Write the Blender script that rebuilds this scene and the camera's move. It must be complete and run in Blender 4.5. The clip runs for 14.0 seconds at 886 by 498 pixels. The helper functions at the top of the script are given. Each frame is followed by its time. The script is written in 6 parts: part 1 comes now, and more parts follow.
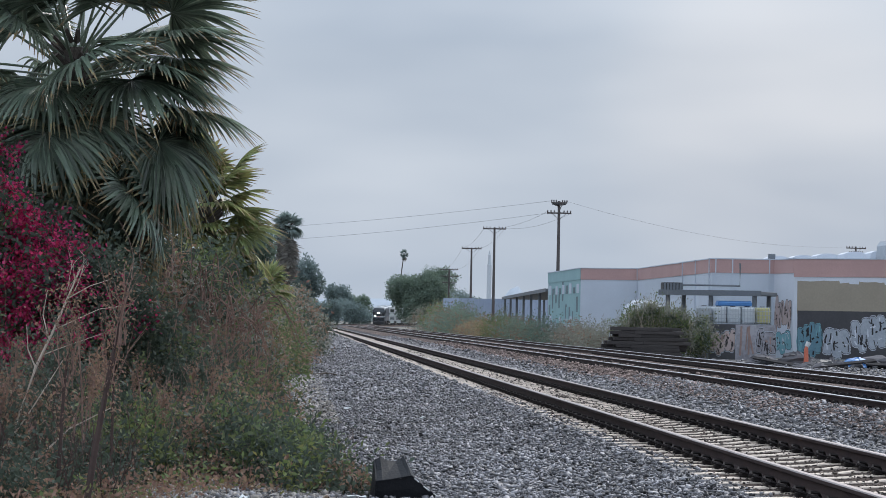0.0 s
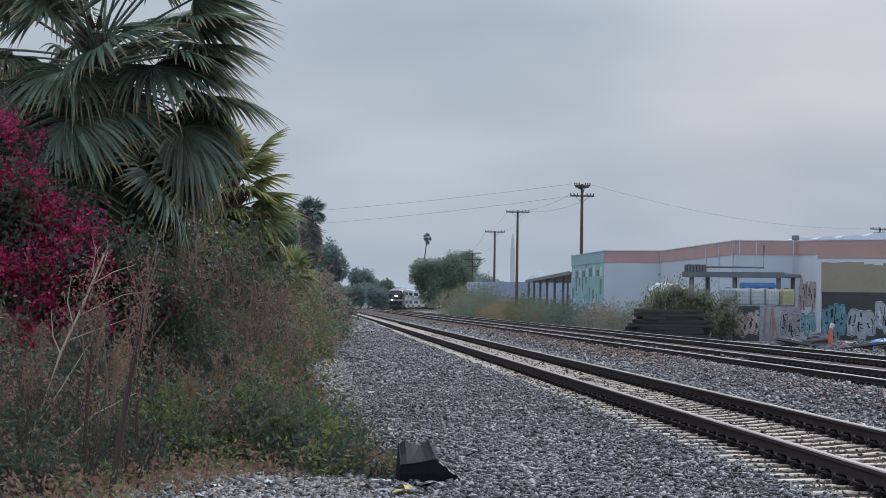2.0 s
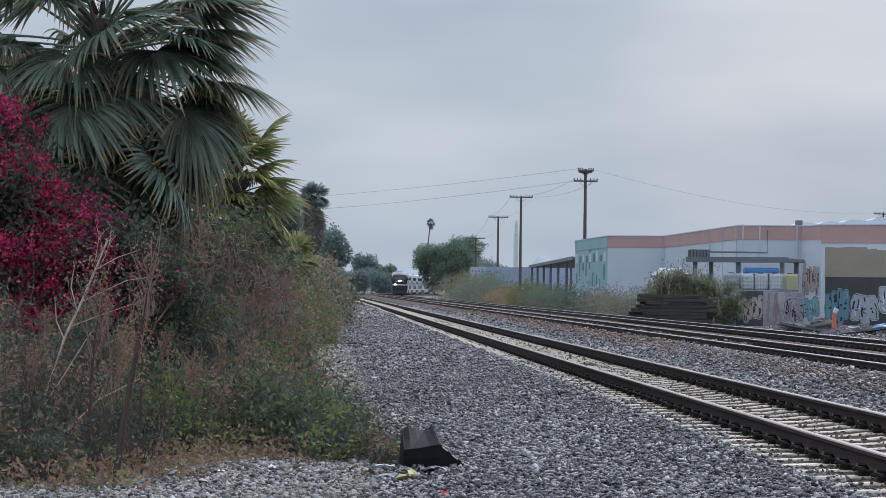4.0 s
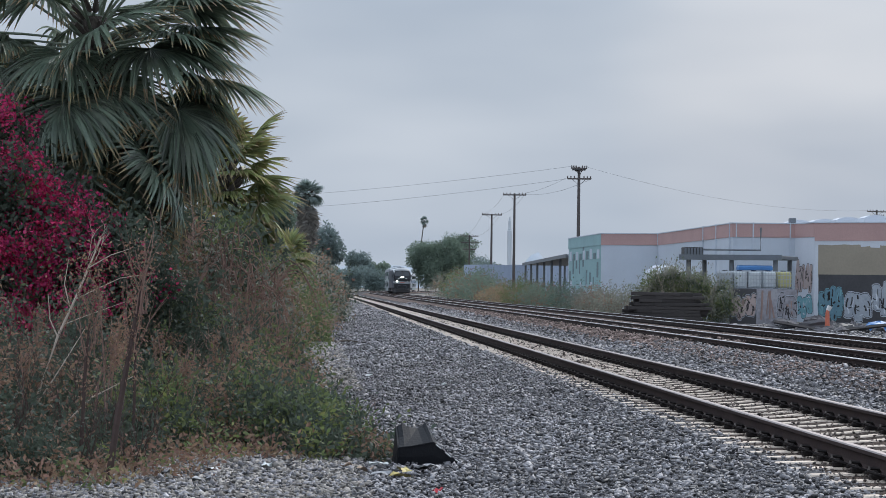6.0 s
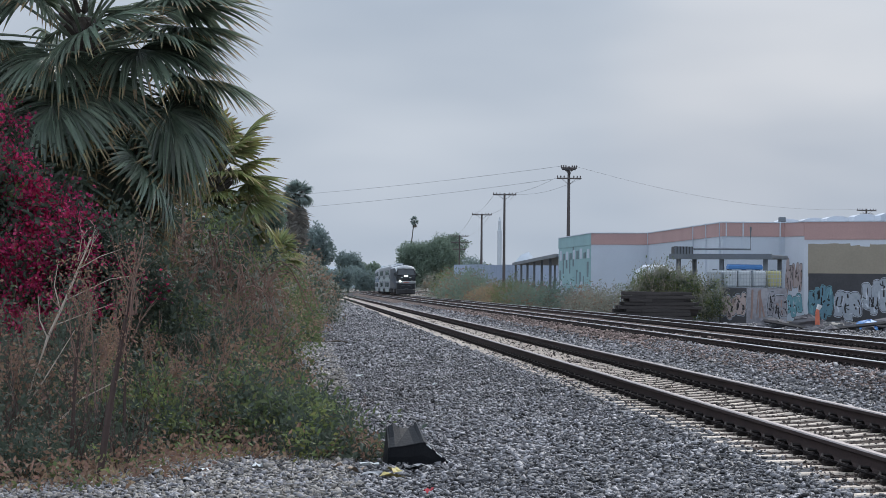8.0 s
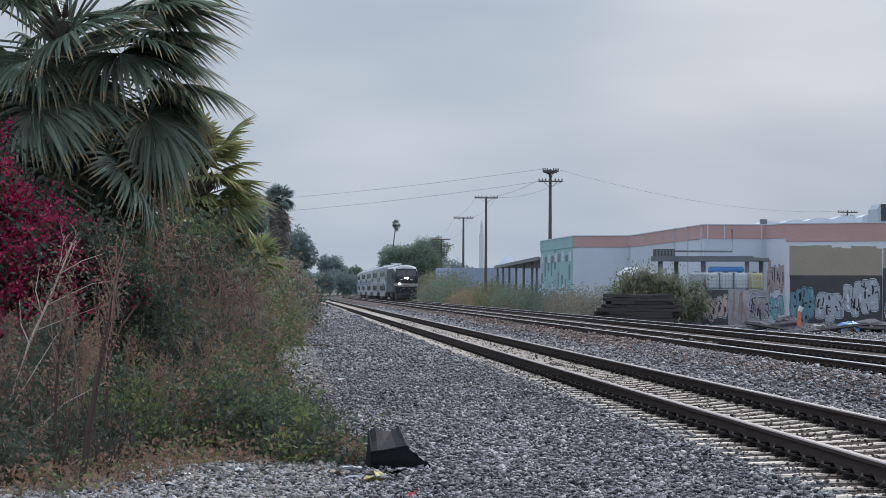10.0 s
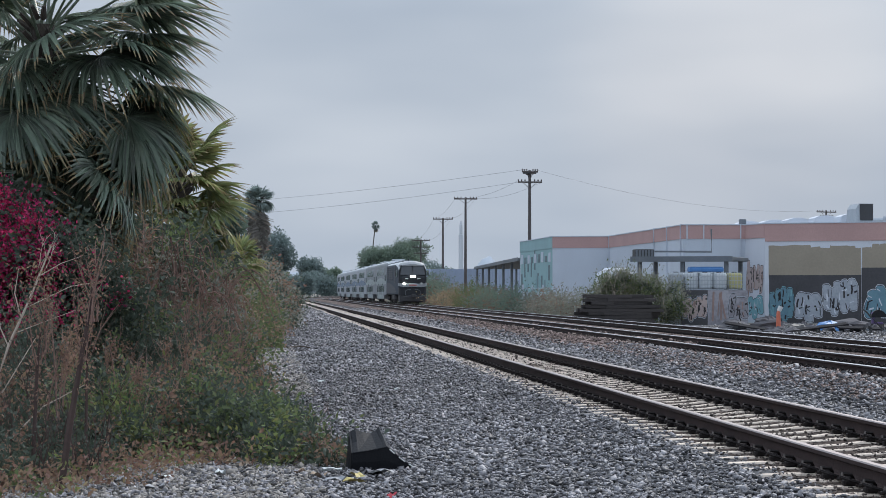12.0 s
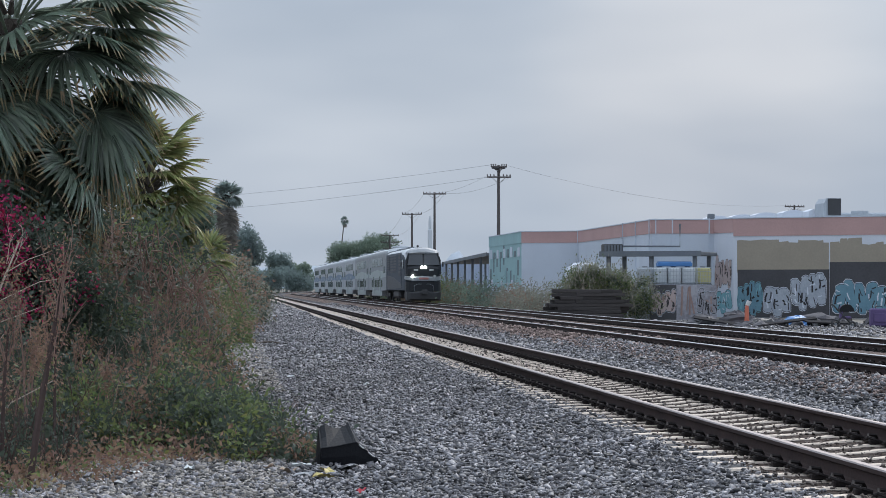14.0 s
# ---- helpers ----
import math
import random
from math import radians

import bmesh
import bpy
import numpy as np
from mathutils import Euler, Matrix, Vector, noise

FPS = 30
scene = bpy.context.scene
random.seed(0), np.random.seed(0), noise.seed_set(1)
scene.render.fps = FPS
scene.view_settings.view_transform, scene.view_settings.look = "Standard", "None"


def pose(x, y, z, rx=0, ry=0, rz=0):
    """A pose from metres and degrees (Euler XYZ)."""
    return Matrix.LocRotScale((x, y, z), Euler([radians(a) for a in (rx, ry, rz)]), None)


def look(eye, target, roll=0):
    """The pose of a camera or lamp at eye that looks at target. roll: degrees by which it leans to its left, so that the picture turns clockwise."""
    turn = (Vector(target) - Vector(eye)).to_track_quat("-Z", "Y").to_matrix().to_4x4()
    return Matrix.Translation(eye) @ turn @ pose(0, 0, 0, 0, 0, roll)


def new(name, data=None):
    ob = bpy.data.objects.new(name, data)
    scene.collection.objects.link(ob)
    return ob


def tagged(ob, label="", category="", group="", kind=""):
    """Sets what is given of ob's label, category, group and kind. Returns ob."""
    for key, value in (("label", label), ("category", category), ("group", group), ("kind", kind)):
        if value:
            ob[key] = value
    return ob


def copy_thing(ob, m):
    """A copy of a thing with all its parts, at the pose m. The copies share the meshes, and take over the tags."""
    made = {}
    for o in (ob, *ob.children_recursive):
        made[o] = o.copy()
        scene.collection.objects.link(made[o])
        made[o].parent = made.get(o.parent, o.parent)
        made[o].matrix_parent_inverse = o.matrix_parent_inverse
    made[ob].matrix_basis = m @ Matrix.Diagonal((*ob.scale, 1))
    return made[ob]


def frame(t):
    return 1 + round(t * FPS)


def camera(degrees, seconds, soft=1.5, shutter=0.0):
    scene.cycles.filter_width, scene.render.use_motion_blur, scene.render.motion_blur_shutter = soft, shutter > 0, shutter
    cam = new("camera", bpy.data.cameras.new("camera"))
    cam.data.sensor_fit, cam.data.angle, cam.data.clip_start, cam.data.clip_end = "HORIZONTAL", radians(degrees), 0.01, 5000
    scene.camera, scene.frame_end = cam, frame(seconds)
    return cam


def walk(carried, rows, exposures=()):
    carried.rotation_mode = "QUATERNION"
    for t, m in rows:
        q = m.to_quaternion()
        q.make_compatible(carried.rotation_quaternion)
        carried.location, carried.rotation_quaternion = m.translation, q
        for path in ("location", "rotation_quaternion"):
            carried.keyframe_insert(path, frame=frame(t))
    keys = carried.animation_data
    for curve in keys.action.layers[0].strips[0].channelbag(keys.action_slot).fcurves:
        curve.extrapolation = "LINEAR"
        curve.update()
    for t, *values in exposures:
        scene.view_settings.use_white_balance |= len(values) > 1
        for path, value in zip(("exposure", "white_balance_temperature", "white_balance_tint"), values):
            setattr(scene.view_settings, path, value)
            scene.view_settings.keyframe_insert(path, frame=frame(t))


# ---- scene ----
cam = camera(22.62, 14.0, soft=0.75)
EYE = 1.27          # eye above the top of the rails, which is z = 0
TURNS = [           # seconds, yaw, pitch, roll of the hand-held camera
    (0.0, -3.833, 1.857, 1.129),
    (0.5, -3.526, 1.645, 1.019),
    (1.0, -3.398, 1.484, 0.942),
    (1.5, -3.306, 1.430, 0.885),
    (2.0, -3.238, 1.424, 0.782),
    (2.5, -3.162, 1.305, 0.776),
    (3.0, -3.120, 1.182, 0.751),
    (5.5, -3.281, 0.984, 0.709),
    (6.0, -3.323, 0.984, 0.718),
    (6.5, -3.366, 0.963, 0.672),
    (7.0, -3.437, 0.945, 0.668),
    (7.5, -3.510, 0.968, 0.631),
    (8.0, -3.579, 0.988, 0.543),
    (10.5, -4.200, 1.085, 0.231),
    (11.0, -4.352, 1.083, 0.154),
    (11.5, -4.472, 1.097, 0.163),
    (12.0, -4.576, 1.108, 0.094),
    (12.5, -4.689, 1.094, 0.090),
    (13.0, -4.831, 1.048, 0.034),
    (13.5, -5.040, 1.009, 0.020),
    (14.0, -5.377, 0.981, 0.000),
]
walk(cam, [(t, pose(0, 0, EYE, 0, 0, yaw) @ pose(0, 0, 0, 90 + pitch) @ pose(0, 0, 0, 0, 0, roll))
           for t, yaw, pitch, roll in TURNS],
     exposures=[(0.0, 0.09), (0.5, -0.03), (1.0, -0.07), (1.5, -0.12), (2.0, -0.1), (2.5, -0.03), (3.0, 0.02), (14.0, 0.02)])

# ---- sky and sun: thin bright overcast, the sun veiled ahead and to the right ----
SUN_UP, SUN_RIGHT = 42.0, 28.0
world = bpy.data.worlds.new("overcast_sky")
scene.world = world
world.use_nodes = True
wn, wl = world.node_tree.nodes, world.node_tree.links
wn.clear()


def wnode(kind, **values):
    n = wn.new(kind)
    for key, value in values.items():
        n.inputs[key].default_value = value
    return n


w_out = wn.new("ShaderNodeOutputWorld")
w_bg = wnode("ShaderNodeBackground", Strength=1.0)
w_sky = wn.new("ShaderNodeTexSky")
w_sky.sky_type, w_sky.sun_disc = "NISHITA", False
w_sky.sun_elevation, w_sky.sun_rotation = radians(SUN_UP), radians(SUN_RIGHT)
w_sky.dust_density, w_sky.air_density = 5.0, 1.2
w_dim = wn.new("ShaderNodeMix")
w_dim.data_type, w_dim.blend_type = "RGBA", "MULTIPLY"
w_dim.inputs[0].default_value = 1.0
w_dim.inputs[7].default_value = (0.006, 0.006, 0.006, 1)
wl.new(w_sky.outputs[0], w_dim.inputs[6])
# the cloud sheet: long soft streaks, brighter where the sun stands behind it
w_co = wn.new("ShaderNodeTexCoord")
w_map = wnode("ShaderNodeMapping", Scale=(2.2, 2.2, 8.0), Rotation=(0.0, 0.03, 0.2))
wl.new(w_co.outputs["Generated"], w_map.inputs[0])
w_noise = wnode("ShaderNodeTexNoise", Scale=1.9, Detail=3.0, Roughness=0.45)
wl.new(w_map.outputs[0], w_noise.inputs["Vector"])
w_ramp = wn.new("ShaderNodeValToRGB")
w_ramp.color_ramp.elements[0].position, w_ramp.color_ramp.elements[1].position = 0.33, 0.74
w_ramp.color_ramp.elements[0].color = (0.355, 0.428, 0.535, 1)
w_ramp.color_ramp.elements[1].color = (0.555, 0.615, 0.7, 1)
wl.new(w_noise.outputs["Fac"], w_ramp.inputs[0])
w_mix = wn.new("ShaderNodeMix")
w_mix.data_type, w_mix.blend_type = "RGBA", "ADD"
w_mix.inputs[0].default_value = 1.0
# an overcast sky is brighter overhead than at the horizon
w_sep = wn.new("ShaderNodeSeparateXYZ")
wl.new(w_co.outputs["Generated"], w_sep.inputs[0])
w_rise = wn.new("ShaderNodeMapRange")
w_rise.inputs["From Min"].default_value, w_rise.inputs["From Max"].default_value = 0.12, 0.8
w_rise.inputs["To Min"].default_value, w_rise.inputs["To Max"].default_value = 1.0, 2.3
wl.new(w_sep.outputs[2], w_rise.inputs["Value"])
w_up = wn.new("ShaderNodeVectorMath")
w_up.operation = "SCALE"
# a thinner, warmer stretch of cloud over the buildings
w_dot = wn.new("ShaderNodeVectorMath")
w_dot.operation = "DOT_PRODUCT"
w_dot.inputs[1].default_value = Vector((0.21, 0.97, 0.085)).normalized()
wl.new(w_co.outputs["Generated"], w_dot.inputs[0])
w_thin = wn.new("ShaderNodeMapRange")
w_thin.interpolation_type = "SMOOTHSTEP"
w_thin.inputs["From Min"].default_value, w_thin.inputs["From Max"].default_value = 0.9955, 0.9999
w_thin.inputs["To Max"].default_value = 0.5
wl.new(w_dot.outputs["Value"], w_thin.inputs["Value"])
w_vary = wn.new("ShaderNodeMath")
w_vary.operation = "MULTIPLY"
wl.new(w_thin.outputs["Result"], w_vary.inputs[0])
wl.new(w_noise.outputs["Fac"], w_vary.inputs[1])
w_warm = wn.new("ShaderNodeMix")
w_warm.data_type = "RGBA"
w_warm.inputs[7].default_value = (0.78, 0.76, 0.77, 1)
wl.new(w_vary.outputs[0], w_warm.inputs[0])
wl.new(w_ramp.outputs[0], w_warm.inputs[6])
wl.new(w_warm.outputs[2], w_up.inputs[0])
wl.new(w_rise.outputs["Result"], w_up.inputs["Scale"])
wl.new(w_up.outputs[0], w_mix.inputs[6])
wl.new(w_dim.outputs[2], w_mix.inputs[7])
wl.new(w_mix.outputs[2], w_bg.inputs[0])
wl.new(w_bg.outputs[0], w_out.inputs[0])

sun = new("sun", bpy.data.lights.new("sun", "SUN"))
sun.data.energy, sun.data.angle, sun.data.color = 1.7, radians(12), (1.0, 0.96, 0.92)
_a, _e = radians(SUN_RIGHT), radians(SUN_UP)
sun.matrix_world = look((60 * math.sin(_a) * math.cos(_e), 60 * math.cos(_a) * math.cos(_e), 60 * math.sin(_e)), (0, 0, 0))
scene.view_settings.exposure = 0.0

# ---- materials ----
def material(name, base, second=None, rough=0.8, metal=0.0, scale=3.0, fine=40.0, bump=0.2, size=0.01,
             amount=0.6, per="", spread=0.0, emit=None, stretch=(1, 1, 1), leafy=0.0, spec=0.5):
    """A surface with broad stains and fine grain; per: 'object' or 'island' varies each piece in brightness."""
    m = bpy.data.materials.new(name)
    m.use_nodes = True
    n, l = m.node_tree.nodes, m.node_tree.links
    b = n["Principled BSDF"]
    b.inputs["Roughness"].default_value, b.inputs["Metallic"].default_value = rough, metal
    b.inputs["Specular IOR Level"].default_value = spec
    second = second or tuple(0.6 * c for c in base)
    co = n.new("ShaderNodeTexCoord")
    mp = n.new("ShaderNodeMapping")
    mp.inputs["Scale"].default_value = stretch
    l.new(co.outputs["Object"], mp.inputs[0])
    broad, grain = n.new("ShaderNodeTexNoise"), n.new("ShaderNodeTexNoise")
    broad.inputs["Scale"].default_value, grain.inputs["Scale"].default_value = scale, fine
    broad.inputs["Detail"].default_value, grain.inputs["Detail"].default_value = 5, 3
    for t in (broad, grain):
        l.new(mp.outputs[0], t.inputs["Vector"])
    add = n.new("ShaderNodeMath")
    add.operation = "MULTIPLY_ADD"
    l.new(grain.outputs["Fac"], add.inputs[0])
    add.inputs[1].default_value = 0.5
    half = n.new("ShaderNodeMath")
    half.operation = "MULTIPLY"
    l.new(broad.outputs["Fac"], half.inputs[0])
    half.inputs[1].default_value = 0.6
    l.new(half.outputs[0], add.inputs[2])
    ramp = n.new("ShaderNodeMapRange")
    ramp.inputs["From Min"].default_value, ramp.inputs["From Max"].default_value = 0.42, 0.68
    ramp.inputs["To Max"].default_value = amount
    l.new(add.outputs[0], ramp.inputs["Value"])
    mix = n.new("ShaderNodeMix")
    mix.data_type = "RGBA"
    mix.inputs[6].default_value, mix.inputs[7].default_value = (*base, 1), (*second, 1)
    l.new(ramp.outputs["Result"], mix.inputs[0])
    colour = mix.outputs[2]
    if per:
        src = n.new("ShaderNodeObjectInfo").outputs["Random"] if per == "object" else n.new("ShaderNodeNewGeometry").outputs["Random Per Island"]
        hsv = n.new("ShaderNodeHueSaturation")
        val = n.new("ShaderNodeMapRange")
        val.inputs["To Min"].default_value, val.inputs["To Max"].default_value = 1 - spread, 1 + spread
        l.new(src, val.inputs["Value"])
        l.new(val.outputs["Result"], hsv.inputs["Value"])
        if leafy:
            hue = n.new("ShaderNodeMapRange")
            hue.inputs["To Min"].default_value, hue.inputs["To Max"].default_value = 0.5 - leafy, 0.5 + leafy
            wrap = n.new("ShaderNodeMath")
            wrap.operation = "FRACT"
            times = n.new("ShaderNodeMath")
            times.operation = "MULTIPLY"
            times.inputs[1].default_value = 7.31
            l.new(src, times.inputs[0])
            l.new(times.outputs[0], wrap.inputs[0])
            l.new(wrap.outputs[0], hue.inputs["Value"])
            l.new(hue.outputs["Result"], hsv.inputs["Hue"])
        l.new(colour, hsv.inputs["Color"])
        colour = hsv.outputs[0]
    l.new(colour, b.inputs["Base Color"])
    if bump:
        bp = n.new("ShaderNodeBump")
        bp.inputs["Strength"].default_value, bp.inputs["Distance"].default_value = bump, size
        l.new(grain.outputs["Fac"], bp.inputs["Height"])
        l.new(bp.outputs[0], b.inputs["Normal"])
    if emit:
        b.inputs["Emission Color"].default_value, b.inputs["Emission Strength"].default_value = (*emit[0], 1), emit[1]
    return m


def leaf_material(name, base, second, spread=0.17, leafy=0.03, rough=0.68, through_light=0.4):
    """Leaves: glossy skin over a green that lets some light through."""
    m = material(name, base, second, rough=rough, scale=0.9, fine=9, bump=0, per="island", spread=spread, leafy=leafy, amount=0.8)
    n, l = m.node_tree.nodes, m.node_tree.links
    b, out = n["Principled BSDF"], n["Material Output"]
    tr, mx = n.new("ShaderNodeBsdfTranslucent"), n.new("ShaderNodeMixShader")
    l.new(b.inputs["Base Color"].links[0].from_socket, tr.inputs["Color"])
    mx.inputs[0].default_value = through_light
    l.new(b.outputs[0], mx.inputs[1])
    l.new(tr.outputs[0], mx.inputs[2])
    l.new(mx.outputs[0], out.inputs[0])
    return m


def gravel_material(name, base, second, cell=16.0, bump=0.9, size=0.035):
    """A bed of crushed stone: each cell a stone of its own brightness and tilt."""
    m = material(name, base, second, rough=0.95, spec=0.12, scale=0.35, fine=8, bump=0, amount=1.0)
    n, l = m.node_tree.nodes, m.node_tree.links
    b = n["Principled BSDF"]
    co = n.new("ShaderNodeTexCoord")
    v = n.new("ShaderNodeTexVoronoi")
    v.inputs["Scale"].default_value = cell
    l.new(co.outputs["Object"], v.inputs["Vector"])
    hsv = n.new("ShaderNodeHueSaturation")
    sep = n.new("ShaderNodeSeparateColor")
    l.new(v.outputs["Color"], sep.inputs[0])
    val = n.new("ShaderNodeMapRange")
    val.inputs["To Min"].default_value, val.inputs["To Max"].default_value = 0.25, 1.7
    l.new(sep.outputs[0], val.inputs["Value"])
    l.new(val.outputs["Result"], hsv.inputs["Value"])
    l.new(b.inputs["Base Color"].links[0].from_socket, hsv.inputs["Color"])
    l.new(hsv.outputs[0], b.inputs["Base Color"])
    bp = n.new("ShaderNodeBump")
    bp.invert = True
    bp.inputs["Strength"].default_value, bp.inputs["Distance"].default_value = bump, size
    l.new(v.outputs["Distance"], bp.inputs["Height"])
    l.new(bp.outputs[0], b.inputs["Normal"])
    return m


M = {}
M["dirt"] = material("dry_dirt", (0.2, 0.18, 0.155), (0.12, 0.108, 0.095), rough=0.95, scale=0.12, fine=6, bump=0.6, size=0.05)
# darker than the loose stones: shade of the gaps put into the bed colour
M["bed"] = gravel_material("crushed_stone_bed", (0.11, 0.109, 0.114), (0.045, 0.044, 0.048), cell=24.0, size=0.025)
M["stone"] = material("crushed_stone", (0.23, 0.224, 0.237), (0.042, 0.041, 0.045), rough=0.6, scale=0.6, fine=30, bump=0.3, size=0.01, per="island", spread=0.85)
M["stone_pale"] = material("dusty_pale_stone", (0.3, 0.275, 0.25), (0.15, 0.138, 0.125), rough=0.9, scale=0.6, fine=30, bump=0.3, size=0.01, per="island", spread=0.7)
M["stone_brown"] = material("rust_stained_stone", (0.27, 0.2, 0.178), (0.12, 0.092, 0.085), rough=0.85, scale=0.6, fine=30, bump=0.3, size=0.01, per="island", spread=0.7)
M["crib"] = gravel_material("dirty_rust_stained_bed", (0.19, 0.145, 0.13), (0.075, 0.059, 0.055), cell=26.0)
M["crib_dark"] = gravel_material("oily_soil_between_ties", (0.068, 0.05, 0.042), (0.032, 0.025, 0.022), cell=30.0, bump=0.6, size=0.012)
M["stone_dark"] = material("oily_small_stone", (0.12, 0.095, 0.083), (0.05, 0.041, 0.037), rough=0.85, scale=0.6, fine=30, bump=0.3, size=0.01, per="island", spread=0.8)
M["rail_side"] = material("rusted_rail_side", (0.062, 0.043, 0.04), (0.035, 0.026, 0.026), rough=0.9, spec=0.2, scale=2, fine=30, bump=0.3)
M["rail_top"] = material("polished_rail_head", (0.62, 0.62, 0.64), (0.5, 0.49, 0.49), rough=0.3, metal=1.0, scale=0.8, fine=20, bump=0.05, stretch=(8, 0.3, 8))
M["rail_worn"] = material("dull_brown_rail_head", (0.36, 0.31, 0.3), (0.22, 0.18, 0.17), rough=0.42, metal=0.7, scale=0.8, fine=20, bump=0.05, stretch=(8, 0.3, 8))
M["tie"] = material("weathered_concrete", (0.68, 0.58, 0.49), (0.45, 0.375, 0.315), rough=0.9, scale=3, fine=35, bump=0.3, size=0.006, per="object", spread=0.14)
M["tie_dirty"] = material("dirt_covered_concrete", (0.3, 0.24, 0.205), (0.17, 0.135, 0.12), rough=0.95, scale=3, fine=35, bump=0.3, size=0.006, per="object", spread=0.2)
M["clip"] = material("black_steel_clip", (0.028, 0.024, 0.024), rough=0.85, spec=0.15, scale=9, fine=60, bump=0.2)
M["steel_dark"] = material("dark_running_gear", (0.045, 0.046, 0.05), (0.025, 0.025, 0.028), rough=0.6, scale=2, fine=25)
M["loco_grey"] = material("dark_grey_loco_paint", (0.085, 0.1, 0.12), (0.06, 0.072, 0.088), rough=0.7, spec=0.15, scale=0.8, fine=12, bump=0.05)
M["loco_band"] = material("silver_nose_paint", (0.3, 0.32, 0.34), (0.24, 0.26, 0.28), rough=0.5, scale=0.8, fine=12, bump=0.05)
M["loco_roof"] = material("pale_roof_paint", (0.52, 0.55, 0.58), (0.4, 0.43, 0.46), rough=0.35, scale=0.8, fine=14, bump=0.05)
M["loco_black"] = material("black_nose_paint", (0.022, 0.025, 0.03), (0.016, 0.018, 0.022), rough=0.5, spec=0.35, scale=1, fine=20, bump=0.05)
M["loco_dark"] = material("dark_grille", (0.07, 0.075, 0.085), (0.04, 0.042, 0.05), rough=0.6, scale=2, fine=40, bump=0.5)
M["loco_red"] = material("red_nose_badge", (0.42, 0.17, 0.15), rough=0.4, bump=0)
M["coach"] = material("white_coach_paint", (0.4, 0.43, 0.465), (0.29, 0.32, 0.355), rough=0.55, spec=0.3, scale=0.5, fine=10, bump=0.04, stretch=(1, 1, 0.4))
M["coach_grey"] = material("grey_coach_paint", (0.3, 0.325, 0.345), (0.22, 0.24, 0.255), rough=0.6, spec=0.25, scale=0.5, fine=10, bump=0.04, stretch=(1, 1, 0.4))
M["coach_blue"] = material("blue_coach_stripe", (0.19, 0.25, 0.33), (0.13, 0.18, 0.26), rough=0.6, spec=0.2, scale=0.8, fine=10, bump=0)
M["coach_teal"] = material("grey_green_coach_stripe", (0.3, 0.36, 0.36), (0.2, 0.26, 0.27), rough=0.4, scale=0.8, fine=10, bump=0)
M["glass_dark"] = material("tinted_window_glass", (0.03, 0.037, 0.045), (0.022, 0.027, 0.035), rough=0.12, scale=1, fine=3, bump=0)
M["lamp"] = material("lit_headlight", (0.9, 0.95, 0.85), rough=0.3, bump=0, emit=((0.95, 1.0, 0.86), 16.0))
M["lamp_off"] = material("unlit_headlight_glass", (0.5, 0.52, 0.5), (0.4, 0.42, 0.42), rough=0.2, bump=0)
M["white_mark"] = material("white_lettering", (0.6, 0.62, 0.62), rough=0.5, bump=0)
M["stucco"] = material("white_stucco", (0.62, 0.66, 0.73), (0.5, 0.54, 0.6), rough=0.9, scale=0.35, fine=18, bump=0.2)
M["stucco_side"] = material("pale_grey_stucco", (0.56, 0.62, 0.7), (0.45, 0.5, 0.57), rough=0.9, scale=0.35, fine=18, bump=0.2)
M["dirty_wall"] = material("grimy_grey_wall_paint", (0.36, 0.36, 0.4), (0.2, 0.195, 0.22), rough=0.9, scale=0.9, fine=7, bump=0.15, amount=0.9)
M["coral"] = material("faded_coral_paint", (0.5, 0.325, 0.31), (0.4, 0.265, 0.255), rough=0.85, scale=0.4, fine=12, bump=0.1)
M["teal"] = material("faded_teal_mural", (0.3, 0.48, 0.5), (0.24, 0.37, 0.4), rough=0.85, scale=0.6, fine=10, bump=0.1)
M["mural_dark"] = material("grey_green_mural", (0.17, 0.23, 0.25), (0.1, 0.15, 0.17), rough=0.85, bump=0.1)
M["olive"] = material("olive_cover_paint", (0.34, 0.3, 0.24), (0.27, 0.24, 0.195), rough=0.85, scale=0.5, fine=9, bump=0.1)
M["black_wall"] = material("black_wall_paint", (0.07, 0.07, 0.078), (0.042, 0.042, 0.048), rough=0.8, scale=0.8, fine=9, bump=0.1)
M["spray_white"] = material("white_spray_paint", (0.64, 0.68, 0.74), (0.42, 0.46, 0.54), rough=0.8, scale=1.4, fine=8, bump=0)
M["spray_blue"] = material("blue_spray_paint", (0.15, 0.29, 0.36), (0.1, 0.19, 0.26), rough=0.8, scale=1.4, fine=8, bump=0)
M["spray_silver"] = material("silver_grey_spray_paint", (0.4, 0.44, 0.5), (0.24, 0.28, 0.34), rough=0.7, scale=1.6, fine=8, bump=0)
M["spray_teal"] = material("teal_spray_paint", (0.2, 0.42, 0.48), (0.13, 0.3, 0.36), rough=0.75, scale=1.6, fine=8, bump=0)
M["spray_peach"] = material("faded_peach_spray_paint", (0.45, 0.36, 0.34), (0.34, 0.3, 0.31), rough=0.8, scale=1.6, fine=8, bump=0)
M["spray_rust"] = material("rust_brown_spray_paint", (0.33, 0.23, 0.205), (0.2, 0.15, 0.145), rough=0.8, scale=1.4, fine=8, bump=0)
M["spray_black"] = material("black_spray_paint", (0.03, 0.03, 0.035), rough=0.8, bump=0)
M["steel_grey"] = material("grey_painted_steel", (0.16, 0.18, 0.2), (0.1, 0.11, 0.13), rough=0.6, scale=1, fine=20)
M["galv"] = material("galvanised_sheet", (0.42, 0.46, 0.5), (0.33, 0.36, 0.4), rough=0.5, metal=0.3, scale=0.8, fine=12, bump=0.05)
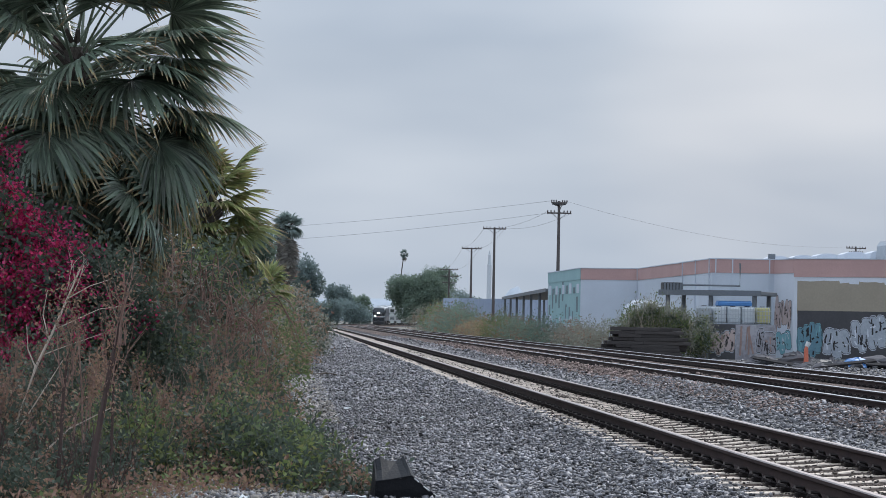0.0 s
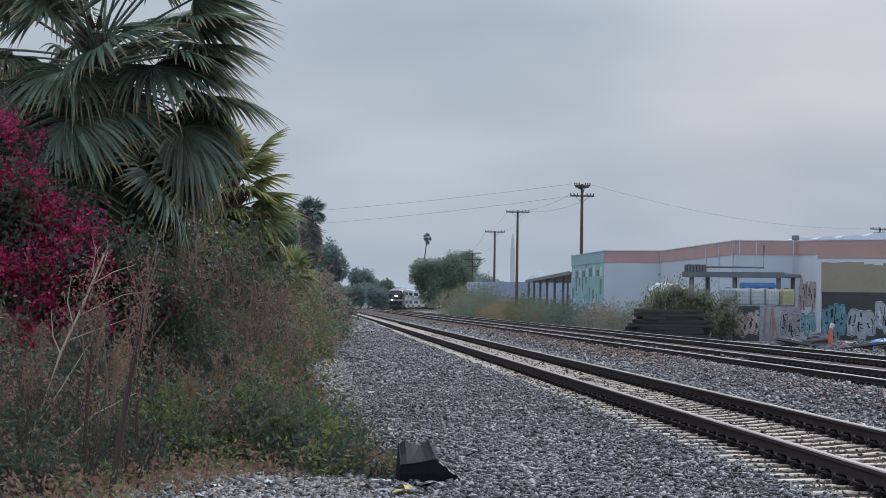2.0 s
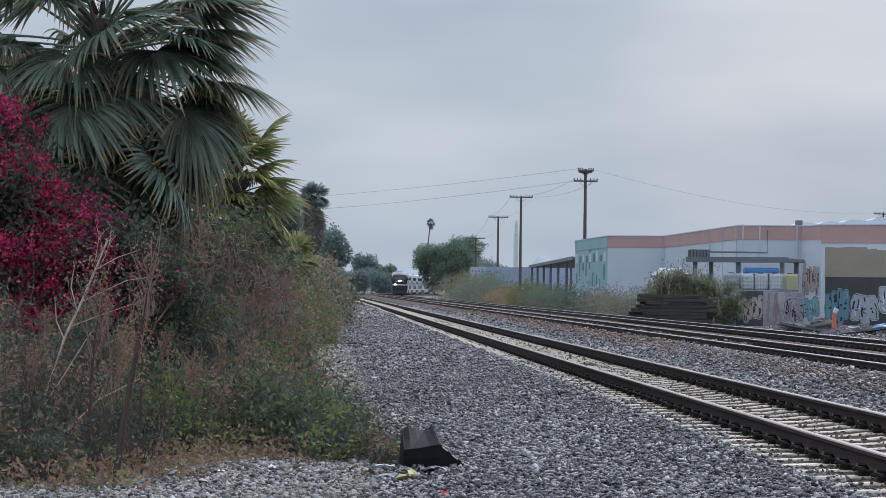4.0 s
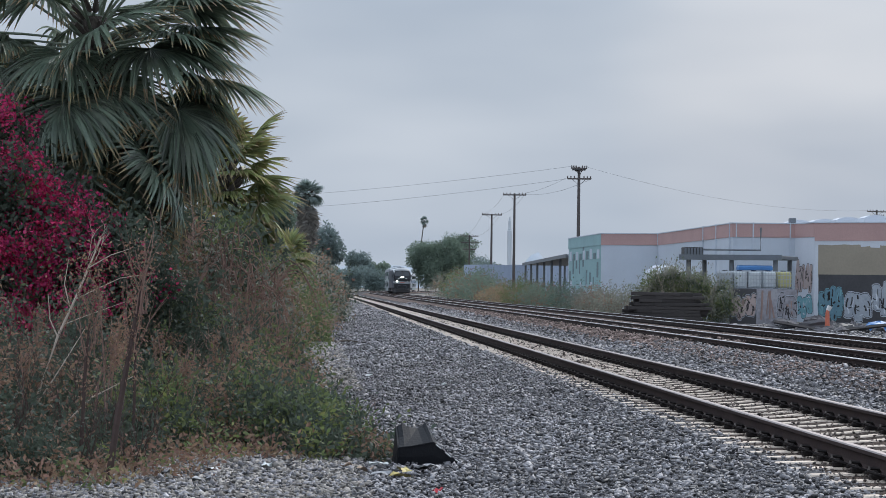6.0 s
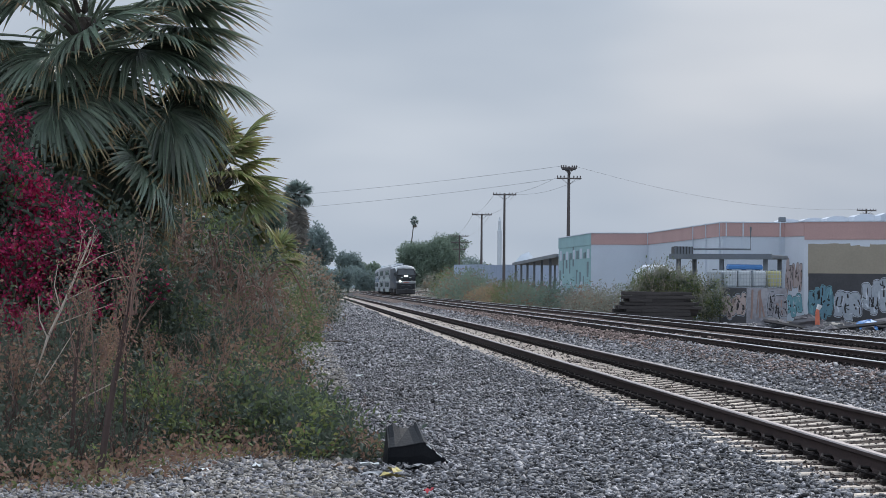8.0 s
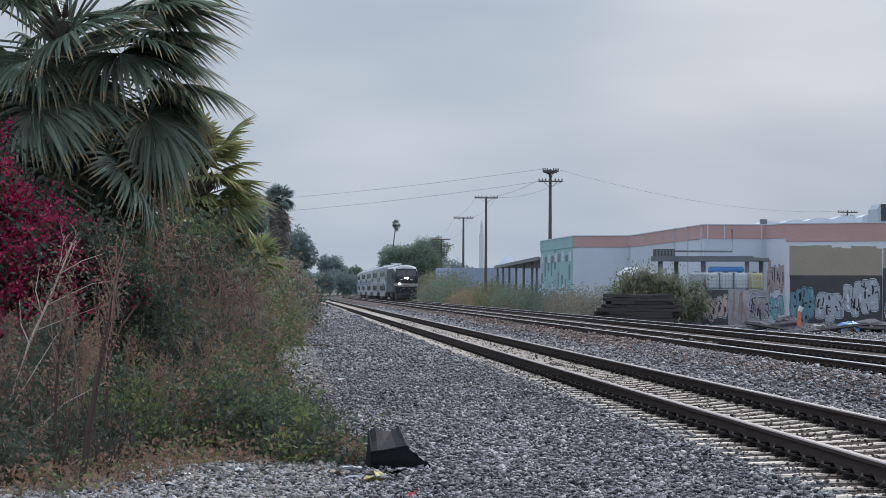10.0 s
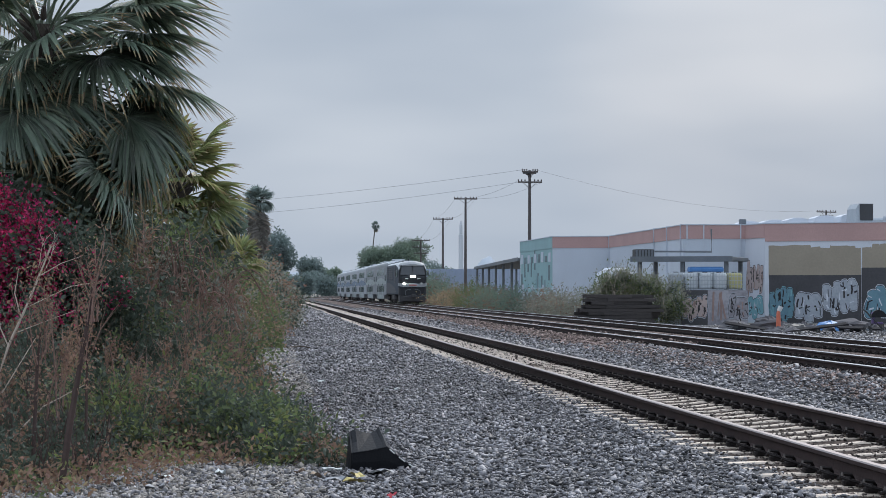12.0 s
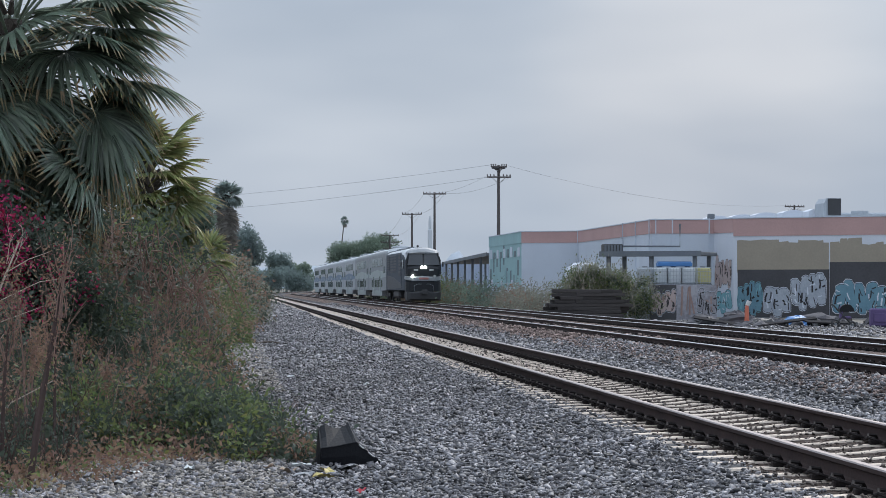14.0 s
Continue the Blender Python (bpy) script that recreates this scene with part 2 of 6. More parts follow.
M["blue_sheet"] = material("pale_blue_corrugated_sheet", (0.36, 0.43, 0.56), (0.29, 0.35, 0.47), rough=0.6, scale=0.3, fine=6, bump=0.05, per="object", spread=0.22)
# weathered wood; part of its grey is haze put into the colour
M["pole"] = material("weathered_pole_wood", (0.11, 0.097, 0.095), (0.07, 0.062, 0.063), rough=0.9, scale=2, fine=25, bump=0.4, stretch=(4, 4, 0.3))
# cable grey lightened to put the haze before it into the colour
M["wire"] = material("haze_lightened_cable", (0.34, 0.36, 0.39), rough=0.6, bump=0)
M["porcelain"] = material("brown_insulator", (0.12, 0.1, 0.1), rough=0.3, bump=0)
M["old_tie"] = material("old_wooden_tie", (0.04, 0.035, 0.035), (0.07, 0.063, 0.06), rough=0.9, scale=2, fine=18, bump=0.6, size=0.02, stretch=(0.3, 3, 3), per="object", spread=0.3)
M["plastic_black"] = material("scuffed_black_plastic", (0.012, 0.013, 0.016), (0.019, 0.02, 0.024), rough=0.55, spec=0.22, scale=4, fine=40, bump=0.25)
M["tote"] = material("milky_plastic_tote", (0.58, 0.62, 0.64), (0.46, 0.5, 0.54), rough=0.4, scale=1, fine=8, bump=0)
M["tote_yellow"] = material("yellowed_plastic_tote", (0.5, 0.47, 0.22), (0.4, 0.38, 0.2), rough=0.4, scale=1, fine=8, bump=0)
M["tarp_blue"] = material("blue_tarpaulin", (0.06, 0.2, 0.46), (0.04, 0.14, 0.34), rough=0.5, scale=2, fine=14, bump=0.5, size=0.03)
M["purple"] = material("purple_fabric", (0.12, 0.085, 0.2), (0.08, 0.06, 0.14), rough=0.9, scale=3, fine=20)
M["orange"] = material("orange_plastic", (0.62, 0.17, 0.1), (0.5, 0.13, 0.08), rough=0.5, scale=3, fine=20, bump=0.1)
M["white_litter"] = material("white_litter", (0.65, 0.68, 0.68), (0.5, 0.52, 0.52), rough=0.6, scale=6, fine=30, bump=0.1)
M["black_litter"] = material("black_plastic_litter", (0.02, 0.02, 0.023), rough=0.4, bump=0.1)
M["tarred_board"] = material("tarred_board", (0.035, 0.034, 0.037), (0.02, 0.02, 0.022), rough=0.95, spec=0.08, scale=3, fine=20, bump=0.3)
M["grey_litter"] = material("grey_plastic_litter", (0.34, 0.35, 0.37), (0.2, 0.2, 0.22), rough=0.6, scale=8, fine=30, bump=0.1)
M["brown_litter"] = material("brown_cardboard_litter", (0.4, 0.3, 0.22), (0.28, 0.2, 0.15), rough=0.85, scale=8, fine=30, bump=0.1)
M["red_litter"] = material("red_litter", (0.55, 0.05, 0.07), rough=0.5, bump=0)
M["yellow_litter"] = material("yellow_litter", (0.55, 0.45, 0.16), rough=0.6, bump=0)
M["cloth"] = material("grey_cloth", (0.12, 0.115, 0.125), (0.06, 0.058, 0.065), rough=0.95, scale=3, fine=20, bump=0.4)
M["bark"] = material("grey_brown_bark", (0.12, 0.1, 0.085), (0.07, 0.058, 0.05), rough=0.95, scale=3, fine=22, bump=0.7, size=0.02, stretch=(1, 1, 0.4))
M["palm_bark"] = material("fibrous_palm_trunk", (0.085, 0.07, 0.058), (0.045, 0.038, 0.034), rough=0.95, scale=4, fine=24, bump=0.9, size=0.03)
M["twig"] = material("dry_brown_stem", (0.25, 0.155, 0.125), (0.14, 0.09, 0.076), rough=0.9, scale=5, fine=30, bump=0.2, per="island", spread=0.35)
M["stalk"] = material("dark_brown_stalk", (0.085, 0.055, 0.048), (0.055, 0.037, 0.034), rough=0.9, scale=5, fine=30, bump=0.3)
M["twig_pale"] = material("bleached_dry_stem", (0.56, 0.47, 0.4), (0.4, 0.32, 0.27), rough=0.9, scale=5, fine=30, bump=0.2)
M["palm"] = leaf_material("palm_frond_green", (0.2, 0.245, 0.185), (0.125, 0.17, 0.13), spread=0.5, leafy=0.025, rough=0.3, through_light=0.4)
M["palm_tip"] = leaf_material("browned_frond_tip", (0.34, 0.25, 0.15), (0.2, 0.19, 0.1), spread=0.4, leafy=0.02, rough=0.7, through_light=0.4)
M["palm_yellow"] = leaf_material("yellow_green_palm_frond", (0.29, 0.3, 0.12), (0.15, 0.19, 0.09), spread=0.4, leafy=0.035, rough=0.42, through_light=0.45)
M["palm_dead"] = leaf_material("dead_palm_frond", (0.22, 0.165, 0.105), (0.13, 0.095, 0.07), spread=0.4, leafy=0.015, rough=0.8, through_light=0.2)
M["green"] = leaf_material("shrub_leaf", (0.165, 0.205, 0.085), (0.085, 0.115, 0.055), leafy=0.03)
M["green_bright"] = leaf_material("fresh_shrub_leaf", (0.22, 0.25, 0.085), (0.12, 0.155, 0.06), leafy=0.04)
# dark green plants, and also the colour that shades the inside of shrubs
M["green_dark"] = leaf_material("dark_shade_leaf", (0.085, 0.112, 0.082), (0.05, 0.068, 0.052), leafy=0.02)
# dusty grey-green leaf, raised further to put haze into its colour
M["dusty"] = leaf_material("dusty_hazed_leaf", (0.29, 0.295, 0.245), (0.16, 0.165, 0.135), leafy=0.02, rough=0.8)
M["dry"] = leaf_material("withered_leaf", (0.32, 0.205, 0.145), (0.17, 0.112, 0.09), leafy=0.02, rough=0.85)
M["straw"] = leaf_material("straw_grass", (0.38, 0.3, 0.19), (0.26, 0.2, 0.13), leafy=0.02, rough=0.85)
M["magenta"] = leaf_material("magenta_bract", (0.6, 0.045, 0.16), (0.36, 0.025, 0.1), spread=0.5, leafy=0.012, rough=0.6, through_light=0.4)
# leaf copies for far plants: haze is put into their paler, bluer colours
M["far_leaf"] = leaf_material("hazed_tree_leaf", (0.2, 0.265, 0.2), (0.15, 0.2, 0.17), spread=0.14, leafy=0.02, rough=0.9)
M["far_leaf_dark"] = leaf_material("hazed_blue_tree_leaf", (0.21, 0.275, 0.265), (0.165, 0.215, 0.22), spread=0.14, leafy=0.02, rough=0.9)
M["palm_far"] = leaf_material("hazed_palm_frond", (0.25, 0.31, 0.29), (0.18, 0.23, 0.22), spread=0.3, leafy=0.01, rough=0.8)
M["skirt_far"] = leaf_material("hazed_dead_frond", (0.25, 0.235, 0.21), (0.17, 0.165, 0.155), spread=0.3, leafy=0.01, rough=0.9)
# ridge and tower below carry the haze in their pale, sky-like base colours
M["ridge"] = material("haze_toned_ridge", (0.36, 0.41, 0.47), (0.3, 0.35, 0.41), rough=1.0, scale=0.01, fine=0.08, bump=0)
M["far_tower"] = material("haze_toned_tower", (0.57, 0.615, 0.665), (0.53, 0.575, 0.625), rough=0.9, scale=0.05, fine=0.6, bump=0)

# ---- building tools ----
class Solid:
    """Collects corners and faces of one mesh; each face has a material slot."""

    def __init__(self):
        self.v, self.f, self.m = [], [], []

    def add(self, verts, faces, slot=0):
        k = len(self.v)
        self.v += [tuple(p) for p in verts]
        self.f += [tuple(i + k for i in q) for q in faces]
        self.m += [slot] * len(faces)
        return self

    def box(self, x0, x1, y0, y1, z0, z1, slot=0, chamfer=0.0, m=None):
        c = min(chamfer, 0.45 * min(x1 - x0, y1 - y0, z1 - z0))
        if c <= 0:
            v = [(x, y, z) for z in (z0, z1) for y in (y0, y1) for x in (x0, x1)]
            f = [(0, 2, 3, 1), (4, 5, 7, 6), (0, 1, 5, 4), (1, 3, 7, 5), (3, 2, 6, 7), (2, 0, 4, 6)]
        else:
            ring = lambda d, z: [(x0 + d, y0 + c, z), (x0 + c, y0 + d, z), (x1 - c, y0 + d, z), (x1 - d, y0 + c, z),
                                 (x1 - d, y1 - c, z), (x1 - c, y1 - d, z), (x0 + c, y1 - d, z), (x0 + d, y1 - c, z)]
            v = ring(c * 0.8, z0) + ring(0, z0 + c) + ring(0, z1 - c) + ring(c * 0.8, z1)
            f = [(8 * r + i, 8 * r + (i + 1) % 8, 8 * r + 8 + (i + 1) % 8, 8 * r + 8 + i) for r in range(3) for i in range(8)]
            f += [tuple(range(7, -1, -1)), tuple(range(24, 32))]
        if m is not None:
            v = [tuple(m @ Vector(p)) for p in v]
        return self.add(v, f, slot)

    def tube(self, points, radii, sides=6, slot=0, caps=True):
        pts = [Vector(p) for p in points]
        if not hasattr(radii, "__len__"):
            radii = [radii] * len(pts)
        v, f = [], []
        for i, p in enumerate(pts):
            d = (pts[min(i + 1, len(pts) - 1)] - pts[max(i - 1, 0)]).normalized()
            side = d.cross(Vector((0.03, 0.02, 1)) if abs(d.z) < 0.95 else Vector((1, 0.02, 0))).normalized()
            up = side.cross(d)
            for j in range(sides):
                a = 2 * math.pi * j / sides
                v.append(p + radii[i] * (math.cos(a) * side + math.sin(a) * up))
        for i in range(len(pts) - 1):
            for j in range(sides):
                k = (j + 1) % sides
                f.append((i * sides + j, i * sides + k, i * sides + sides + k, i * sides + sides + j))
        if caps:
            f += [tuple(range(sides - 1, -1, -1)), tuple(range((len(pts) - 1) * sides, len(pts) * sides))]
        return self.add(v, f, slot)

    def loft(self, rings, slot=0, caps=True, closed=True):
        n = len(rings[0])
        v = [p for r in rings for p in r]
        f = [(i * n + j, i * n + (j + 1) % n, i * n + n + (j + 1) % n, i * n + n + j)
             for i in range(len(rings) - 1) for j in range(n if closed else n - 1)]
        if caps:
            f += [tuple(range(n - 1, -1, -1)), tuple(range((len(rings) - 1) * n, len(rings) * n))]
        return self.add(v, f, slot)

    def mesh(self, name, mats, smooth=False):
        me = bpy.data.meshes.new(name)
        me.from_pydata(self.v, [], self.f)
        for m in mats if isinstance(mats, (list, tuple)) else [mats]:
            me.materials.append(m)
        me.polygons.foreach_set("material_index", self.m)
        if smooth:
            me.polygons.foreach_set("use_smooth", [True] * len(self.f))
        me.update()
        return me


def part(name, solid, mats, parent, label="", smooth=False):
    """One mesh object under a thing or under a part (or a thing of its own with parent None)."""
    me = solid.mesh(name, mats, smooth) if isinstance(solid, Solid) else solid
    ob = new(name, me)
    if parent is not None:
        ob.parent = parent
    return tagged(ob, label)


def thing(name, label, category, m=None, group="", kind=""):
    ob = new(name)
    ob.empty_display_size = 0.3
    if m is not None:
        ob.matrix_basis = m
    return tagged(ob, label, category, group, kind)


def array_mesh(name, verts, faces, mat, slots=None, mats=None):
    """A large mesh straight from arrays; every face has the same number of corners."""
    me = bpy.data.meshes.new(name)
    nv, nf, k = len(verts), len(faces), faces.shape[1]
    me.vertices.add(nv)
    me.vertices.foreach_set("co", np.ascontiguousarray(verts, dtype=np.float32).ravel())
    me.loops.add(nf * k)
    me.loops.foreach_set("vertex_index", np.ascontiguousarray(faces, dtype=np.int32).ravel())
    me.polygons.add(nf)
    me.polygons.foreach_set("loop_start", np.arange(0, nf * k, k, dtype=np.int32))
    for q in mats or [mat]:
        me.materials.append(q)
    if slots is not None:
        me.polygons.foreach_set("material_index", np.ascontiguousarray(slots, dtype=np.int32))
    me.update(calc_edges=True)
    me.validate()
    return me


# ---- the line of the tracks: straight for BEND metres, then a wide curve to the right ----
BEND, RADIUS = 400.0, 1600.0
TRACKS = (5.27, 11.22, 15.10)
GAUGE = 0.755       # half the distance between the rail heads


def line(off, s):
    """The place off metres right of the line's origin, s metres along it, and the line's turn there (radians to the right)."""
    a = max(0.0, s - BEND) / RADIUS
    return (RADIUS * (1 - math.cos(a)) + off * math.cos(a), min(s, BEND) + RADIUS * math.sin(a) - off * math.sin(a), a)


STATIONS = [-30, 0, 20, 60, 120, 200, 300, 380] + [400 + 10 * i for i in range(51)]


# ---- ground, stone bed ----
g = Solid()
g.add([(-2600, -600, -0.53), (2600, -600, -0.53), (2600, 4200, -0.53), (-2600, 4200, -0.53)], [(0, 1, 2, 3)])
tagged(part("ground", g, M["dirt"], None), "dry brown dirt ground beside the railway", "ground", kind="structure")

PROFILE = [(-3.6, -0.54), (-2.2, -0.49), (0.0, -0.47), (1.4, -0.44), (2.6, -0.37), (3.5, -0.27), (3.8, -0.222), (3.98, -0.215), (4.2, -0.205), (4.72, -0.206), (4.95, -0.226), (5.27, -0.243), (5.59, -0.226), (5.82, -0.206), (6.34, -0.205), (6.56, -0.215), (6.8, -0.235), (7.0, -0.27),
           (7.7, -0.42), (8.6, -0.44), (9.2, -0.29), (9.7, -0.175), (12.7, -0.175), (13.2, -0.22), (13.6, -0.175), (16.6, -0.175), (17.2, -0.28), (18.6, -0.545)]


def bed_height(x):
    return float(np.interp(x, [p[0] for p in PROFILE], [p[1] for p in PROFILE]))


ss = sorted(set(list(np.arange(-30, 120, 1.5)) + list(np.arange(120, 400, 10)) + [400 + 10 * i for i in range(51)]))
xs = sorted(set(list(np.arange(-3.6, 18.7, 0.3)) + [p[0] for p in PROFILE]))
bv = []
for s in ss:
    for x in xs:
        px, py, _ = line(x, s)
        edge = 0 if x in (xs[0], xs[-1]) else 1
        bv.append((px, py, bed_height(x) + edge * (0.008 if 3.8 < x < 6.8 or x > 9.4 else 0.03) * noise.noise((x * 0.8, s * 0.5, 0))))
nx = len(xs)
bf = [(i * nx + j, i * nx + j + 1, i * nx + nx + j + 1, i * nx + nx + j) for i in range(len(ss) - 1) for j in range(nx - 1)]
bs = Solid().add(bv, bf)
for q in range(len(bf)):
    x = xs[q % (nx - 1)]
    bs.m[q] = 2 if 4.0 < x < 6.5 else 1 if 8.9 < x < 17.4 else 0
bed = part("ballast", bs, [M["bed"], M["crib"], M["crib_dark"]], None, smooth=True)
tagged(bed, "grey crushed-stone ballast under the railway tracks", "ballast", kind="structure")


def stones(n, x0, x1, s0, s1, seed, size=(0.022, 0.05), power=1.0):
    """Loose crushed stones lying on the bed: corners of a jittered block each."""
    r = np.random.RandomState(seed)
    x = r.uniform(x0, x1, n)
    s = s0 + (s1 - s0) * r.uniform(0, 1, n) ** power
    z = np.interp(x, [p[0] for p in PROFILE], [p[1] for p in PROFILE]) + r.uniform(-0.022, 0.04, n) * (size[1] / 0.034)
    rad = size[0] * 0.8 + (size[1] * 1.3 - size[0] * 0.8) * r.uniform(0, 1, n) ** 1.5
    c = np.array([(a, b, d) for d in (-1, 1) for b in (-1, 1) for a in (-1, 1)], float)
    v = c[None] * r.uniform(0.3, 1.0, (n, 8, 3)) * np.array([1.2, 0.9, 0.5]) * r.uniform(0.65, 1.35, (n, 1, 3))
    yaw = r.uniform(0, 2 * np.pi, n)[:, None]
    v = np.stack([v[..., 0] * np.cos(yaw) - v[..., 1] * np.sin(yaw), v[..., 0] * np.sin(yaw) + v[..., 1] * np.cos(yaw), v[..., 2]], -1)
    ax = r.normal(size=(n, 3))
    ax /= np.linalg.norm(ax, axis=1)[:, None]
    an = r.normal(0, 0.75, n)[:, None, None]
    k = ax[:, None, :]
    v = v * np.cos(an) + np.cross(np.broadcast_to(k, v.shape), v) * np.sin(an) + k * (v * k).sum(-1, keepdims=True) * (1 - np.cos(an))
    v = v * rad[:, None, None] + np.stack([x, s, z], -1)[:, None, :]
    q = np.array([(0, 2, 3, 1), (4, 5, 7, 6), (0, 1, 5, 4), (1, 3, 7, 5), (3, 2, 6, 7), (2, 0, 4, 6)])
    return v.reshape(-1, 3), (q[None] + 8 * np.arange(n)[:, None, None]).reshape(-1, 4)


def stone_bed(name, sets, mat, label):
    off, vs, fs = 0, [], []
    for v, f in sets:
        vs.append(v), fs.append(f + off)
        off += len(v)
    tagged(new(name, array_mesh(name, np.concatenate(vs), np.concatenate(fs), M[mat])), label, "gravel", kind="stuff")


stone_bed("ballast_stones", [stones(118000, -3.2, 3.96, 14.3, 50, 1, (0.01, 0.027), 1.45), stones(1500, 3.9, 4.2, 14.3, 50, 13, (0.01, 0.022), 1.4), stones(23000, 6.6, 10.2, 22, 62, 3, (0.016, 0.04), 1.3),
                             stones(34000, -1.0, 3.97, 46, 120, 4, (0.018, 0.042), 1.3), stones(8000, 6.5, 9.2, 60, 115, 5, (0.03, 0.055), 1.2),
                             stones(12000, 0.5, 3.97, 118, 220, 7, (0.045, 0.085), 1.2), stones(6000, 6.5, 9.2, 110, 210, 8, (0.045, 0.08), 1.1), stones(9000, 17.2, 30.0, 78, 116, 14, (0.03, 0.07))],
          "stone", "loose angular grey crushed stones on the track bed")
stone_bed("stained_stones", [stones(6500, 9.1, 10.35, 28, 75, 9, (0.014, 0.034), 1.3), stones(9000, 8.9, 13.5, 60, 150, 10, (0.025, 0.05), 1.3)],
          "stone_brown", "rust-stained small stones between the ties and rails")
stone_bed("oily_gravel", [stones(11000, 4.1, 6.4, 14.3, 46, 2, (0.006, 0.018), 1.4), stones(5000, 4.2, 6.35, 44, 110, 6, (0.01, 0.024), 1.2)],
          "stone_dark", "small dark oily stones between the concrete ties")
stone_bed("pale_gravel", [stones(14000, -2.8, 0.5, 17.0, 22.6, 11, (0.008, 0.026)), stones(15000, -1.0, 0.8, 36, 66, 12, (0.014, 0.038))],
          "stone_pale", "dusty pale gravel along the foot of the hedge")

# ---- railway tracks ----
RAIL = [(-0.075, -0.186), (0.075, -0.186), (0.075, -0.175), (0.018, -0.155), (0.009, -0.13), (0.009, -0.055), (0.037, -0.042),
        (0.038, -0.012), (0.03, -0.001), (-0.03, -0.001), (-0.038, -0.012), (-0.037, -0.042), (-0.009, -0.055), (-0.009, -0.13), (-0.018, -0.155), (-0.075, -0.175)]


def rail_solid(off):
    rings = []
    for s in STATIONS:
        ring = []
        for dx, z in RAIL:
            px, py, _ = line(off + dx, s)
            ring.append((px, py, z))
        rings.append(ring)
    so = Solid().loft(rings)
    n = len(RAIL)
    for i in range(len(STATIONS) - 1):
        for j in (7, 8, 9):
            so.m[i * n + j] = 1
    return so


def tie_solid():
    """Concrete tie: deep rail seats, hollowed middle, chamfered edges; 2.6 m long, its top at z = 0."""
    half = [(-1.3, -0.03, 0.085), (-1.27, -0.012, 0.09), (-0.98, -0.002, 0.095), (-0.52, -0.002, 0.095), (-0.34, -0.025, 0.085), (0, -0.04, 0.08)]
    prof = half + [(-x, z, w) for x, z, w in half[-2::-1]]
    rings = [[(x, -w - 0.02, -0.22), (x, w + 0.02, -0.22), (x, w, z - 0.025), (x, w - 0.025, z), (x, -w + 0.025, z), (x, -w, z - 0.025)] for x, z, w in prof]
    return Solid().loft(rings)


def clip_solid():
    """A spring clip looped through its raised shoulder beside the foot of the rail."""
    so = Solid().box(-0.045, 0.05, -0.045, 0.045, -0.004, 0.05, chamfer=0.015)
    pts = [(0.06, -0.09, 0.025), (-0.02, -0.1, 0.05), (-0.07, -0.06, 0.07), (-0.05, 0.0, 0.09), (0.03, 0.03, 0.08), (0.06, 0.08, 0.05), (0.0, 0.1, 0.05), (-0.06, 0.085, 0.045)]
    return so.tube(pts, 0.015, 6)


tie_mesh, dirty_mesh = tie_solid().mesh("tie", M["tie"]), tie_solid().mesh("tie", M["tie_dirty"])
clip_mesh = clip_solid().mesh("clip", M["clip"])
SEAT = -0.19


def joined(base, places):
    """Many copies of a mesh in one solid; places: (x, y, z, turn)."""
    v0 = np.array([p.co[:] for p in base.vertices])
    fl = [tuple(p.vertices) for p in base.polygons]
    so = Solid()
    for x, y, z, a in places:
        c, s = math.cos(a), math.sin(a)
        so.add(np.stack([c * v0[:, 0] + s * v0[:, 1] + x, -s * v0[:, 0] + c * v0[:, 1] + y, v0[:, 2] + z], -1), fl)
    return so


def railway_track(off, label, near, far, picked):
    t = thing("railway_track", label, "railway track", group="parallel tracks", kind="structure")
    for side in (-GAUGE, GAUGE):
        part("rail", rail_solid(off + side), [M["rail_side"], M["rail_worn" if off < 6 else "rail_top"]], t)
    places, rest, clips = [], [], []
    s = near
    while s < far:
        x, y, a = line(off, s)
        (places if len(places) < picked else rest).append((x, y, SEAT, a))
        s += 0.61
    for i, (x, y, z, a) in enumerate(places):
        ob = part("tie", tie_mesh if off < 6 else dirty_mesh, None, t)
        ob.matrix_basis = pose(x + random.uniform(-0.015, 0.015), y + random.uniform(-0.015, 0.015), z, 0, 0, -math.degrees(a) + random.uniform(-0.5, 0.5))
        for dx, turn in ((-GAUGE - 0.125, 0), (-GAUGE + 0.125, 180), (GAUGE - 0.125, 0), (GAUGE + 0.125, 180)):
            if i < 60 and off < 6:
                cl = part("clip", clip_mesh, None, ob)
                cl.matrix_basis = pose(dx, 0, 0, 0, 0, turn)
            else:
                clips.append((x + dx, y, z, radians(turn)))
    if rest:
        part("far_ties", joined(tie_mesh, rest), M["tie" if off < 6 else "tie_dirty"], t)["kind"] = "stuff"
    if clips:
        part("rail_clips", joined(clip_mesh, clips[:900]), M["clip"], t)["kind"] = "stuff"
    return t


railway_track(TRACKS[0], "nearest railway track with rusty rails on pale concrete ties", 12.2, 330, 240)
railway_track(TRACKS[1], "middle railway track with shiny worn rail heads", 30, 260, 120)
railway_track(TRACKS[2], "far railway track on which the train runs", 44, 260, 100)

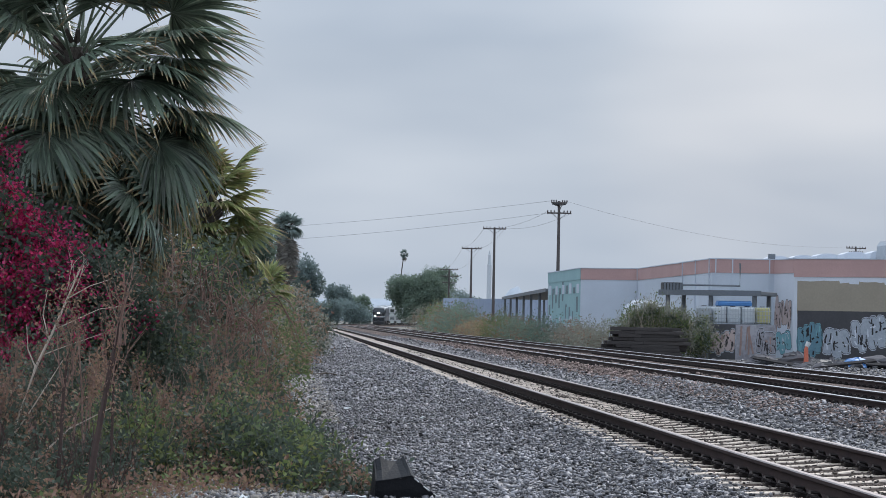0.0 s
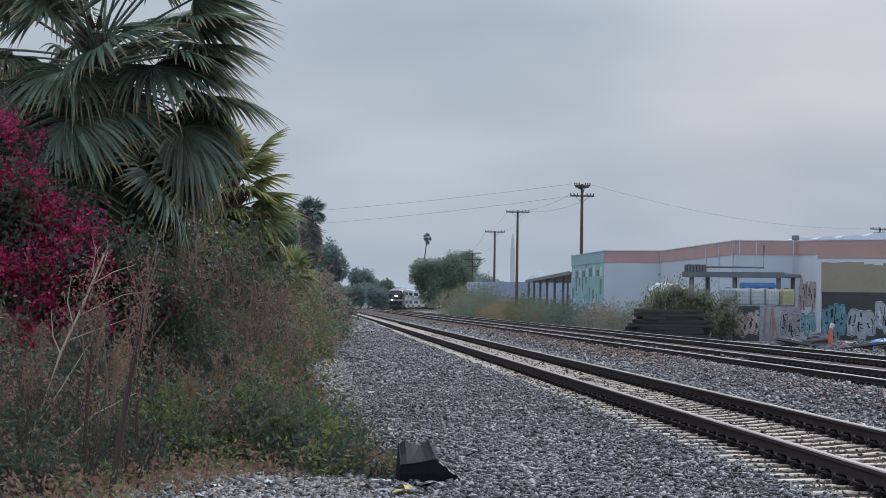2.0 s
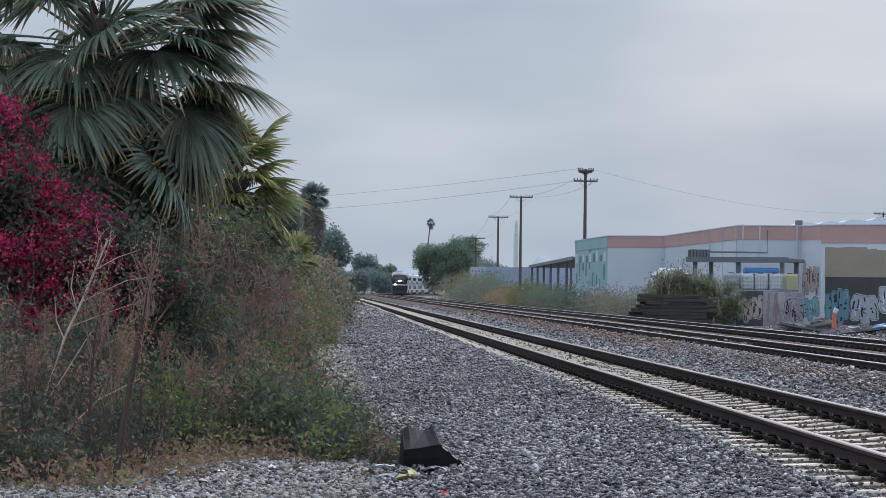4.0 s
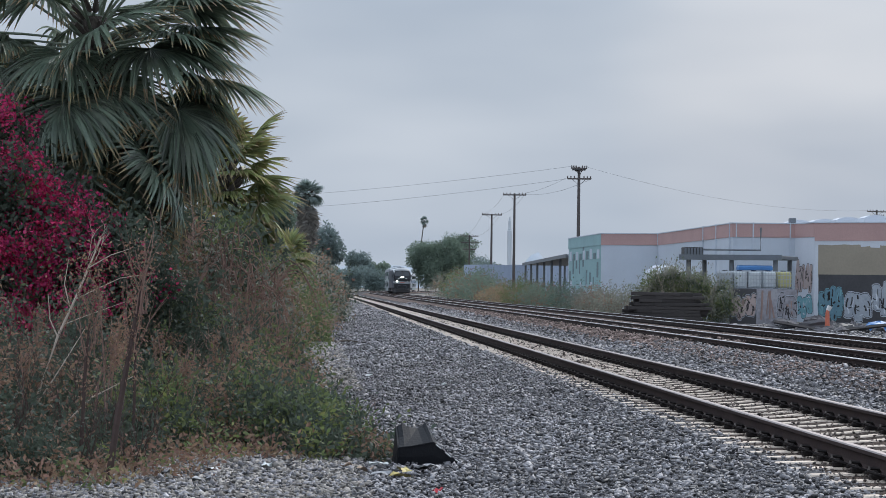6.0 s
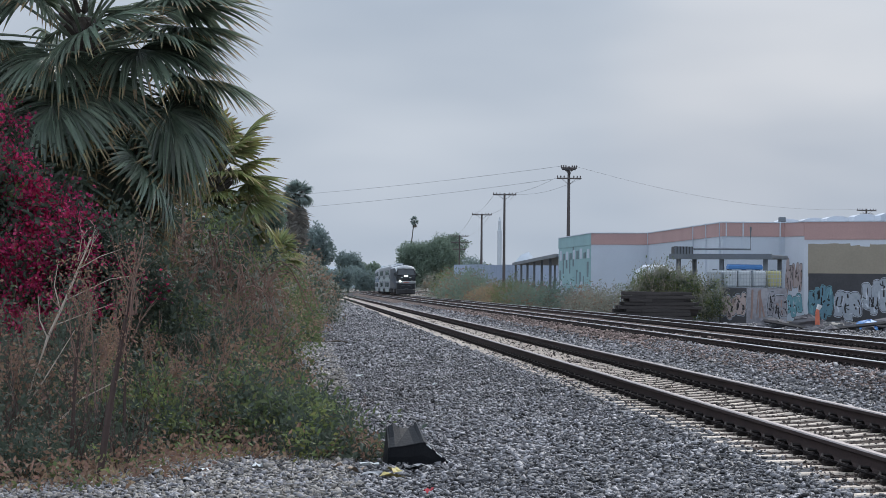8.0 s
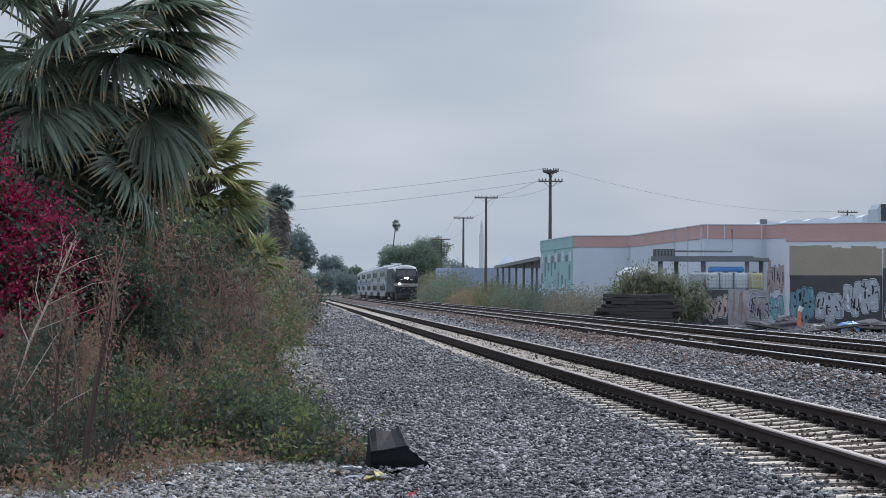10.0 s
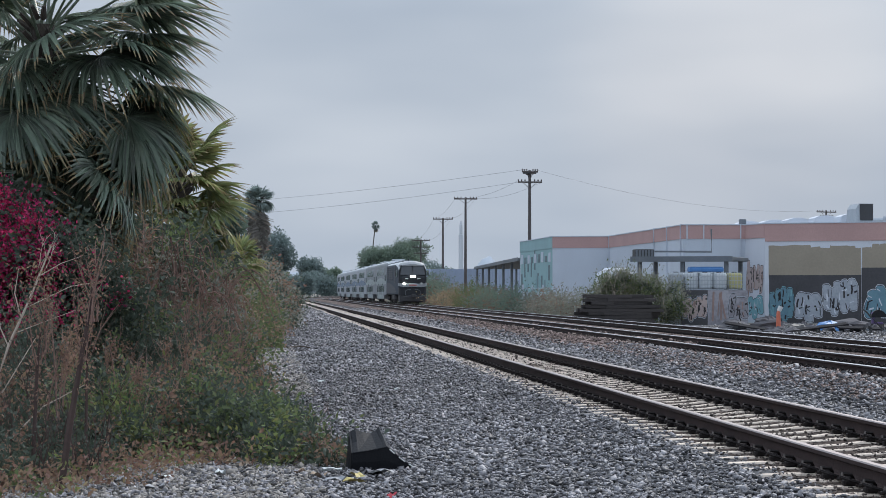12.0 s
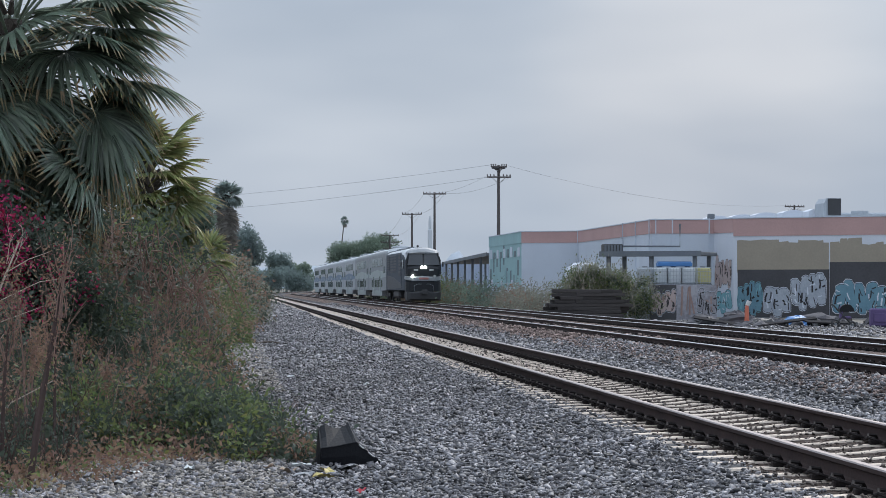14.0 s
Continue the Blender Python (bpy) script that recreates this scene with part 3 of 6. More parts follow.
# ---- the train ----
def body_ring(y, half, z0, z1, shoulder=0.5, round_=0.35, n=5):
    """Cross-section of a rail vehicle at y: upright sides and a rounded roof."""
    pts = [(-half, y, z0), (half, y, z0), (half, y, z1 - shoulder)]
    for i in range(1, n):
        a = math.pi / 2 * i / n
        pts.append((half - half * 0.62 * (1 - math.cos(a)) / 1.0, y, z1 - shoulder + (shoulder - 0.08) * math.sin(a)))
    pts += [(half * 0.25, y, z1), (-half * 0.25, y, z1)]
    for i in range(n - 1, 0, -1):
        a = math.pi / 2 * i / n
        pts.append((-half + half * 0.62 * (1 - math.cos(a)), y, z1 - shoulder + (shoulder - 0.08) * math.sin(a)))
    pts.append((-half, y, z1 - shoulder))
    return pts


def bogie(parent, y, wheelbase=2.7, r=0.5, axles=2):
    so = Solid()
    for sx in (-1, 1):
        so.box(sx * 0.98 - 0.12, sx * 0.98 + 0.12, y - wheelbase / 2 - 0.7, y + wheelbase / 2 + 0.7, 0.42, 0.72, chamfer=0.05)
        so.box(sx * 1.0 - 0.16, sx * 1.0 + 0.16, y - 0.45, y + 0.45, 0.3, 0.95, chamfer=0.06)
    so.box(-1.0, 1.0, y - 0.3, y + 0.3, 0.5, 0.85, chamfer=0.05)
    b = part("bogie", so, M["steel_dark"], parent)
    for k in range(axles):
        yy = y + wheelbase * (k / (axles - 1) - 0.5)
        w = Solid()
        for sx in (-1, 1):
            w.tube([(sx * 0.69, yy, r), (sx * 0.70, yy, r), (sx * 0.82, yy, r)], [r + 0.03, r, r], 20)
            w.box(min(sx * 0.9, sx * 1.14), max(sx * 0.9, sx * 1.14), yy - 0.16, yy + 0.16, r - 0.15, r + 0.17, chamfer=0.04)
        w.tube([(-0.8, yy, r), (0.8, yy, r)], 0.09, 8)
        part("wheelset", w, M["steel_dark"], b)
    return b


LOCO, COACH = 21.5, 25.9


def locomotive():
    """Passenger diesel locomotive; its own space: nose towards +y, rail tops at z = 0, middle at y = 0."""
    t = thing("locomotive", "dark grey passenger diesel locomotive with a black nose and lit headlights", "locomotive")
    h = LOCO / 2
    # main body, lower and narrower hood line in front, rounded cab end
    rings = [body_ring(y, w, z0, z1, sh) for y, w, z0, z1, sh in
             ((-h + 0.3, 1.5, 1.0, 4.45, 0.5), (-h + 0.8, 1.52, 1.0, 4.5, 0.5), (h - 4.2, 1.52, 1.0, 4.5, 0.55), (h - 3.6, 1.52, 1.0, 4.42, 0.65),
              (h - 2.0, 1.5, 1.0, 4.46, 0.85), (h - 1.2, 1.46, 1.0, 4.4, 1.1), (h - 0.75, 1.36, 1.0, 4.08, 1.15))]
    so = Solid().loft(rings)
    n = len(rings[0])
    for i in range(len(rings) - 1):
        for j in range(3, n - 2):
            so.m[i * n + j] = 1
    part("body", so, [M["loco_grey"], M["loco_roof"]], t, smooth=False)
    # nose: raked windscreen zone, band, pilot
    nose = Solid().loft([body_ring(h - 0.75, 1.43, 2.2, 4.05, 0.8), body_ring(h - 0.45, 1.38, 2.2, 3.6, 0.6), body_ring(h - 0.12, 1.28, 2.19, 3.0, 0.28),
                         body_ring(h + 0.02, 1.05, 2.17, 2.94, 0.24), body_ring(h + 0.08, 0.6, 2.15, 2.88, 0.2)])
    part("nose", nose, M["loco_black"], t, "black painted nose under the windscreen")
    band = Solid().loft([body_ring(h - 0.9, 1.49, 1.9, 2.24, 0.1), body_ring(h - 0.35, 1.42, 1.86, 2.22, 0.1), body_ring(h - 0.05, 1.26, 1.8, 2.18, 0.1), body_ring(h + 0.12, 0.95, 1.76, 2.12, 0.1), body_ring(h + 0.18, 0.5, 1.77, 2.08, 0.08)])
    part("nose_band", band, M["loco_band"], t, "silver band across the nose")
    part("badge", Solid().box(-0.4, 0.4, h + 0.12, h + 0.21, 1.86, 2.02, chamfer=0.05), M["loco_red"], t, "red badge shape")
    low = Solid().loft([body_ring(h - 0.8, 1.46, 0.95, 1.75, 0.1), body_ring(h - 0.25, 1.38, 0.9, 1.76, 0.1), body_ring(h, 1.2, 0.9, 1.77, 0.1), body_ring(h + 0.12, 0.8, 0.9, 1.78, 0.1)])
    part("front_skirt", low, M["loco_black"], t)
    pilot = Solid().loft([body_ring(h - 0.9, 1.42, 0.16, 0.95, 0.05), body_ring(h + 0.15, 1.36, 0.2, 0.93, 0.05), body_ring(h + 0.3, 1.05, 0.3, 0.85, 0.05)])
    part("pilot", pilot, M["steel_dark"], t, "black snow plough under the nose")
    cp = Solid().box(-0.16, 0.16, h + 0.05, h + 0.75, 0.72, 1.0, chamfer=0.05).box(-0.26, 0.2, h + 0.6, h + 0.85, 0.66, 1.06, chamfer=0.06)
    part("coupler", cp, M["steel_dark"], t)
    # windscreen: two raked panes standing on the nose, frame round them
    for sx in (-1, 1):
        a, b = (0.05, 1.3) if sx > 0 else (-1.3, -0.05)
        y0, y1 = h - 0.2, h - 0.68
        q = Solid().loft([[(a, y0, 2.98), (b, y0, 2.98), (b * 0.84 if sx > 0 else b, y1, 3.96), (a if sx > 0 else a * 0.84, y1, 3.96)],
                          [(a, y0 + 0.1, 3.02), (b, y0 + 0.1, 3.02), (b * 0.84 if sx > 0 else b, y1 + 0.1, 4.0), (a if sx > 0 else a * 0.84, y1 + 0.1, 4.0)]])
        part("windscreen", q, M["glass_dark"], t, "dark raked windscreen pane")
    visor = Solid().loft([body_ring(h - 1.3, 1.36, 3.9, 4.46, 0.5), body_ring(h - 0.72, 1.24, 3.94, 4.32, 0.34), body_ring(h - 0.48, 1.1, 3.96, 4.12, 0.14)])
    part("cab_roof", visor, M["loco_band"], t, "grey rounded cab roof edge")
    for sx in (-1, 1):
        side = Solid().tube([(sx * 1.36, h - 0.16, 2.3), (sx * 1.37, h - 0.32, 3.0), (sx * 1.3, h - 0.5, 3.55), (sx * 1.13, h - 0.62, 4.0)], 0.075, 6)
        part("screen_pillar", side, M["loco_black"], t)
        hl = Solid().tube([(sx * 0.14, h - 0.1, 2.84), (sx * 0.14, h + 0.12, 2.84)], [0.13, 0.115], 16)
        part("headlight", hl, M["lamp"], t, "lit round headlight")
        hl = Solid().tube([(sx * 0.88, h - 0.05, 2.12), (sx * 0.88, h + 0.2, 2.12)], [0.13, 0.11], 16)
        part("ditch_light", hl, M["lamp" if sx > 0 else "lamp_off"], t, "lit ditch light low on the nose" if sx > 0 else "unlit ditch light low on the nose")
        mark = Solid().box(sx * 0.62 - 0.17, sx * 0.62 + 0.17, h + 0.04, h + 0.09, 2.58, 2.69)
        part("number_bar", mark, M["white_mark"], t, "pale bar of lettering")
        mir = Solid().box(sx * 1.68 - 0.06, sx * 1.68 + 0.06, h - 1.5, h - 1.4, 2.9, 3.3, chamfer=0.02).tube([(sx * 1.45, h - 1.45, 3.2), (sx * 1.65, h - 1.45, 3.2)], 0.02, 5)
        part("mirror", mir, M["steel_dark"], t)
        hr = Solid().tube([(sx * 0.75, h + 0.12, 0.95), (sx * 0.78, h + 0.22, 1.35), (sx * 0.5, h + 0.2, 1.5), (sx * 0.2, h + 0.2, 1.5)], 0.025, 5)
        part("handrail", hr, M["steel_grey"], t)
        # cab side window, cab door, grilles, panels
        part("side_window", Solid().box(min(sx * 1.47, sx * 1.535), max(sx * 1.47, sx * 1.535), h - 2.9, h - 1.6, 2.75, 3.5, chamfer=0.03), M["glass_dark"], t)
        d = part("cab_door", Solid().box(min(sx * 1.5, sx * 1.545), max(sx * 1.5, sx * 1.545), h - 4.1, h - 3.35, 1.15, 3.55, chamfer=0.02), M["loco_grey"], t)
        part("door_window", Solid().box(min(sx * 1.53, sx * 1.56), max(sx * 1.53, sx * 1.56), h - 3.95, h - 3.5, 2.75, 3.4), M["glass_dark"], d)
        for y0, y1, z0, z1 in ((h - 6.6, h - 4.6, 2.2, 4.0), (h - 12.4, h - 9.4, 2.5, 3.95), (h - 16.4, h - 13.0, 2.5, 3.95), (h - 20.4, h - 17.2, 2.7, 3.95)):
            gr = part("grille", Solid().box(min(sx * 1.5, sx * 1.54), max(sx * 1.5, sx * 1.54), y0, y1, z0, z1, chamfer=0.02), M["loco_dark"], t)
            sl = Solid()
            for k in range(6):
                z = z0 + (k + 0.5) * (z1 - z0) / 6
                sl.box(min(sx * 1.53, sx * 1.57), max(sx * 1.53, sx * 1.57), y0 + 0.05, y1 - 0.05, z - 0.05, z + 0.03)
            part("louvres", sl, M["loco_grey"], gr)
        sw = Solid().loft([[(sx * 1.52, y, z0), (sx * 1.545, y, z0), (sx * 1.545, y, z1), (sx * 1.52, y, z1)] for y, z0, z1 in
                           ((-h + 1, 1.1, 2.3), (-2, 1.1, 2.1), (h - 5, 1.2, 1.6), (h - 3.2, 1.2, 1.3))])
        part("side_stripe", sw, M["loco_dark"], t, "dark sweeping side stripe")
        st = Solid()
        for k in range(4):
            st.box(min(sx * 1.3, sx * 1.52), max(sx * 1.3, sx * 1.52), h - 4.0, h - 3.4, 0.25 + k * 0.26, 0.29 + k * 0.26)
        part("steps", st, M["steel_dark"], t)
    part("fuel_tank", Solid().box(-1.4, 1.4, -2.8, 2.6, 0.3, 1.05, chamfer=0.18), M["steel_dark"], t)
    for y in (-8.2, -5.6, -3.0):
        part("roof_fan", Solid().tube([(0, y, 4.44), (0, y, 4.58)], [0.8, 0.75], 18), M["steel_grey"], t)
    part("exhaust_hatch", Solid().box(-0.6, 0.6, 0.5, 2.6, 4.45, 4.62, chamfer=0.06), M["steel_grey"], t)
    part("horn", Solid().tube([(0.3, h - 2.6, 4.55), (0.3, h - 2.2, 4.58)], [0.04, 0.1], 8).box(0.25, 0.35, h - 2.7, h - 2.5, 4.38, 4.58), M["steel_dark"], t)
    bogie(t, h - 4.4), bogie(t, -h + 4.4)
    return t


def coach(paint="coach", band="coach_blue", label="white two-level commuter coach with blue side stripes and dark windows"):
    """Two-deck commuter coach, 25.9 m long, low between the bogies, with sloping deck ends."""
    t = thing("train_coach", label, "train coach", group="coaches of the train")
    h = COACH / 2 - 0.35
    rings = [body_ring(y, 1.5, z0, z1, 0.55) for y, z0, z1 in
             ((-h, 1.0, 4.6), (-h + 0.25, 0.95, 4.82), (-h + 4.9, 0.95, 4.85), (-h + 5.1, 0.42, 4.85), (h - 5.1, 0.42, 4.85), (h - 4.9, 0.95, 4.85), (h - 0.25, 0.95, 4.82), (h, 1.0, 4.6))]
    so = Solid().loft(rings)
    n = len(rings[0])
    for i in range(len(rings) - 1):
        for j in range(4, n - 3):
            so.m[i * n + j] = 1
    part("body", so, [M[paint], M["loco_roof"]], t)
    for sx in (-1, 1):
        lo, hi = (1.49, 1.525) if sx > 0 else (-1.525, -1.49)
        for k in range(7):
            y = -6.9 + 2.3 * k
            part("window", Solid().box(lo, hi, y - 1.06, y + 1.06, 3.2, 3.95, chamfer=0.015), M["glass_dark"], t)
            if k not in (1, 5):
                part("window", Solid().box(lo, hi, y - 0.75, y + 0.75, 1.25, 1.95, chamfer=0.015), M["glass_dark"], t)
        for y in (-10.3, 10.3):
            part("window", Solid().box(lo, hi, y - 0.9, y + 0.9, 2.5, 3.15, chamfer=0.015), M["glass_dark"], t)
        for y in (-4.6, 4.6):
            d = part("door", Solid().box(lo - 0.006, hi + 0.006, y - 0.75, y + 0.75, 0.55, 2.55, chamfer=0.015), M["coach_teal"], t, "grey double door")
            for dy in (-0.37, 0.37):
                part("door_window", Solid().box(lo - 0.012, hi + 0.012, y + dy - 0.22, y + dy + 0.22, 1.25, 2.25), M["glass_dark"], d)
        st = Solid().loft([[(lo + 0.002, y, z0), (hi - 0.012, y, z0), (hi - 0.012, y, z1), (lo + 0.002, y, z1)] for y, z0, z1 in
                           ((-h + 0.3, 2.2, 2.5), (-6, 2.1, 2.75), (0, 2.15, 2.9), (6, 2.1, 2.75), (h - 0.3, 2.2, 2.5))])
        part("side_stripe", st, M[band], t, "stripe between the decks")
        st = Solid().loft([[(lo + 0.002, y, z0), (hi - 0.012, y, z0), (hi - 0.012, y, z1), (lo + 0.002, y, z1)] for y, z0, z1 in
                           ((-h + 5.2, 0.48, 0.8), (0, 0.48, 0.95), (h - 5.2, 0.48, 0.8))])
        part("sill_stripe", st, M["coach_teal"], t)
    for sy in (-1, 1):
        part("gangway", Solid().box(-0.55, 0.55, min(sy * (h - 0.05), sy * (h + 0.3)), max(sy * (h - 0.05), sy * (h + 0.3)), 1.2, 3.4, chamfer=0.06), M["steel_dark"], t)
    for y in (-9.4, 9.4):
        part("roof_unit", Solid().box(-0.7, 0.7, y - 1.2, y + 1.2, 4.8, 4.98, chamfer=0.06), M["galv"], t)
    bogie(t, h - 2.6, 2.6, 0.45), bogie(t, -h + 2.6, 2.6, 0.45)
    return t


loco = locomotive()
coaches = [coach("coach_grey", "coach_teal", "grey two-level commuter coach with teal doors and dark windows")]
coaches.append(copy_thing(coaches[0], Matrix.Identity(4)))
coaches.append(coach())
for _ in range(4):
    coaches.append(copy_thing(coaches[2], Matrix.Identity(4)))

# nose of the train, metres along the line, second by second
NOSE = [(0.0, 531.0), (14.0, 177.0)]


def on_track(mid, reach):
    """Pose of a vehicle whose middle is mid metres along the far track and whose bogies stand reach metres from it."""
    x0, y0, _ = line(TRACKS[2], mid - reach)
    x1, y1, _ = line(TRACKS[2], mid + reach)
    return pose((x0 + x1) / 2, (y0 + y1) / 2, 0, 0, 0, math.degrees(math.atan2(-(x0 - x1), y0 - y1)))


def motions():
    times = [0.5 * i for i in range(29)]
    at = [float(np.interp(t, [p[0] for p in NOSE], [p[1] for p in NOSE])) for t in times]
    walk(loco, [(t, on_track(s + LOCO / 2, LOCO / 2 - 4.4)) for t, s in zip(times, at)])
    for k, c in enumerate(coaches):
        walk(c, [(t, on_track(s + LOCO + 0.6 + COACH * (k + 0.5), COACH / 2 - 3)) for t, s in zip(times, at)])

# ---- buildings beyond the tracks ----
BASE = -0.53
TOP = 5.25           # parapet height of the warehouse above the rails


def wall_run(name, pts, z0, z1, mat, thick=0.3, parent=None, label=""):
    """A wall that follows points in plan (x, y), with thickness to its back (right of the way from first to last)."""
    so = Solid()
    for (xa, ya), (xb, yb) in zip(pts, pts[1:]):
        d = Vector((xb - xa, yb - ya, 0))
        n = Vector((d.y, -d.x, 0)).normalized() * -thick
        so.add([(xa, ya, z0), (xb, yb, z0), (xb + n.x, yb + n.y, z0), (xa + n.x, ya + n.y, z0), (xa, ya, z1), (xb, yb, z1), (xb + n.x, yb + n.y, z1), (xa + n.x, ya + n.y, z1)],
               [(0, 3, 2, 1), (4, 5, 6, 7), (0, 1, 5, 4), (1, 2, 6, 5), (2, 3, 7, 6), (3, 0, 4, 7)])
    return part(name, so, mat, parent, label)


def panel(a, b, u0, u1, z0, z1, proud=0.012, deep=0.0):
    """A flat patch on the wall from a to b (plan points): from u0 to u1 metres along it, its face proud of the wall towards the tracks."""
    d = Vector((b[0] - a[0], b[1] - a[1], 0)).normalized()
    n = Vector((d.y, -d.x, 0)) * 1.0
    so = Solid()
    p = [Vector((a[0], a[1], 0)) + d * u + n * k for k in (-deep + 0.001, proud) for u in (u0, u1)]
    v = [(q.x, q.y, z) for z in (z0, z1) for q in p]
    return so.add(v, [(0, 2, 3, 1), (4, 5, 7, 6), (0, 1, 5, 4), (1, 3, 7, 5), (3, 2, 6, 7), (2, 0, 4, 6)])


W0, W1, W2, W3, W4, W5 = (20.5, 178.0), (20.8, 160.0), (24.7, 158.4), (24.9, 131.0), (28.6, 130.6), (29.2, 128.0)
W6 = (34.1, 124.9)
W7 = (45.0, 118.0)
ware = thing("warehouse", "low white stucco warehouse with a faded coral band and sprayed walls", "building")
wall_run("wall", [W0, W1], BASE, TOP, M["teal"], parent=ware, label="teal mural end wall")
wall_run("wall", [W1, W2, W3, W4], BASE, TOP, M["stucco_side"], parent=ware)
wall_run("wall", [W4, W5], BASE, TOP, M["stucco"], parent=ware)
wall_run("wall", [W5, W6, W7], BASE, TOP, M["stucco"], parent=ware, label="street-art covered end wall")
wall_run("wall", [W7, (70, 118), (70, 178), W0], BASE, TOP - 0.05, M["stucco_side"], parent=ware)
ro = Solid()
rp = [W0, W1, W2, W3, W4, W5, W6, W7, (70, 118), (70, 178)]
inset = [(x + 0.25, y + 0.25) for x, y in rp]
ro.add([(x, y, TOP - 0.35) for x, y in inset], [tuple(range(len(inset)))])
part("roof", ro, M["galv"], ware)
for a, b in ((W0, W1), (W1, W2), (W2, W3), (W3, W4), (W4, W5), (W5, W6), (W6, W7)):
    ln = math.dist(a, b)
    part("coral_band", panel(a, b, 0.0, ln, TOP - 0.78 if a != W5 and a != W6 else TOP - 1.0, TOP + 0.03, 0.03), M["teal"] if a == W0 else M["coral"], ware)
    part("coping", panel(a, b, -0.02, ln + 0.02, TOP + 0.031, TOP + 0.09, 0.06, 0.34), M["stucco_side"], ware)
    if a not in (W5, W6):
        part("plinth", panel(a, b, 0.0, ln, BASE, 0.1, 0.02), M["stucco_side"], ware)
# downpipes and joints on the middle walls
for a, b, u in ((W2, W3, 0.15), (W2, W3, 18.0), (W2, W3, 22.4), (W2, W3, 26.8), (W3, W4, 0.2), (W3, W4, 1.2), (W3, W4, 3.4)):
    part("downpipe", panel(a, b, u, u + 0.07, BASE + 0.1, TOP + 0.12, 0.08), M["stucco_side"], ware)
# mural on the end wall: staggered grey-green and pale blocks on faded teal
r = random.Random(14)
part("mural_base", panel(W0, W1, 0.3, 17.7, BASE + 0.02, 1.15, 0.012), M["stucco_side"], ware)
for k in range(9):
    u = 0.7 + 1.9 * k
    z = r.uniform(1.3, 3.0)
    part("mural_shape", panel(W0, W1, u, u + r.uniform(0.5, 1.0), z, z + r.uniform(0.7, 1.5), 0.018), M["mural_dark"], ware)
    part("mural_shape", panel(W0, W1, u + 0.6, u + r.uniform(1.1, 1.7), r.uniform(0.9, 1.2), r.uniform(1.7, 2.6), 0.024), M["teal" if k % 3 else "stucco_side"], ware)
    part("mural_shape", panel(W0, W1, u + 0.2, u + 1.3, 3.5, r.uniform(3.9, 4.35), 0.03), M["mural_dark" if k % 2 else "stucco_side"], ware)
# the painted end wall: olive cover-up with an uneven top, black below
L56 = math.dist(W5, W6)


def cover(a, b, u0, u1, z0, seed):
    """One rolled-on paint patch with a stepped, uneven top edge."""
    r = random.Random(seed)
    d = Vector((b[0] - a[0], b[1] - a[1], 0)).normalized()
    n = Vector((d.y, -d.x, 0)) * 0.008
    us, zs, z = [u0], [], 3.75
    while us[-1] < u1:
        us.append(min(u1, us[-1] + r.choice((0.03, 0.25, 0.4, 0.03, 0.55))))
    vs = []
    for k, u in enumerate(us):
        z = z if k and us[k] - us[k - 1] > 0.04 else 3.85 + r.uniform(-0.3, 0.25)
        for zz in (z0, z + r.uniform(-0.04, 0.04)):
            p = Vector((a[0], a[1], 0)) + d * u + n
            vs.append((p.x, p.y, zz))
    return Solid().add(vs, [(2 * k, 2 * k + 2, 2 * k + 3, 2 * k + 1) for k in range(len(us) - 1)])


part("olive_patch", cover(W5, W6, 0.22, L56 - 0.02, 2.1, 3), M["olive"], ware)
part("olive_patch", cover(W6, W7, 0.05, 9.0, 2.1, 6), M["olive"], ware)
part("black_patch", panel(W5, W6, 0.25, L56, BASE + 0.02, 2.28, 0.014), M["black_wall"], ware)
part("black_patch", panel(W6, W7, 0.02, 8.6, BASE + 0.02, 2.7, 0.014), M["black_wall"], ware)


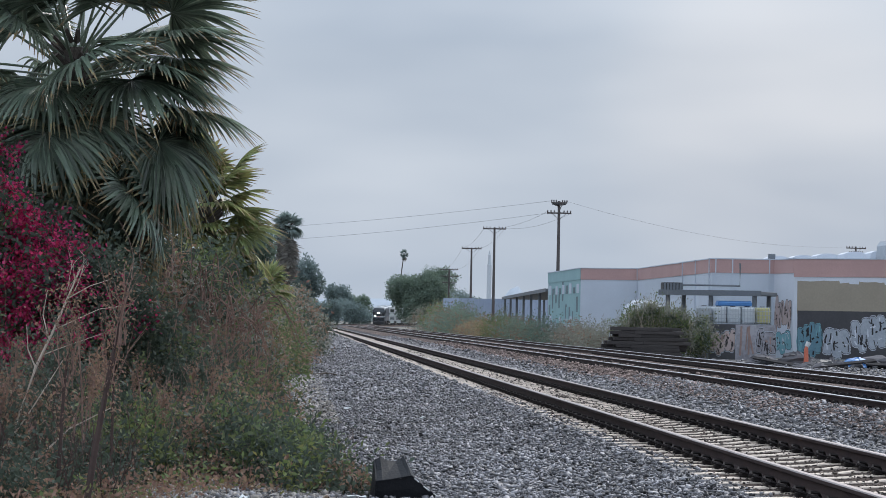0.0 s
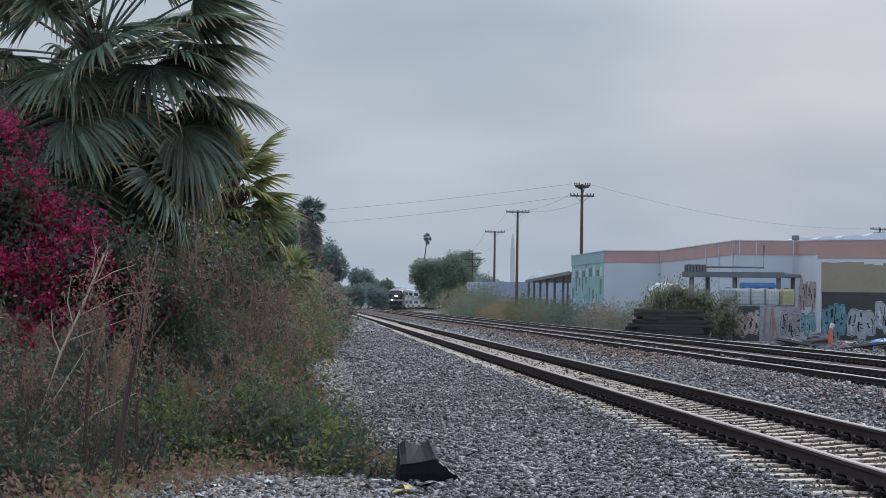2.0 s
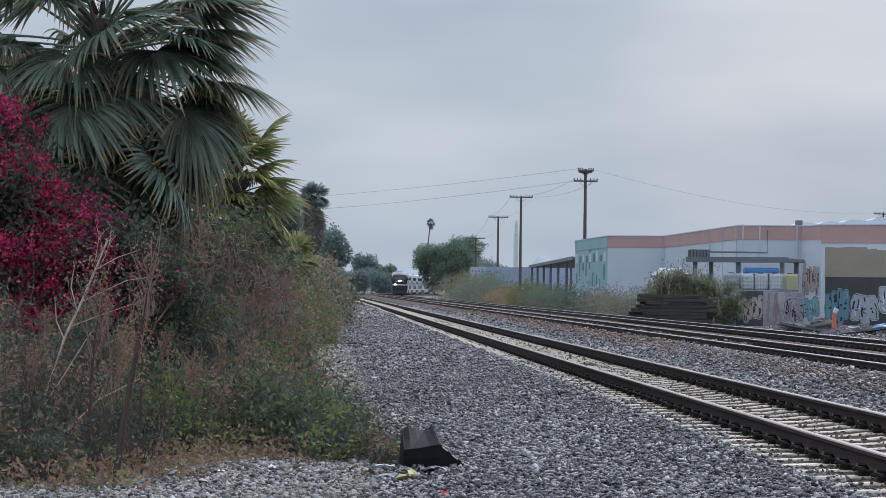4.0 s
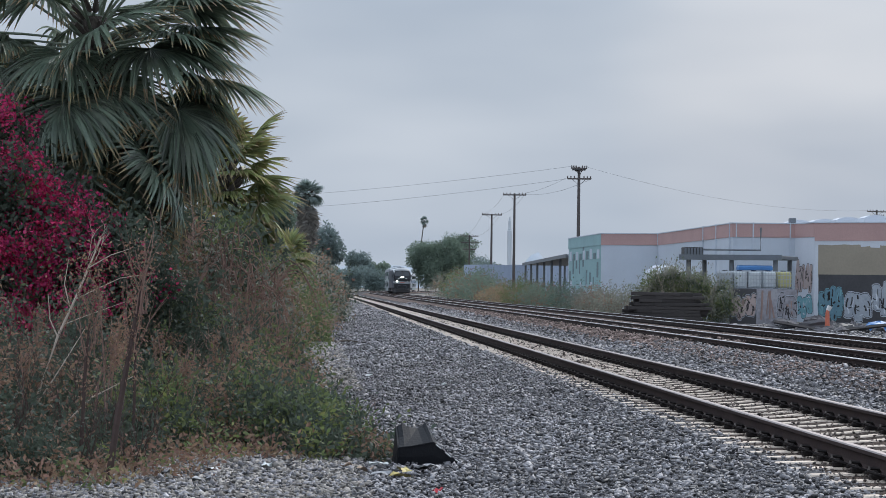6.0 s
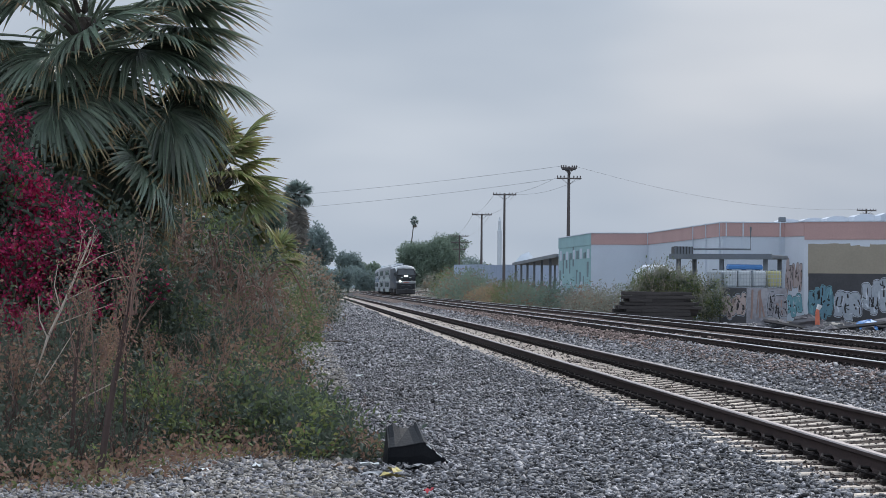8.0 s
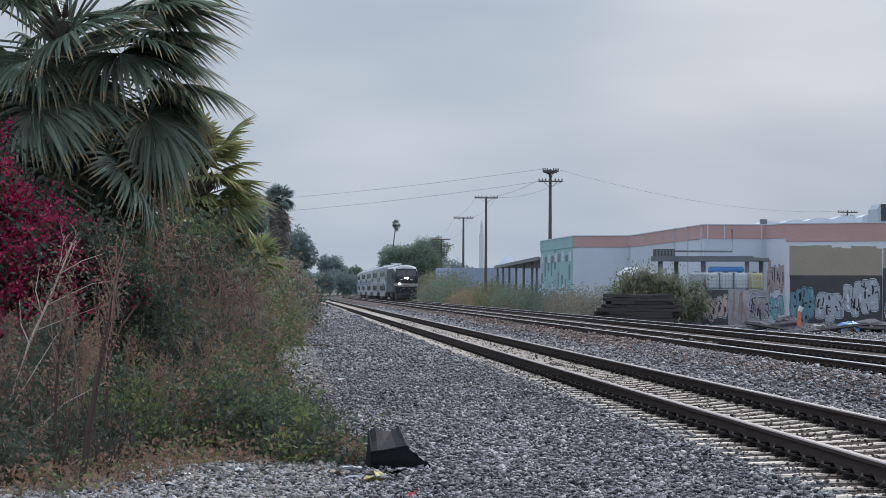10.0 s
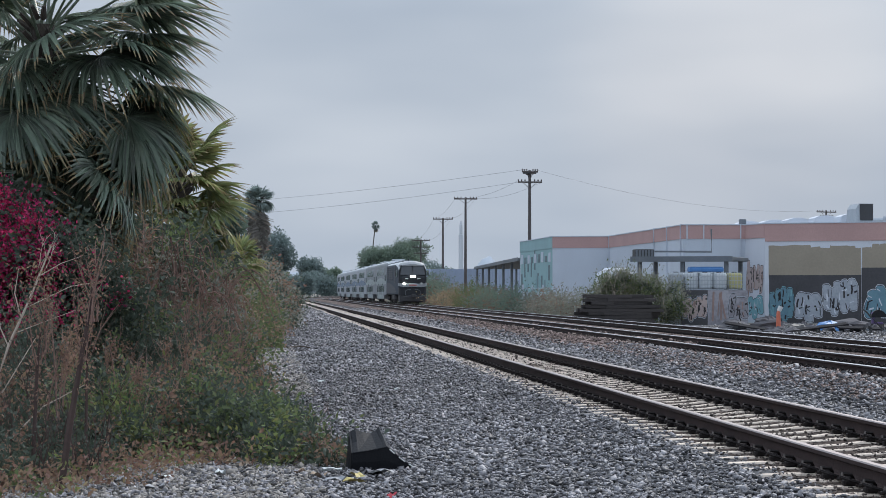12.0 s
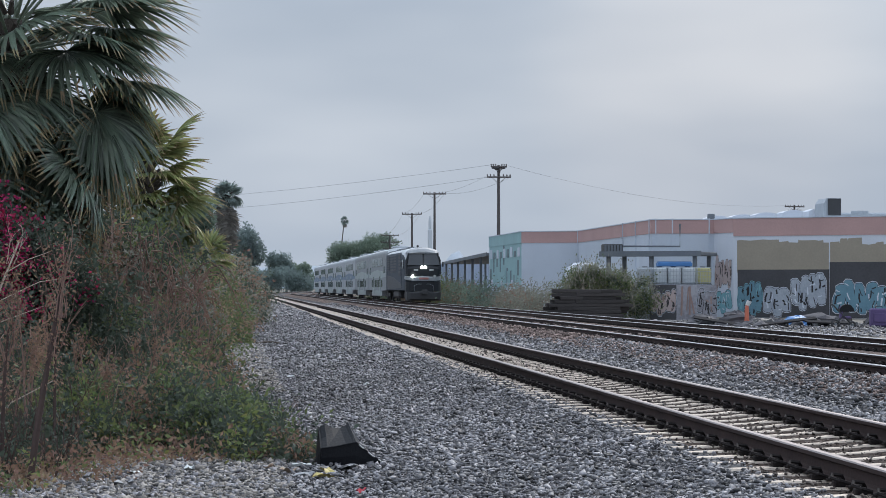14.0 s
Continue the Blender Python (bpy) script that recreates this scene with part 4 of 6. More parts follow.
def tag(a, b, u, z, w, h, fill, edge, seed, proud=0.018, count=4, line_mat="spray_black"):
    """A spray-painted tag: a row of bulging letter-like bars with an outline, unreadable."""
    r = random.Random(seed)
    d = Vector((b[0] - a[0], b[1] - a[1], 0)).normalized()
    n = Vector((d.y, -d.x, 0))
    o = Vector((a[0], a[1], 0))
    for i in range(count):
        cx = u + (i + 0.5) * w / count
        zt, zb = z + h * r.uniform(0.78, 1.04), z + h * r.uniform(-0.08, 0.15)
        lean = w / count * r.uniform(-0.5, 0.5)
        mid = (zt + zb) / 2
        # a bulging leaning block, with short strokes inside it, no letters
        fat, pinch = w / count * r.uniform(0.5, 0.62), [r.uniform(0.8, 1.12) for _ in range(24)]
        block = []
        for k in range(24):
            q = 2 * math.pi * k / 24
            cu, cz = math.cos(q), math.sin(q)
            block.append((fat * math.copysign(abs(cu) ** 0.55, cu) * pinch[k], (zt - zb) / 2 * math.copysign(abs(cz) ** 0.55, cz) * (0.94 + 0.08 * pinch[-k])))
        for layer, (grow, name, mat) in enumerate(((0.07, "spray_outline", edge), (0.03, "spray_edge", "spray_black"), (0.0, "spray_fill", fill))):
            vs = []
            for bu, bz in block:
                ln = math.hypot(bu, bz)
                bu, bz = bu * (1 + grow / ln), bz * (1 + grow / ln)
                p = o + d * (cx + bu + lean * bz / h) + n * (proud + 0.004 * layer + 0.0006 * i)
                vs.append((p.x, p.y, mid + bz))
            part(name, Solid().add(vs, [tuple(range(24))]), M[mat], ware)
        half = (zt - zb) / 2
        strokes = []
        for _ in range(r.randint(5, 7)):
            u0, z0 = r.uniform(-0.7, 0.7) * fat, r.uniform(-0.7, 0.7) * half
            du, dz = r.choice(((0.1, 0.6), (-0.15, -0.7), (0.7, 0.1), (-0.6, 0.15), (0.35, -0.45)))
            strokes.append(([(u0, z0), (u0 + du * fat * 0.6 + r.uniform(-.05, .05), z0 + dz * half * 0.5), (u0 + du * fat, z0 + dz * half)], r.choice((0.025, 0.035, 0.05)), "spray_black" if r.random() < 0.6 else line_mat))
        for st, hw, mat in strokes:
            st = [(max(-0.9 * fat, min(0.9 * fat, pu)), max(-0.88 * half, min(0.88 * half, pz))) for pu, pz in st]
            vs = []
            for k, (pu, pz) in enumerate(st):
                q0, q1 = st[max(k - 1, 0)], st[min(k + 1, 2)]
                dx, dz = q1[0] - q0[0], q1[1] - q0[1]
                ll = math.hypot(dx, dz) or 1
                for sg in (-1, 1):
                    bu, bz = pu - sg * dz / ll * hw, pz + sg * dx / ll * hw
                    p = o + d * (cx + bu + lean * bz / h) + n * (proud + 0.014 + 0.0006 * i)
                    vs.append((p.x, p.y, mid + bz))
            part("spray_line", Solid().add(vs, [(0, 1, 3, 2), (2, 3, 5, 4)]), M[mat], ware)


tag(W5, W6, 0.3, -0.25, 1.4, 1.75, "spray_blue", "spray_teal", 3, count=4, line_mat="spray_teal")
tag(W5, W6, 1.9, -0.35, 1.5, 1.7, "spray_silver", "spray_white", 5, count=3, line_mat="spray_white")
tag(W5, W6, 3.55, -0.05, 2.0, 2.1, "spray_silver", "spray_white", 8, count=4, line_mat="spray_white")
tag(W6, W7, 0.3, -0.3, 3.1, 1.9, "spray_blue", "spray_white", 11, count=5, line_mat="spray_white")
tag(W6, W7, 3.7, -0.3, 3.1, 1.9, "spray_silver", "spray_white", 14, count=4, line_mat="spray_white")
tag(W4, W5, 0.2, 1.2, 2.2, 1.9, "spray_peach", "stucco", 15, count=5, line_mat="spray_rust")
tag(W4, W5, 0.3, -0.2, 2.1, 1.3, "spray_teal", "stucco", 17, count=3, line_mat="stucco")
# roof fittings
for x, y, top in ((32.6, 140, 5.94), (33.4, 137, 5.97), (34.4, 134, 6.02), (35.4, 131.5, 6.04), (31.6, 143, 5.94)):
    arc = [(x + 0.8 * math.cos(a), TOP - 0.4 + (top - TOP + 0.4) * (0.75 + 0.25 * math.sin(a) if 0 < j < 8 else 0)) for j, a in [(j, math.pi * j / 8) for j in range(9)]]
    sk = Solid().loft([[(px, y, z) for px, z in arc], [(px, y + 1.6, z) for px, z in arc]])
    part("skylight", sk, M["stucco"], ware, "pale domed roof skylight", smooth=False)
part("roof_ridge", Solid().box(36.2, 62, 138, 150, TOP - 0.4, 6.0, chamfer=0.1), M["galv"], ware)
hood = Solid().loft([[(x, 129, z) for x, z in ((34.85, TOP - 0.4), (35.95, TOP - 0.4), (35.95, TOP + 1.3), (35.1, TOP + 1.3), (34.9, TOP + 1.0))],
                     [(x, 131, z) for x, z in ((34.85, TOP - 0.4), (35.95, TOP - 0.4), (35.95, TOP + 1.3), (35.1, TOP + 1.3), (34.9, TOP + 1.0))]])
v = part("roof_vent", hood, M["galv"], ware, "galvanised roof vent hood")
part("vent_mouth", Solid().box(35.14, 35.92, 128.93, 128.99, TOP + 0.3, TOP + 1.28), M["steel_dark"], v)
part("roof_vent", Solid().tube([(38.8, 135, TOP - 0.4), (38.8, 135, TOP + 0.45)], 0.35, 12).tube([(38.8, 135, TOP + 0.45), (38.8, 135, TOP + 0.75)], 0.55, 12), M["galv"], ware)
part("roof_vent", Solid().box(28.9, 29.3, 133.5, 133.9, TOP + 0.2, TOP + 0.5, chamfer=0.04).tube([(29.1, 133.7, TOP - 0.4), (29.1, 133.7, TOP + 0.22)], 0.08, 8), M["steel_grey"], ware)
part("pipe", Solid().tube([(22.2, 125.5, 3.6), (25.5, 125.5, 3.6), (25.5, 125.5, 4.9)], 0.06, 6), M["steel_grey"], ware)


def canopy(pts, z, posts, label, depth=4.0):
    """Flat steel shelter roof on posts; its front edge follows pts."""
    (xa, ya), (xb, yb) = pts
    t = thing("canopy", label, "canopy")
    d = Vector((xb - xa, yb - ya, 0)).normalized()
    n = Vector((-d.y, d.x, 0))
    if n.x < 0:
        n = -n
    ang = math.degrees(math.atan2(d.y, d.x))
    m = pose(xa, ya, 0, 0, 0, ang)
    ln = math.dist(*pts)
    s = 1 if (pose(0, 0, 0, 0, 0, ang).to_3x3() @ Vector((0, 1, 0))).dot(n) > 0 else -1
    rf = Solid().box(0, ln, min(0, s * depth), max(0, s * depth), z - 0.22, z, m=m, chamfer=0.03)
    part("canopy_roof", rf, M["steel_grey"], t)
    part("fascia", Solid().box(-0.05, ln + 0.05, min(-s * 0.06, s * 0.02), max(-s * 0.06, s * 0.02), z - 0.26, z + 0.04, m=m), M["steel_grey"], t)
    for k in range(posts):
        u = 0.4 + (ln - 0.8) * k / (posts - 1)
        for dd in (0.3, depth - 0.3) if posts > 3 or k != 1 else (0.3,):
            part("post", Solid().box(u - 0.11, u + 0.11, s * dd - 0.11, s * dd + 0.11, BASE, z - 0.22, m=m, chamfer=0.02), M["steel_grey"], t)
    return t


canopy([(20.5, 179.5), (23.4, 248.0)], 4.05, 7, "long dark steel canopy on posts beside the warehouse", 5.0)
canopy([(20.7, 124.5), (25.9, 121.8)], 3.25, 3, "grey steel canopy over stored plastic tanks", 3.6)
# low sprayed yard wall in front of the tanks
yard = thing("yard_wall", "low sprayed concrete yard wall", "wall")
A0, A1 = (22.6, 119.5), (26.2, 119.0)
wall_run("wall", [A0, A1], BASE, 1.38, M["dirty_wall"], 0.25, yard)
part("dark_part", panel(A0, A1, 0.0, 1.45, BASE, 1.38, 0.01), M["black_wall"], yard)
ware_keep, ware = ware, yard
tag(A0, A1, 0.1, -0.2, 1.3, 1.3, "spray_peach", "spray_silver", 21, count=5, line_mat="spray_rust")
tag(A0, A1, 2.6, -0.3, 1.0, 1.45, "dirty_wall", "spray_silver", 23, count=3, line_mat="spray_rust")
for u, z0, z1, w, l in ((1.65, -0.3, 1.3, 0.1, 0.05), (2.35, -0.2, 1.25, 0.09, -0.3), (2.1, -0.25, 1.3, 0.09, 0.02), (1.95, 0.0, 1.2, 0.05, 0.1)):
    part("spray_bar", Solid().loft([[(A0[0] + u + l * k, A0[1] - 0.139 * (u + l * k) - 0.03 - 0.002 * k, z0 + (z1 - z0) * k), (A0[0] + u + l * k + w, A0[1] - 0.139 * (u + l * k + w) - 0.03 - 0.002 * k, z0 + (z1 - z0) * k), (A0[0] + u + l * k + w, A0[1] - 0.139 * (u + w) - 0.01, z0 + (z1 - z0) * k), (A0[0] + u + l * k, A0[1] - 0.139 * u - 0.01, z0 + (z1 - z0) * k)] for k in (0, 1)]), M["spray_rust"], yard, "rust-brown sprayed bar")
ware = ware_keep


def tote(x, y, z, mat, w=1.05):
    t = thing("ibc_tote", "caged plastic liquid tote behind the yard wall", "tank", pose(x, y, z), group="plastic totes")
    part("tank", Solid().box(-w / 2, w / 2, -0.5, 0.5, 0.14, 1.05, chamfer=0.1), M[mat], t)
    part("cap", Solid().tube([(0, 0, 1.03), (0, 0, 1.1)], 0.15, 12), M["steel_dark"], t)
    part("pallet", Solid().box(-w / 2 - 0.05, w / 2 + 0.05, -0.55, 0.55, 0, 0.12, chamfer=0.02), M["steel_grey"], t)
    for k in range(6):
        u = -w / 2 - 0.03 + k * (w + 0.06) / 5
        part("cage_bar", Solid().tube([(u, -0.53, 0.12), (u, -0.53, 1.08)], 0.012, 4), M["galv"], t)
    for k in range(5):
        zz = 0.2 + k * 0.21
        part("cage_bar", Solid().tube([(-w / 2 - 0.03, -0.53, zz), (w / 2 + 0.03, -0.53, zz)], 0.012, 4), M["galv"], t)
    return t


plat = Solid().box(21.9, 26.4, 120.2, 122.2, BASE, 1.3, chamfer=0.04)
tagged(part("loading_platform", plat, M["stucco_side"], None), "concrete loading platform behind the yard wall", "platform")
for k, (x, m) in enumerate(((22.5, "galv"), (23.3, "tote"), (24.1, "tote"), (24.9, "tote"), (25.75, "tote_yellow"))):
    tote(x + 0.08, 120.9, 1.3, m, 0.74)
tagged(part("blue_crate", Solid().box(23.3, 25.2, 120.6, 121.4, 2.405, 2.62, chamfer=0.04).box(23.35, 25.15, 120.65, 121.35, 2.6, 2.68), M["tarp_blue"], None), "bright blue plastic crate lying on top of the totes", "crate")
# pressure tank and air unit behind the bush
tk = thing("storage_tank", "rounded white storage tank beside the warehouse", "tank")
part("shell", Solid().tube([(19.3, 128, 1.6), (19.45, 128, 1.65), (19.8, 128, 1.7), (20.9, 128, 1.7), (21.25, 128, 1.65), (21.4, 128, 1.6)], [0.3, 0.75, 1.0, 1.0, 0.75, 0.3], 14), M["stucco"], tk, smooth=True)
part("saddle", Solid().box(19.8, 20.9, 127.5, 128.5, BASE, 1.1, chamfer=0.05), M["steel_grey"], tk)
au = thing("air_unit", "dark slatted air-conditioning unit on the canopy", "air conditioner")
part("housing", Solid().box(21.0, 22.1, 125.0, 126.0, 3.26, 3.72, chamfer=0.04), M["steel_dark"], au)
for k in range(6):
    part("slat", Solid().box(21.02 + 0.18 * k, 21.14 + 0.18 * k, 124.96, 125.0, 3.3, 3.68), M["steel_grey"], au)

# corrugated blue fence far behind, in sheets
fence = thing("corrugated_fence", "long pale blue corrugated metal fence", "fence")
sheet = Solid()
pr = [(0.3 * i, 0.12 * (1 if i % 4 in (1, 2) else 0)) for i in range(11)]
sheet.loft([[(x, d, z) for x, d in pr] + [(x, d + 0.05, z) for x, d in pr[::-1]] for z in (BASE, 4.3)])
sheet_mesh = sheet.mesh("sheet", M["blue_sheet"])
for k in range(9):
    ob = part("sheet", sheet_mesh, None, fence)
    ob.matrix_basis = pose(20.3 + 1.9 * k, 300 - 2.3 * k, random.uniform(-0.05, 0.08), 0, 0, -50)

# wire fence before the warehouse
cf = thing("wire_fence", "sagging galvanised wire fence before the warehouse", "fence")
for k in range(14):
    y = 134 + 3.2 * k
    part("post", Solid().tube([(19.7, y, BASE - 0.05), (19.7, y, 1.62)], 0.035, 6), M["galv"], cf)
    for z in (-0.3, 0.0, 0.3, 0.6, 0.9, 1.2, 1.5) if k else ():
        part("strand", Solid().tube([(19.7, y - 3.2, z + 0.05), (19.7, y - 1.6, z), (19.7, y, z + 0.05)], 0.012, 4), M["galv"], cf)

# ---- poles and wires ----
def utility_pole(x, y, top, arms, label="weathered wooden utility pole with crossarms", lean=0.0):
    t = thing("utility_pole", label, "utility pole", pose(x, y, BASE, 0, lean, 0), group="poles along the railway")
    h = top - BASE
    part("shaft", Solid().tube([(0, 0, -0.3), (0, 0, h * 0.5), (0, 0, h)], [0.19, 0.16, 0.12], 10), M["pole"], t)
    for dz, half, turn in arms:
        m = pose(0, -0.16, h - dz, 0, 0, turn)
        arm = part("crossarm", Solid().box(-half, half, -0.06, 0.06, -0.07, 0.07, m=m, chamfer=0.01), M["pole"], t)
        for sx in (-1, 1):
            part("brace", Solid().tube([m @ Vector((sx * half * 0.55, 0.02, -0.06)), m @ Vector((0, 0.04, -0.6))], 0.02, 4), M["pole"], t)
            for q in (0.4, 0.68, 0.95):
                a = m @ Vector((sx * half * q, 0, 0.06))
                part("insulator", Solid().tube([a, a + Vector((0, 0, 0.1)), a + Vector((0, 0, 0.2))], [0.03, 0.07, 0.04], 8), M["porcelain"], arm)
    return t


pa = utility_pole(23.9, 200, 12.35, ((0.15, 0.75, 10), (0.35, 0.55, -60), (1.1, 1.1, 0)), "tall wooden utility pole with stacked crossarms and wires")
part("transformer_rack", Solid().box(-0.6, 0.6, -0.3, 0.3, 12.55, 12.68, chamfer=0.02), M["steel_dark"], pa)
utility_pole(23.2, 257, 12.3, ((0.2, 1.35, -5),))
utility_pole(24.0, 300, 11.3, ((0.15, 1.35, -5),))
utility_pole(28.0, 400, 10.75, ((0.2, 1.6, 0), (1.4, 1.6, 0), (2.6, 1.2, 0)))
utility_pole(77.0, 300, 12.6, ((0.25, 1.6, 20), (0.9, 1.0, -40)))
utility_pole(-44.0, 330, 13.5, ((0.25, 1.3, 20),), "far wooden utility pole behind the trees")


def wire(a, b, sag, label="sagging overhead cable between poles"):
    pts = [(a[0] + (b[0] - a[0]) * k / 24, a[1] + (b[1] - a[1]) * k / 24, a[2] + (b[2] - a[2]) * k / 24 - 4 * sag * (k / 24) * (1 - k / 24)) for k in range(25)]
    return tagged(part("cable", Solid().tube(pts, 0.015, 4), M["wire"], None), label, "cable", "overhead cables")


wire((24.4, 200, 12.4), (77, 300, 12.6), 1.4)
wire((23.4, 200, 12.4), (-44, 330, 13.5), 1.5)
wire((22.9, 200, 11.25), (-44, 330, 12.2), 1.8)
for dx in (-1.2, 1.2):
    wire((23.9 + dx, 200, 11.3), (23.2 + dx, 257, 12.2), 0.5)
    wire((23.2 + dx, 257, 12.2), (24 + dx, 300, 11.3), 0.5)
    wire((24 + dx, 300, 11.3), (28 + dx, 400, 10.7), 0.8)

# ---- plants ----
def leaf_arrays(n, blobs, size, seed, slim=0.45, shell=0.55, hang=0.0, holes=0.0, floor=BASE, spray=0):
    """Small folded leaves filling ellipsoids (x, y, z, rx, ry, rz), denser to their outside; holes > 0 leaves gaps;
    spray > 1 gathers that many leaves on each small twig, so that the mass breaks up into tufts."""
    r = np.random.RandomState(seed)
    bl = np.array(blobs, float)
    w = (bl[:, 3] * bl[:, 4] * bl[:, 5]) ** (2 / 3)
    k = r.choice(len(bl), n, p=w / w.sum())
    d = r.normal(size=(n, 3))
    d /= np.linalg.norm(d, axis=1)[:, None]
    lump = 1 + 0.22 * np.sin(d[:, 0] * 5 + k) * np.cos(d[:, 2] * 6 + 2 * k) + 0.12 * np.sin(d[:, 1] * 11 + 3 * k)
    rad = (shell + (1 - shell) * r.uniform(0, 1, n) ** 0.6) * lump
    p = bl[k, :3] + d * rad[:, None] * bl[k, 3:]
    if spray > 1:
        g = np.arange(n) // spray * spray
        out = d[g] * 0.7 + r.normal(size=(n, 3))[g] * 0.6
        p = p[g] + out * (r.uniform(0, 1, n) * size * 3.4)[:, None] + r.normal(size=(n, 3)) * size * 0.75
        d = out
    if holes:
        f = np.sin(p[:, 0] * 3.1 / holes + 1) * np.sin(p[:, 1] * 2.7 / holes) * np.sin(p[:, 2] * 3.7 / holes + 2) + 0.4 * r.normal(size=n)
        p = p[f > -0.35]
        d = d[f > -0.35]
    keep = p[:, 2] > floor + 0.02
    p, d = p[keep], d[keep]
    n = len(p)
    a = d * 0.6 + r.normal(size=(n, 3)) * 0.7
    a[:, 2] -= hang
    a /= np.linalg.norm(a, axis=1)[:, None]
    b = np.cross(a, r.normal(size=(n, 3)))
    b /= np.linalg.norm(b, axis=1)[:, None]
    c = np.cross(a, b)
    ln = (size * r.uniform(0.55, 1.35, n))[:, None]
    wd = ln * slim * 0.5
    v = np.stack([p, p + a * ln * 0.5 + b * wd + c * wd * 0.35, p + a * ln, p + a * ln * 0.5 - b * wd + c * wd * 0.35], 1)
    return v.reshape(-1, 3), np.arange(4 * n).reshape(-1, 4)


def foliage(name, n, blobs, size, mat, seed, parent, label="", **kw):
    v, f = leaf_arrays(n, blobs, size, seed, **kw)
    return tagged(part(name, array_mesh(name, v, f, mat), None, parent, label), kind="stuff")


def stems(base, n, height, spread, seed, r0=0.012, fork=2, sides=4, lean=(0, 0)):
    """Upright branching stems from round about a base point."""
    r = random.Random(seed)
    so = Solid()

    def grow(p, d, ln, rad, depth):
        pts, q = [p], Vector(p)
        dd = Vector(d)
        for _ in range(4):
            dd = (dd + Vector((r.uniform(-1, 1), r.uniform(-1, 1), r.uniform(-0.4, 0.6))) * 0.22).normalized()
            q = q + dd * ln / 4
            pts.append(tuple(q))
        so.tube(pts, [rad * (1 - 0.14 * i) for i in range(5)], sides, caps=False)
        if depth:
            for _ in range(r.randint(2, 3)):
                k = r.randint(2, 4)
                nd = (dd + Vector((r.uniform(-1, 1), r.uniform(-1, 1), r.uniform(0, 0.7))) * 0.75).normalized()
                grow(pts[k], nd, ln * r.uniform(0.4, 0.65), rad * 0.55, depth - 1)

    for _ in range(n):
        p = (base[0] + r.uniform(-1, 1) * spread[0], base[1] + r.uniform(-1, 1) * spread[1], base[2])
        d = Vector((lean[0] + r.uniform(-0.25, 0.25), lean[1] + r.uniform(-0.25, 0.25), 1)).normalized()
        grow(p, d, height * r.uniform(0.55, 1.0), r0 * r.uniform(0.7, 1.2), fork)
    return so


def clumps(blobs, seed, size):
    """Breaks large blobs up into tufts on their upper and outer sides; returns the tufts in random order."""
    r = random.Random(seed)
    out = []
    for x, y, z, rx, ry, rz in blobs:
        n = max(5, min(34, int(2.6 * (rx * ry * rz) ** (2 / 3) / size ** 2)))
        for _ in range(n):
            a, e = r.uniform(0, 2 * math.pi), math.asin(r.uniform(-0.75, 1.0))
            q, t = r.uniform(0.62, 1.02), size * r.uniform(0.55, 1.35)
            out.append((x + rx * q * math.cos(a) * math.cos(e), y + ry * q * math.sin(a) * math.cos(e), z + rz * q * math.sin(e),
                        t * r.uniform(0.8, 1.4), t * r.uniform(0.8, 1.3), t * r.uniform(0.6, 1.0)))
    r.shuffle(out)
    return out


def bush(name, label, category, blobs, coats, seed, stem=None, group="", tuft=0.0):
    """coats: (leaf count, leaf size, material, shell, hang); the stems stand among the blobs. With a tuft size, each coat
    takes its share of separate tufts, round a thinner dark inside."""
    t = thing(name, label, category, group=group)
    near = blobs[0][1] < 62
    tufts = clumps(blobs, seed, tuft) if tuft else []
    total, at = sum(c[0] for c in coats), 0
    for k, (n, size, mat, shell, hang) in enumerate(coats):
        own = blobs
        if tufts:
            end = len(tufts) if k == len(coats) - 1 else at + max(2, round(len(tufts) * n / total))
            own, at = tufts[at:end] or tufts[-2:], end
        foliage("foliage", int(n * 1.15), own, size * 1.12, M[mat], seed + k, t, shell=0.35 if tufts else shell, hang=hang, holes=0.5 if near and not tufts else 0.0, spray=0 if size < 0.052 else 9)
    # shade inside the tufts, put in as a core of darker leaves
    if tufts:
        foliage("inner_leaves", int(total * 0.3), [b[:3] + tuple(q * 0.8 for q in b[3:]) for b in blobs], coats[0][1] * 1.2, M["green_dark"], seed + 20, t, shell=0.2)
    if stem:
        n, height, mat, r0 = stem
        xs_, ys_ = [b[0] for b in blobs], [b[1] for b in blobs]
        c = ((min(xs_) + max(xs_)) / 2, (min(ys_) + max(ys_)) / 2, BASE - 0.05)
        sp = ((max(xs_) - min(xs_)) / 2 + 0.3, (max(ys_) - min(ys_)) / 2 + 0.2)
        tagged(part("twig_tangle", stems(c, n, height, sp, seed + 50, r0), M[mat], t), kind="stuff")
    return t


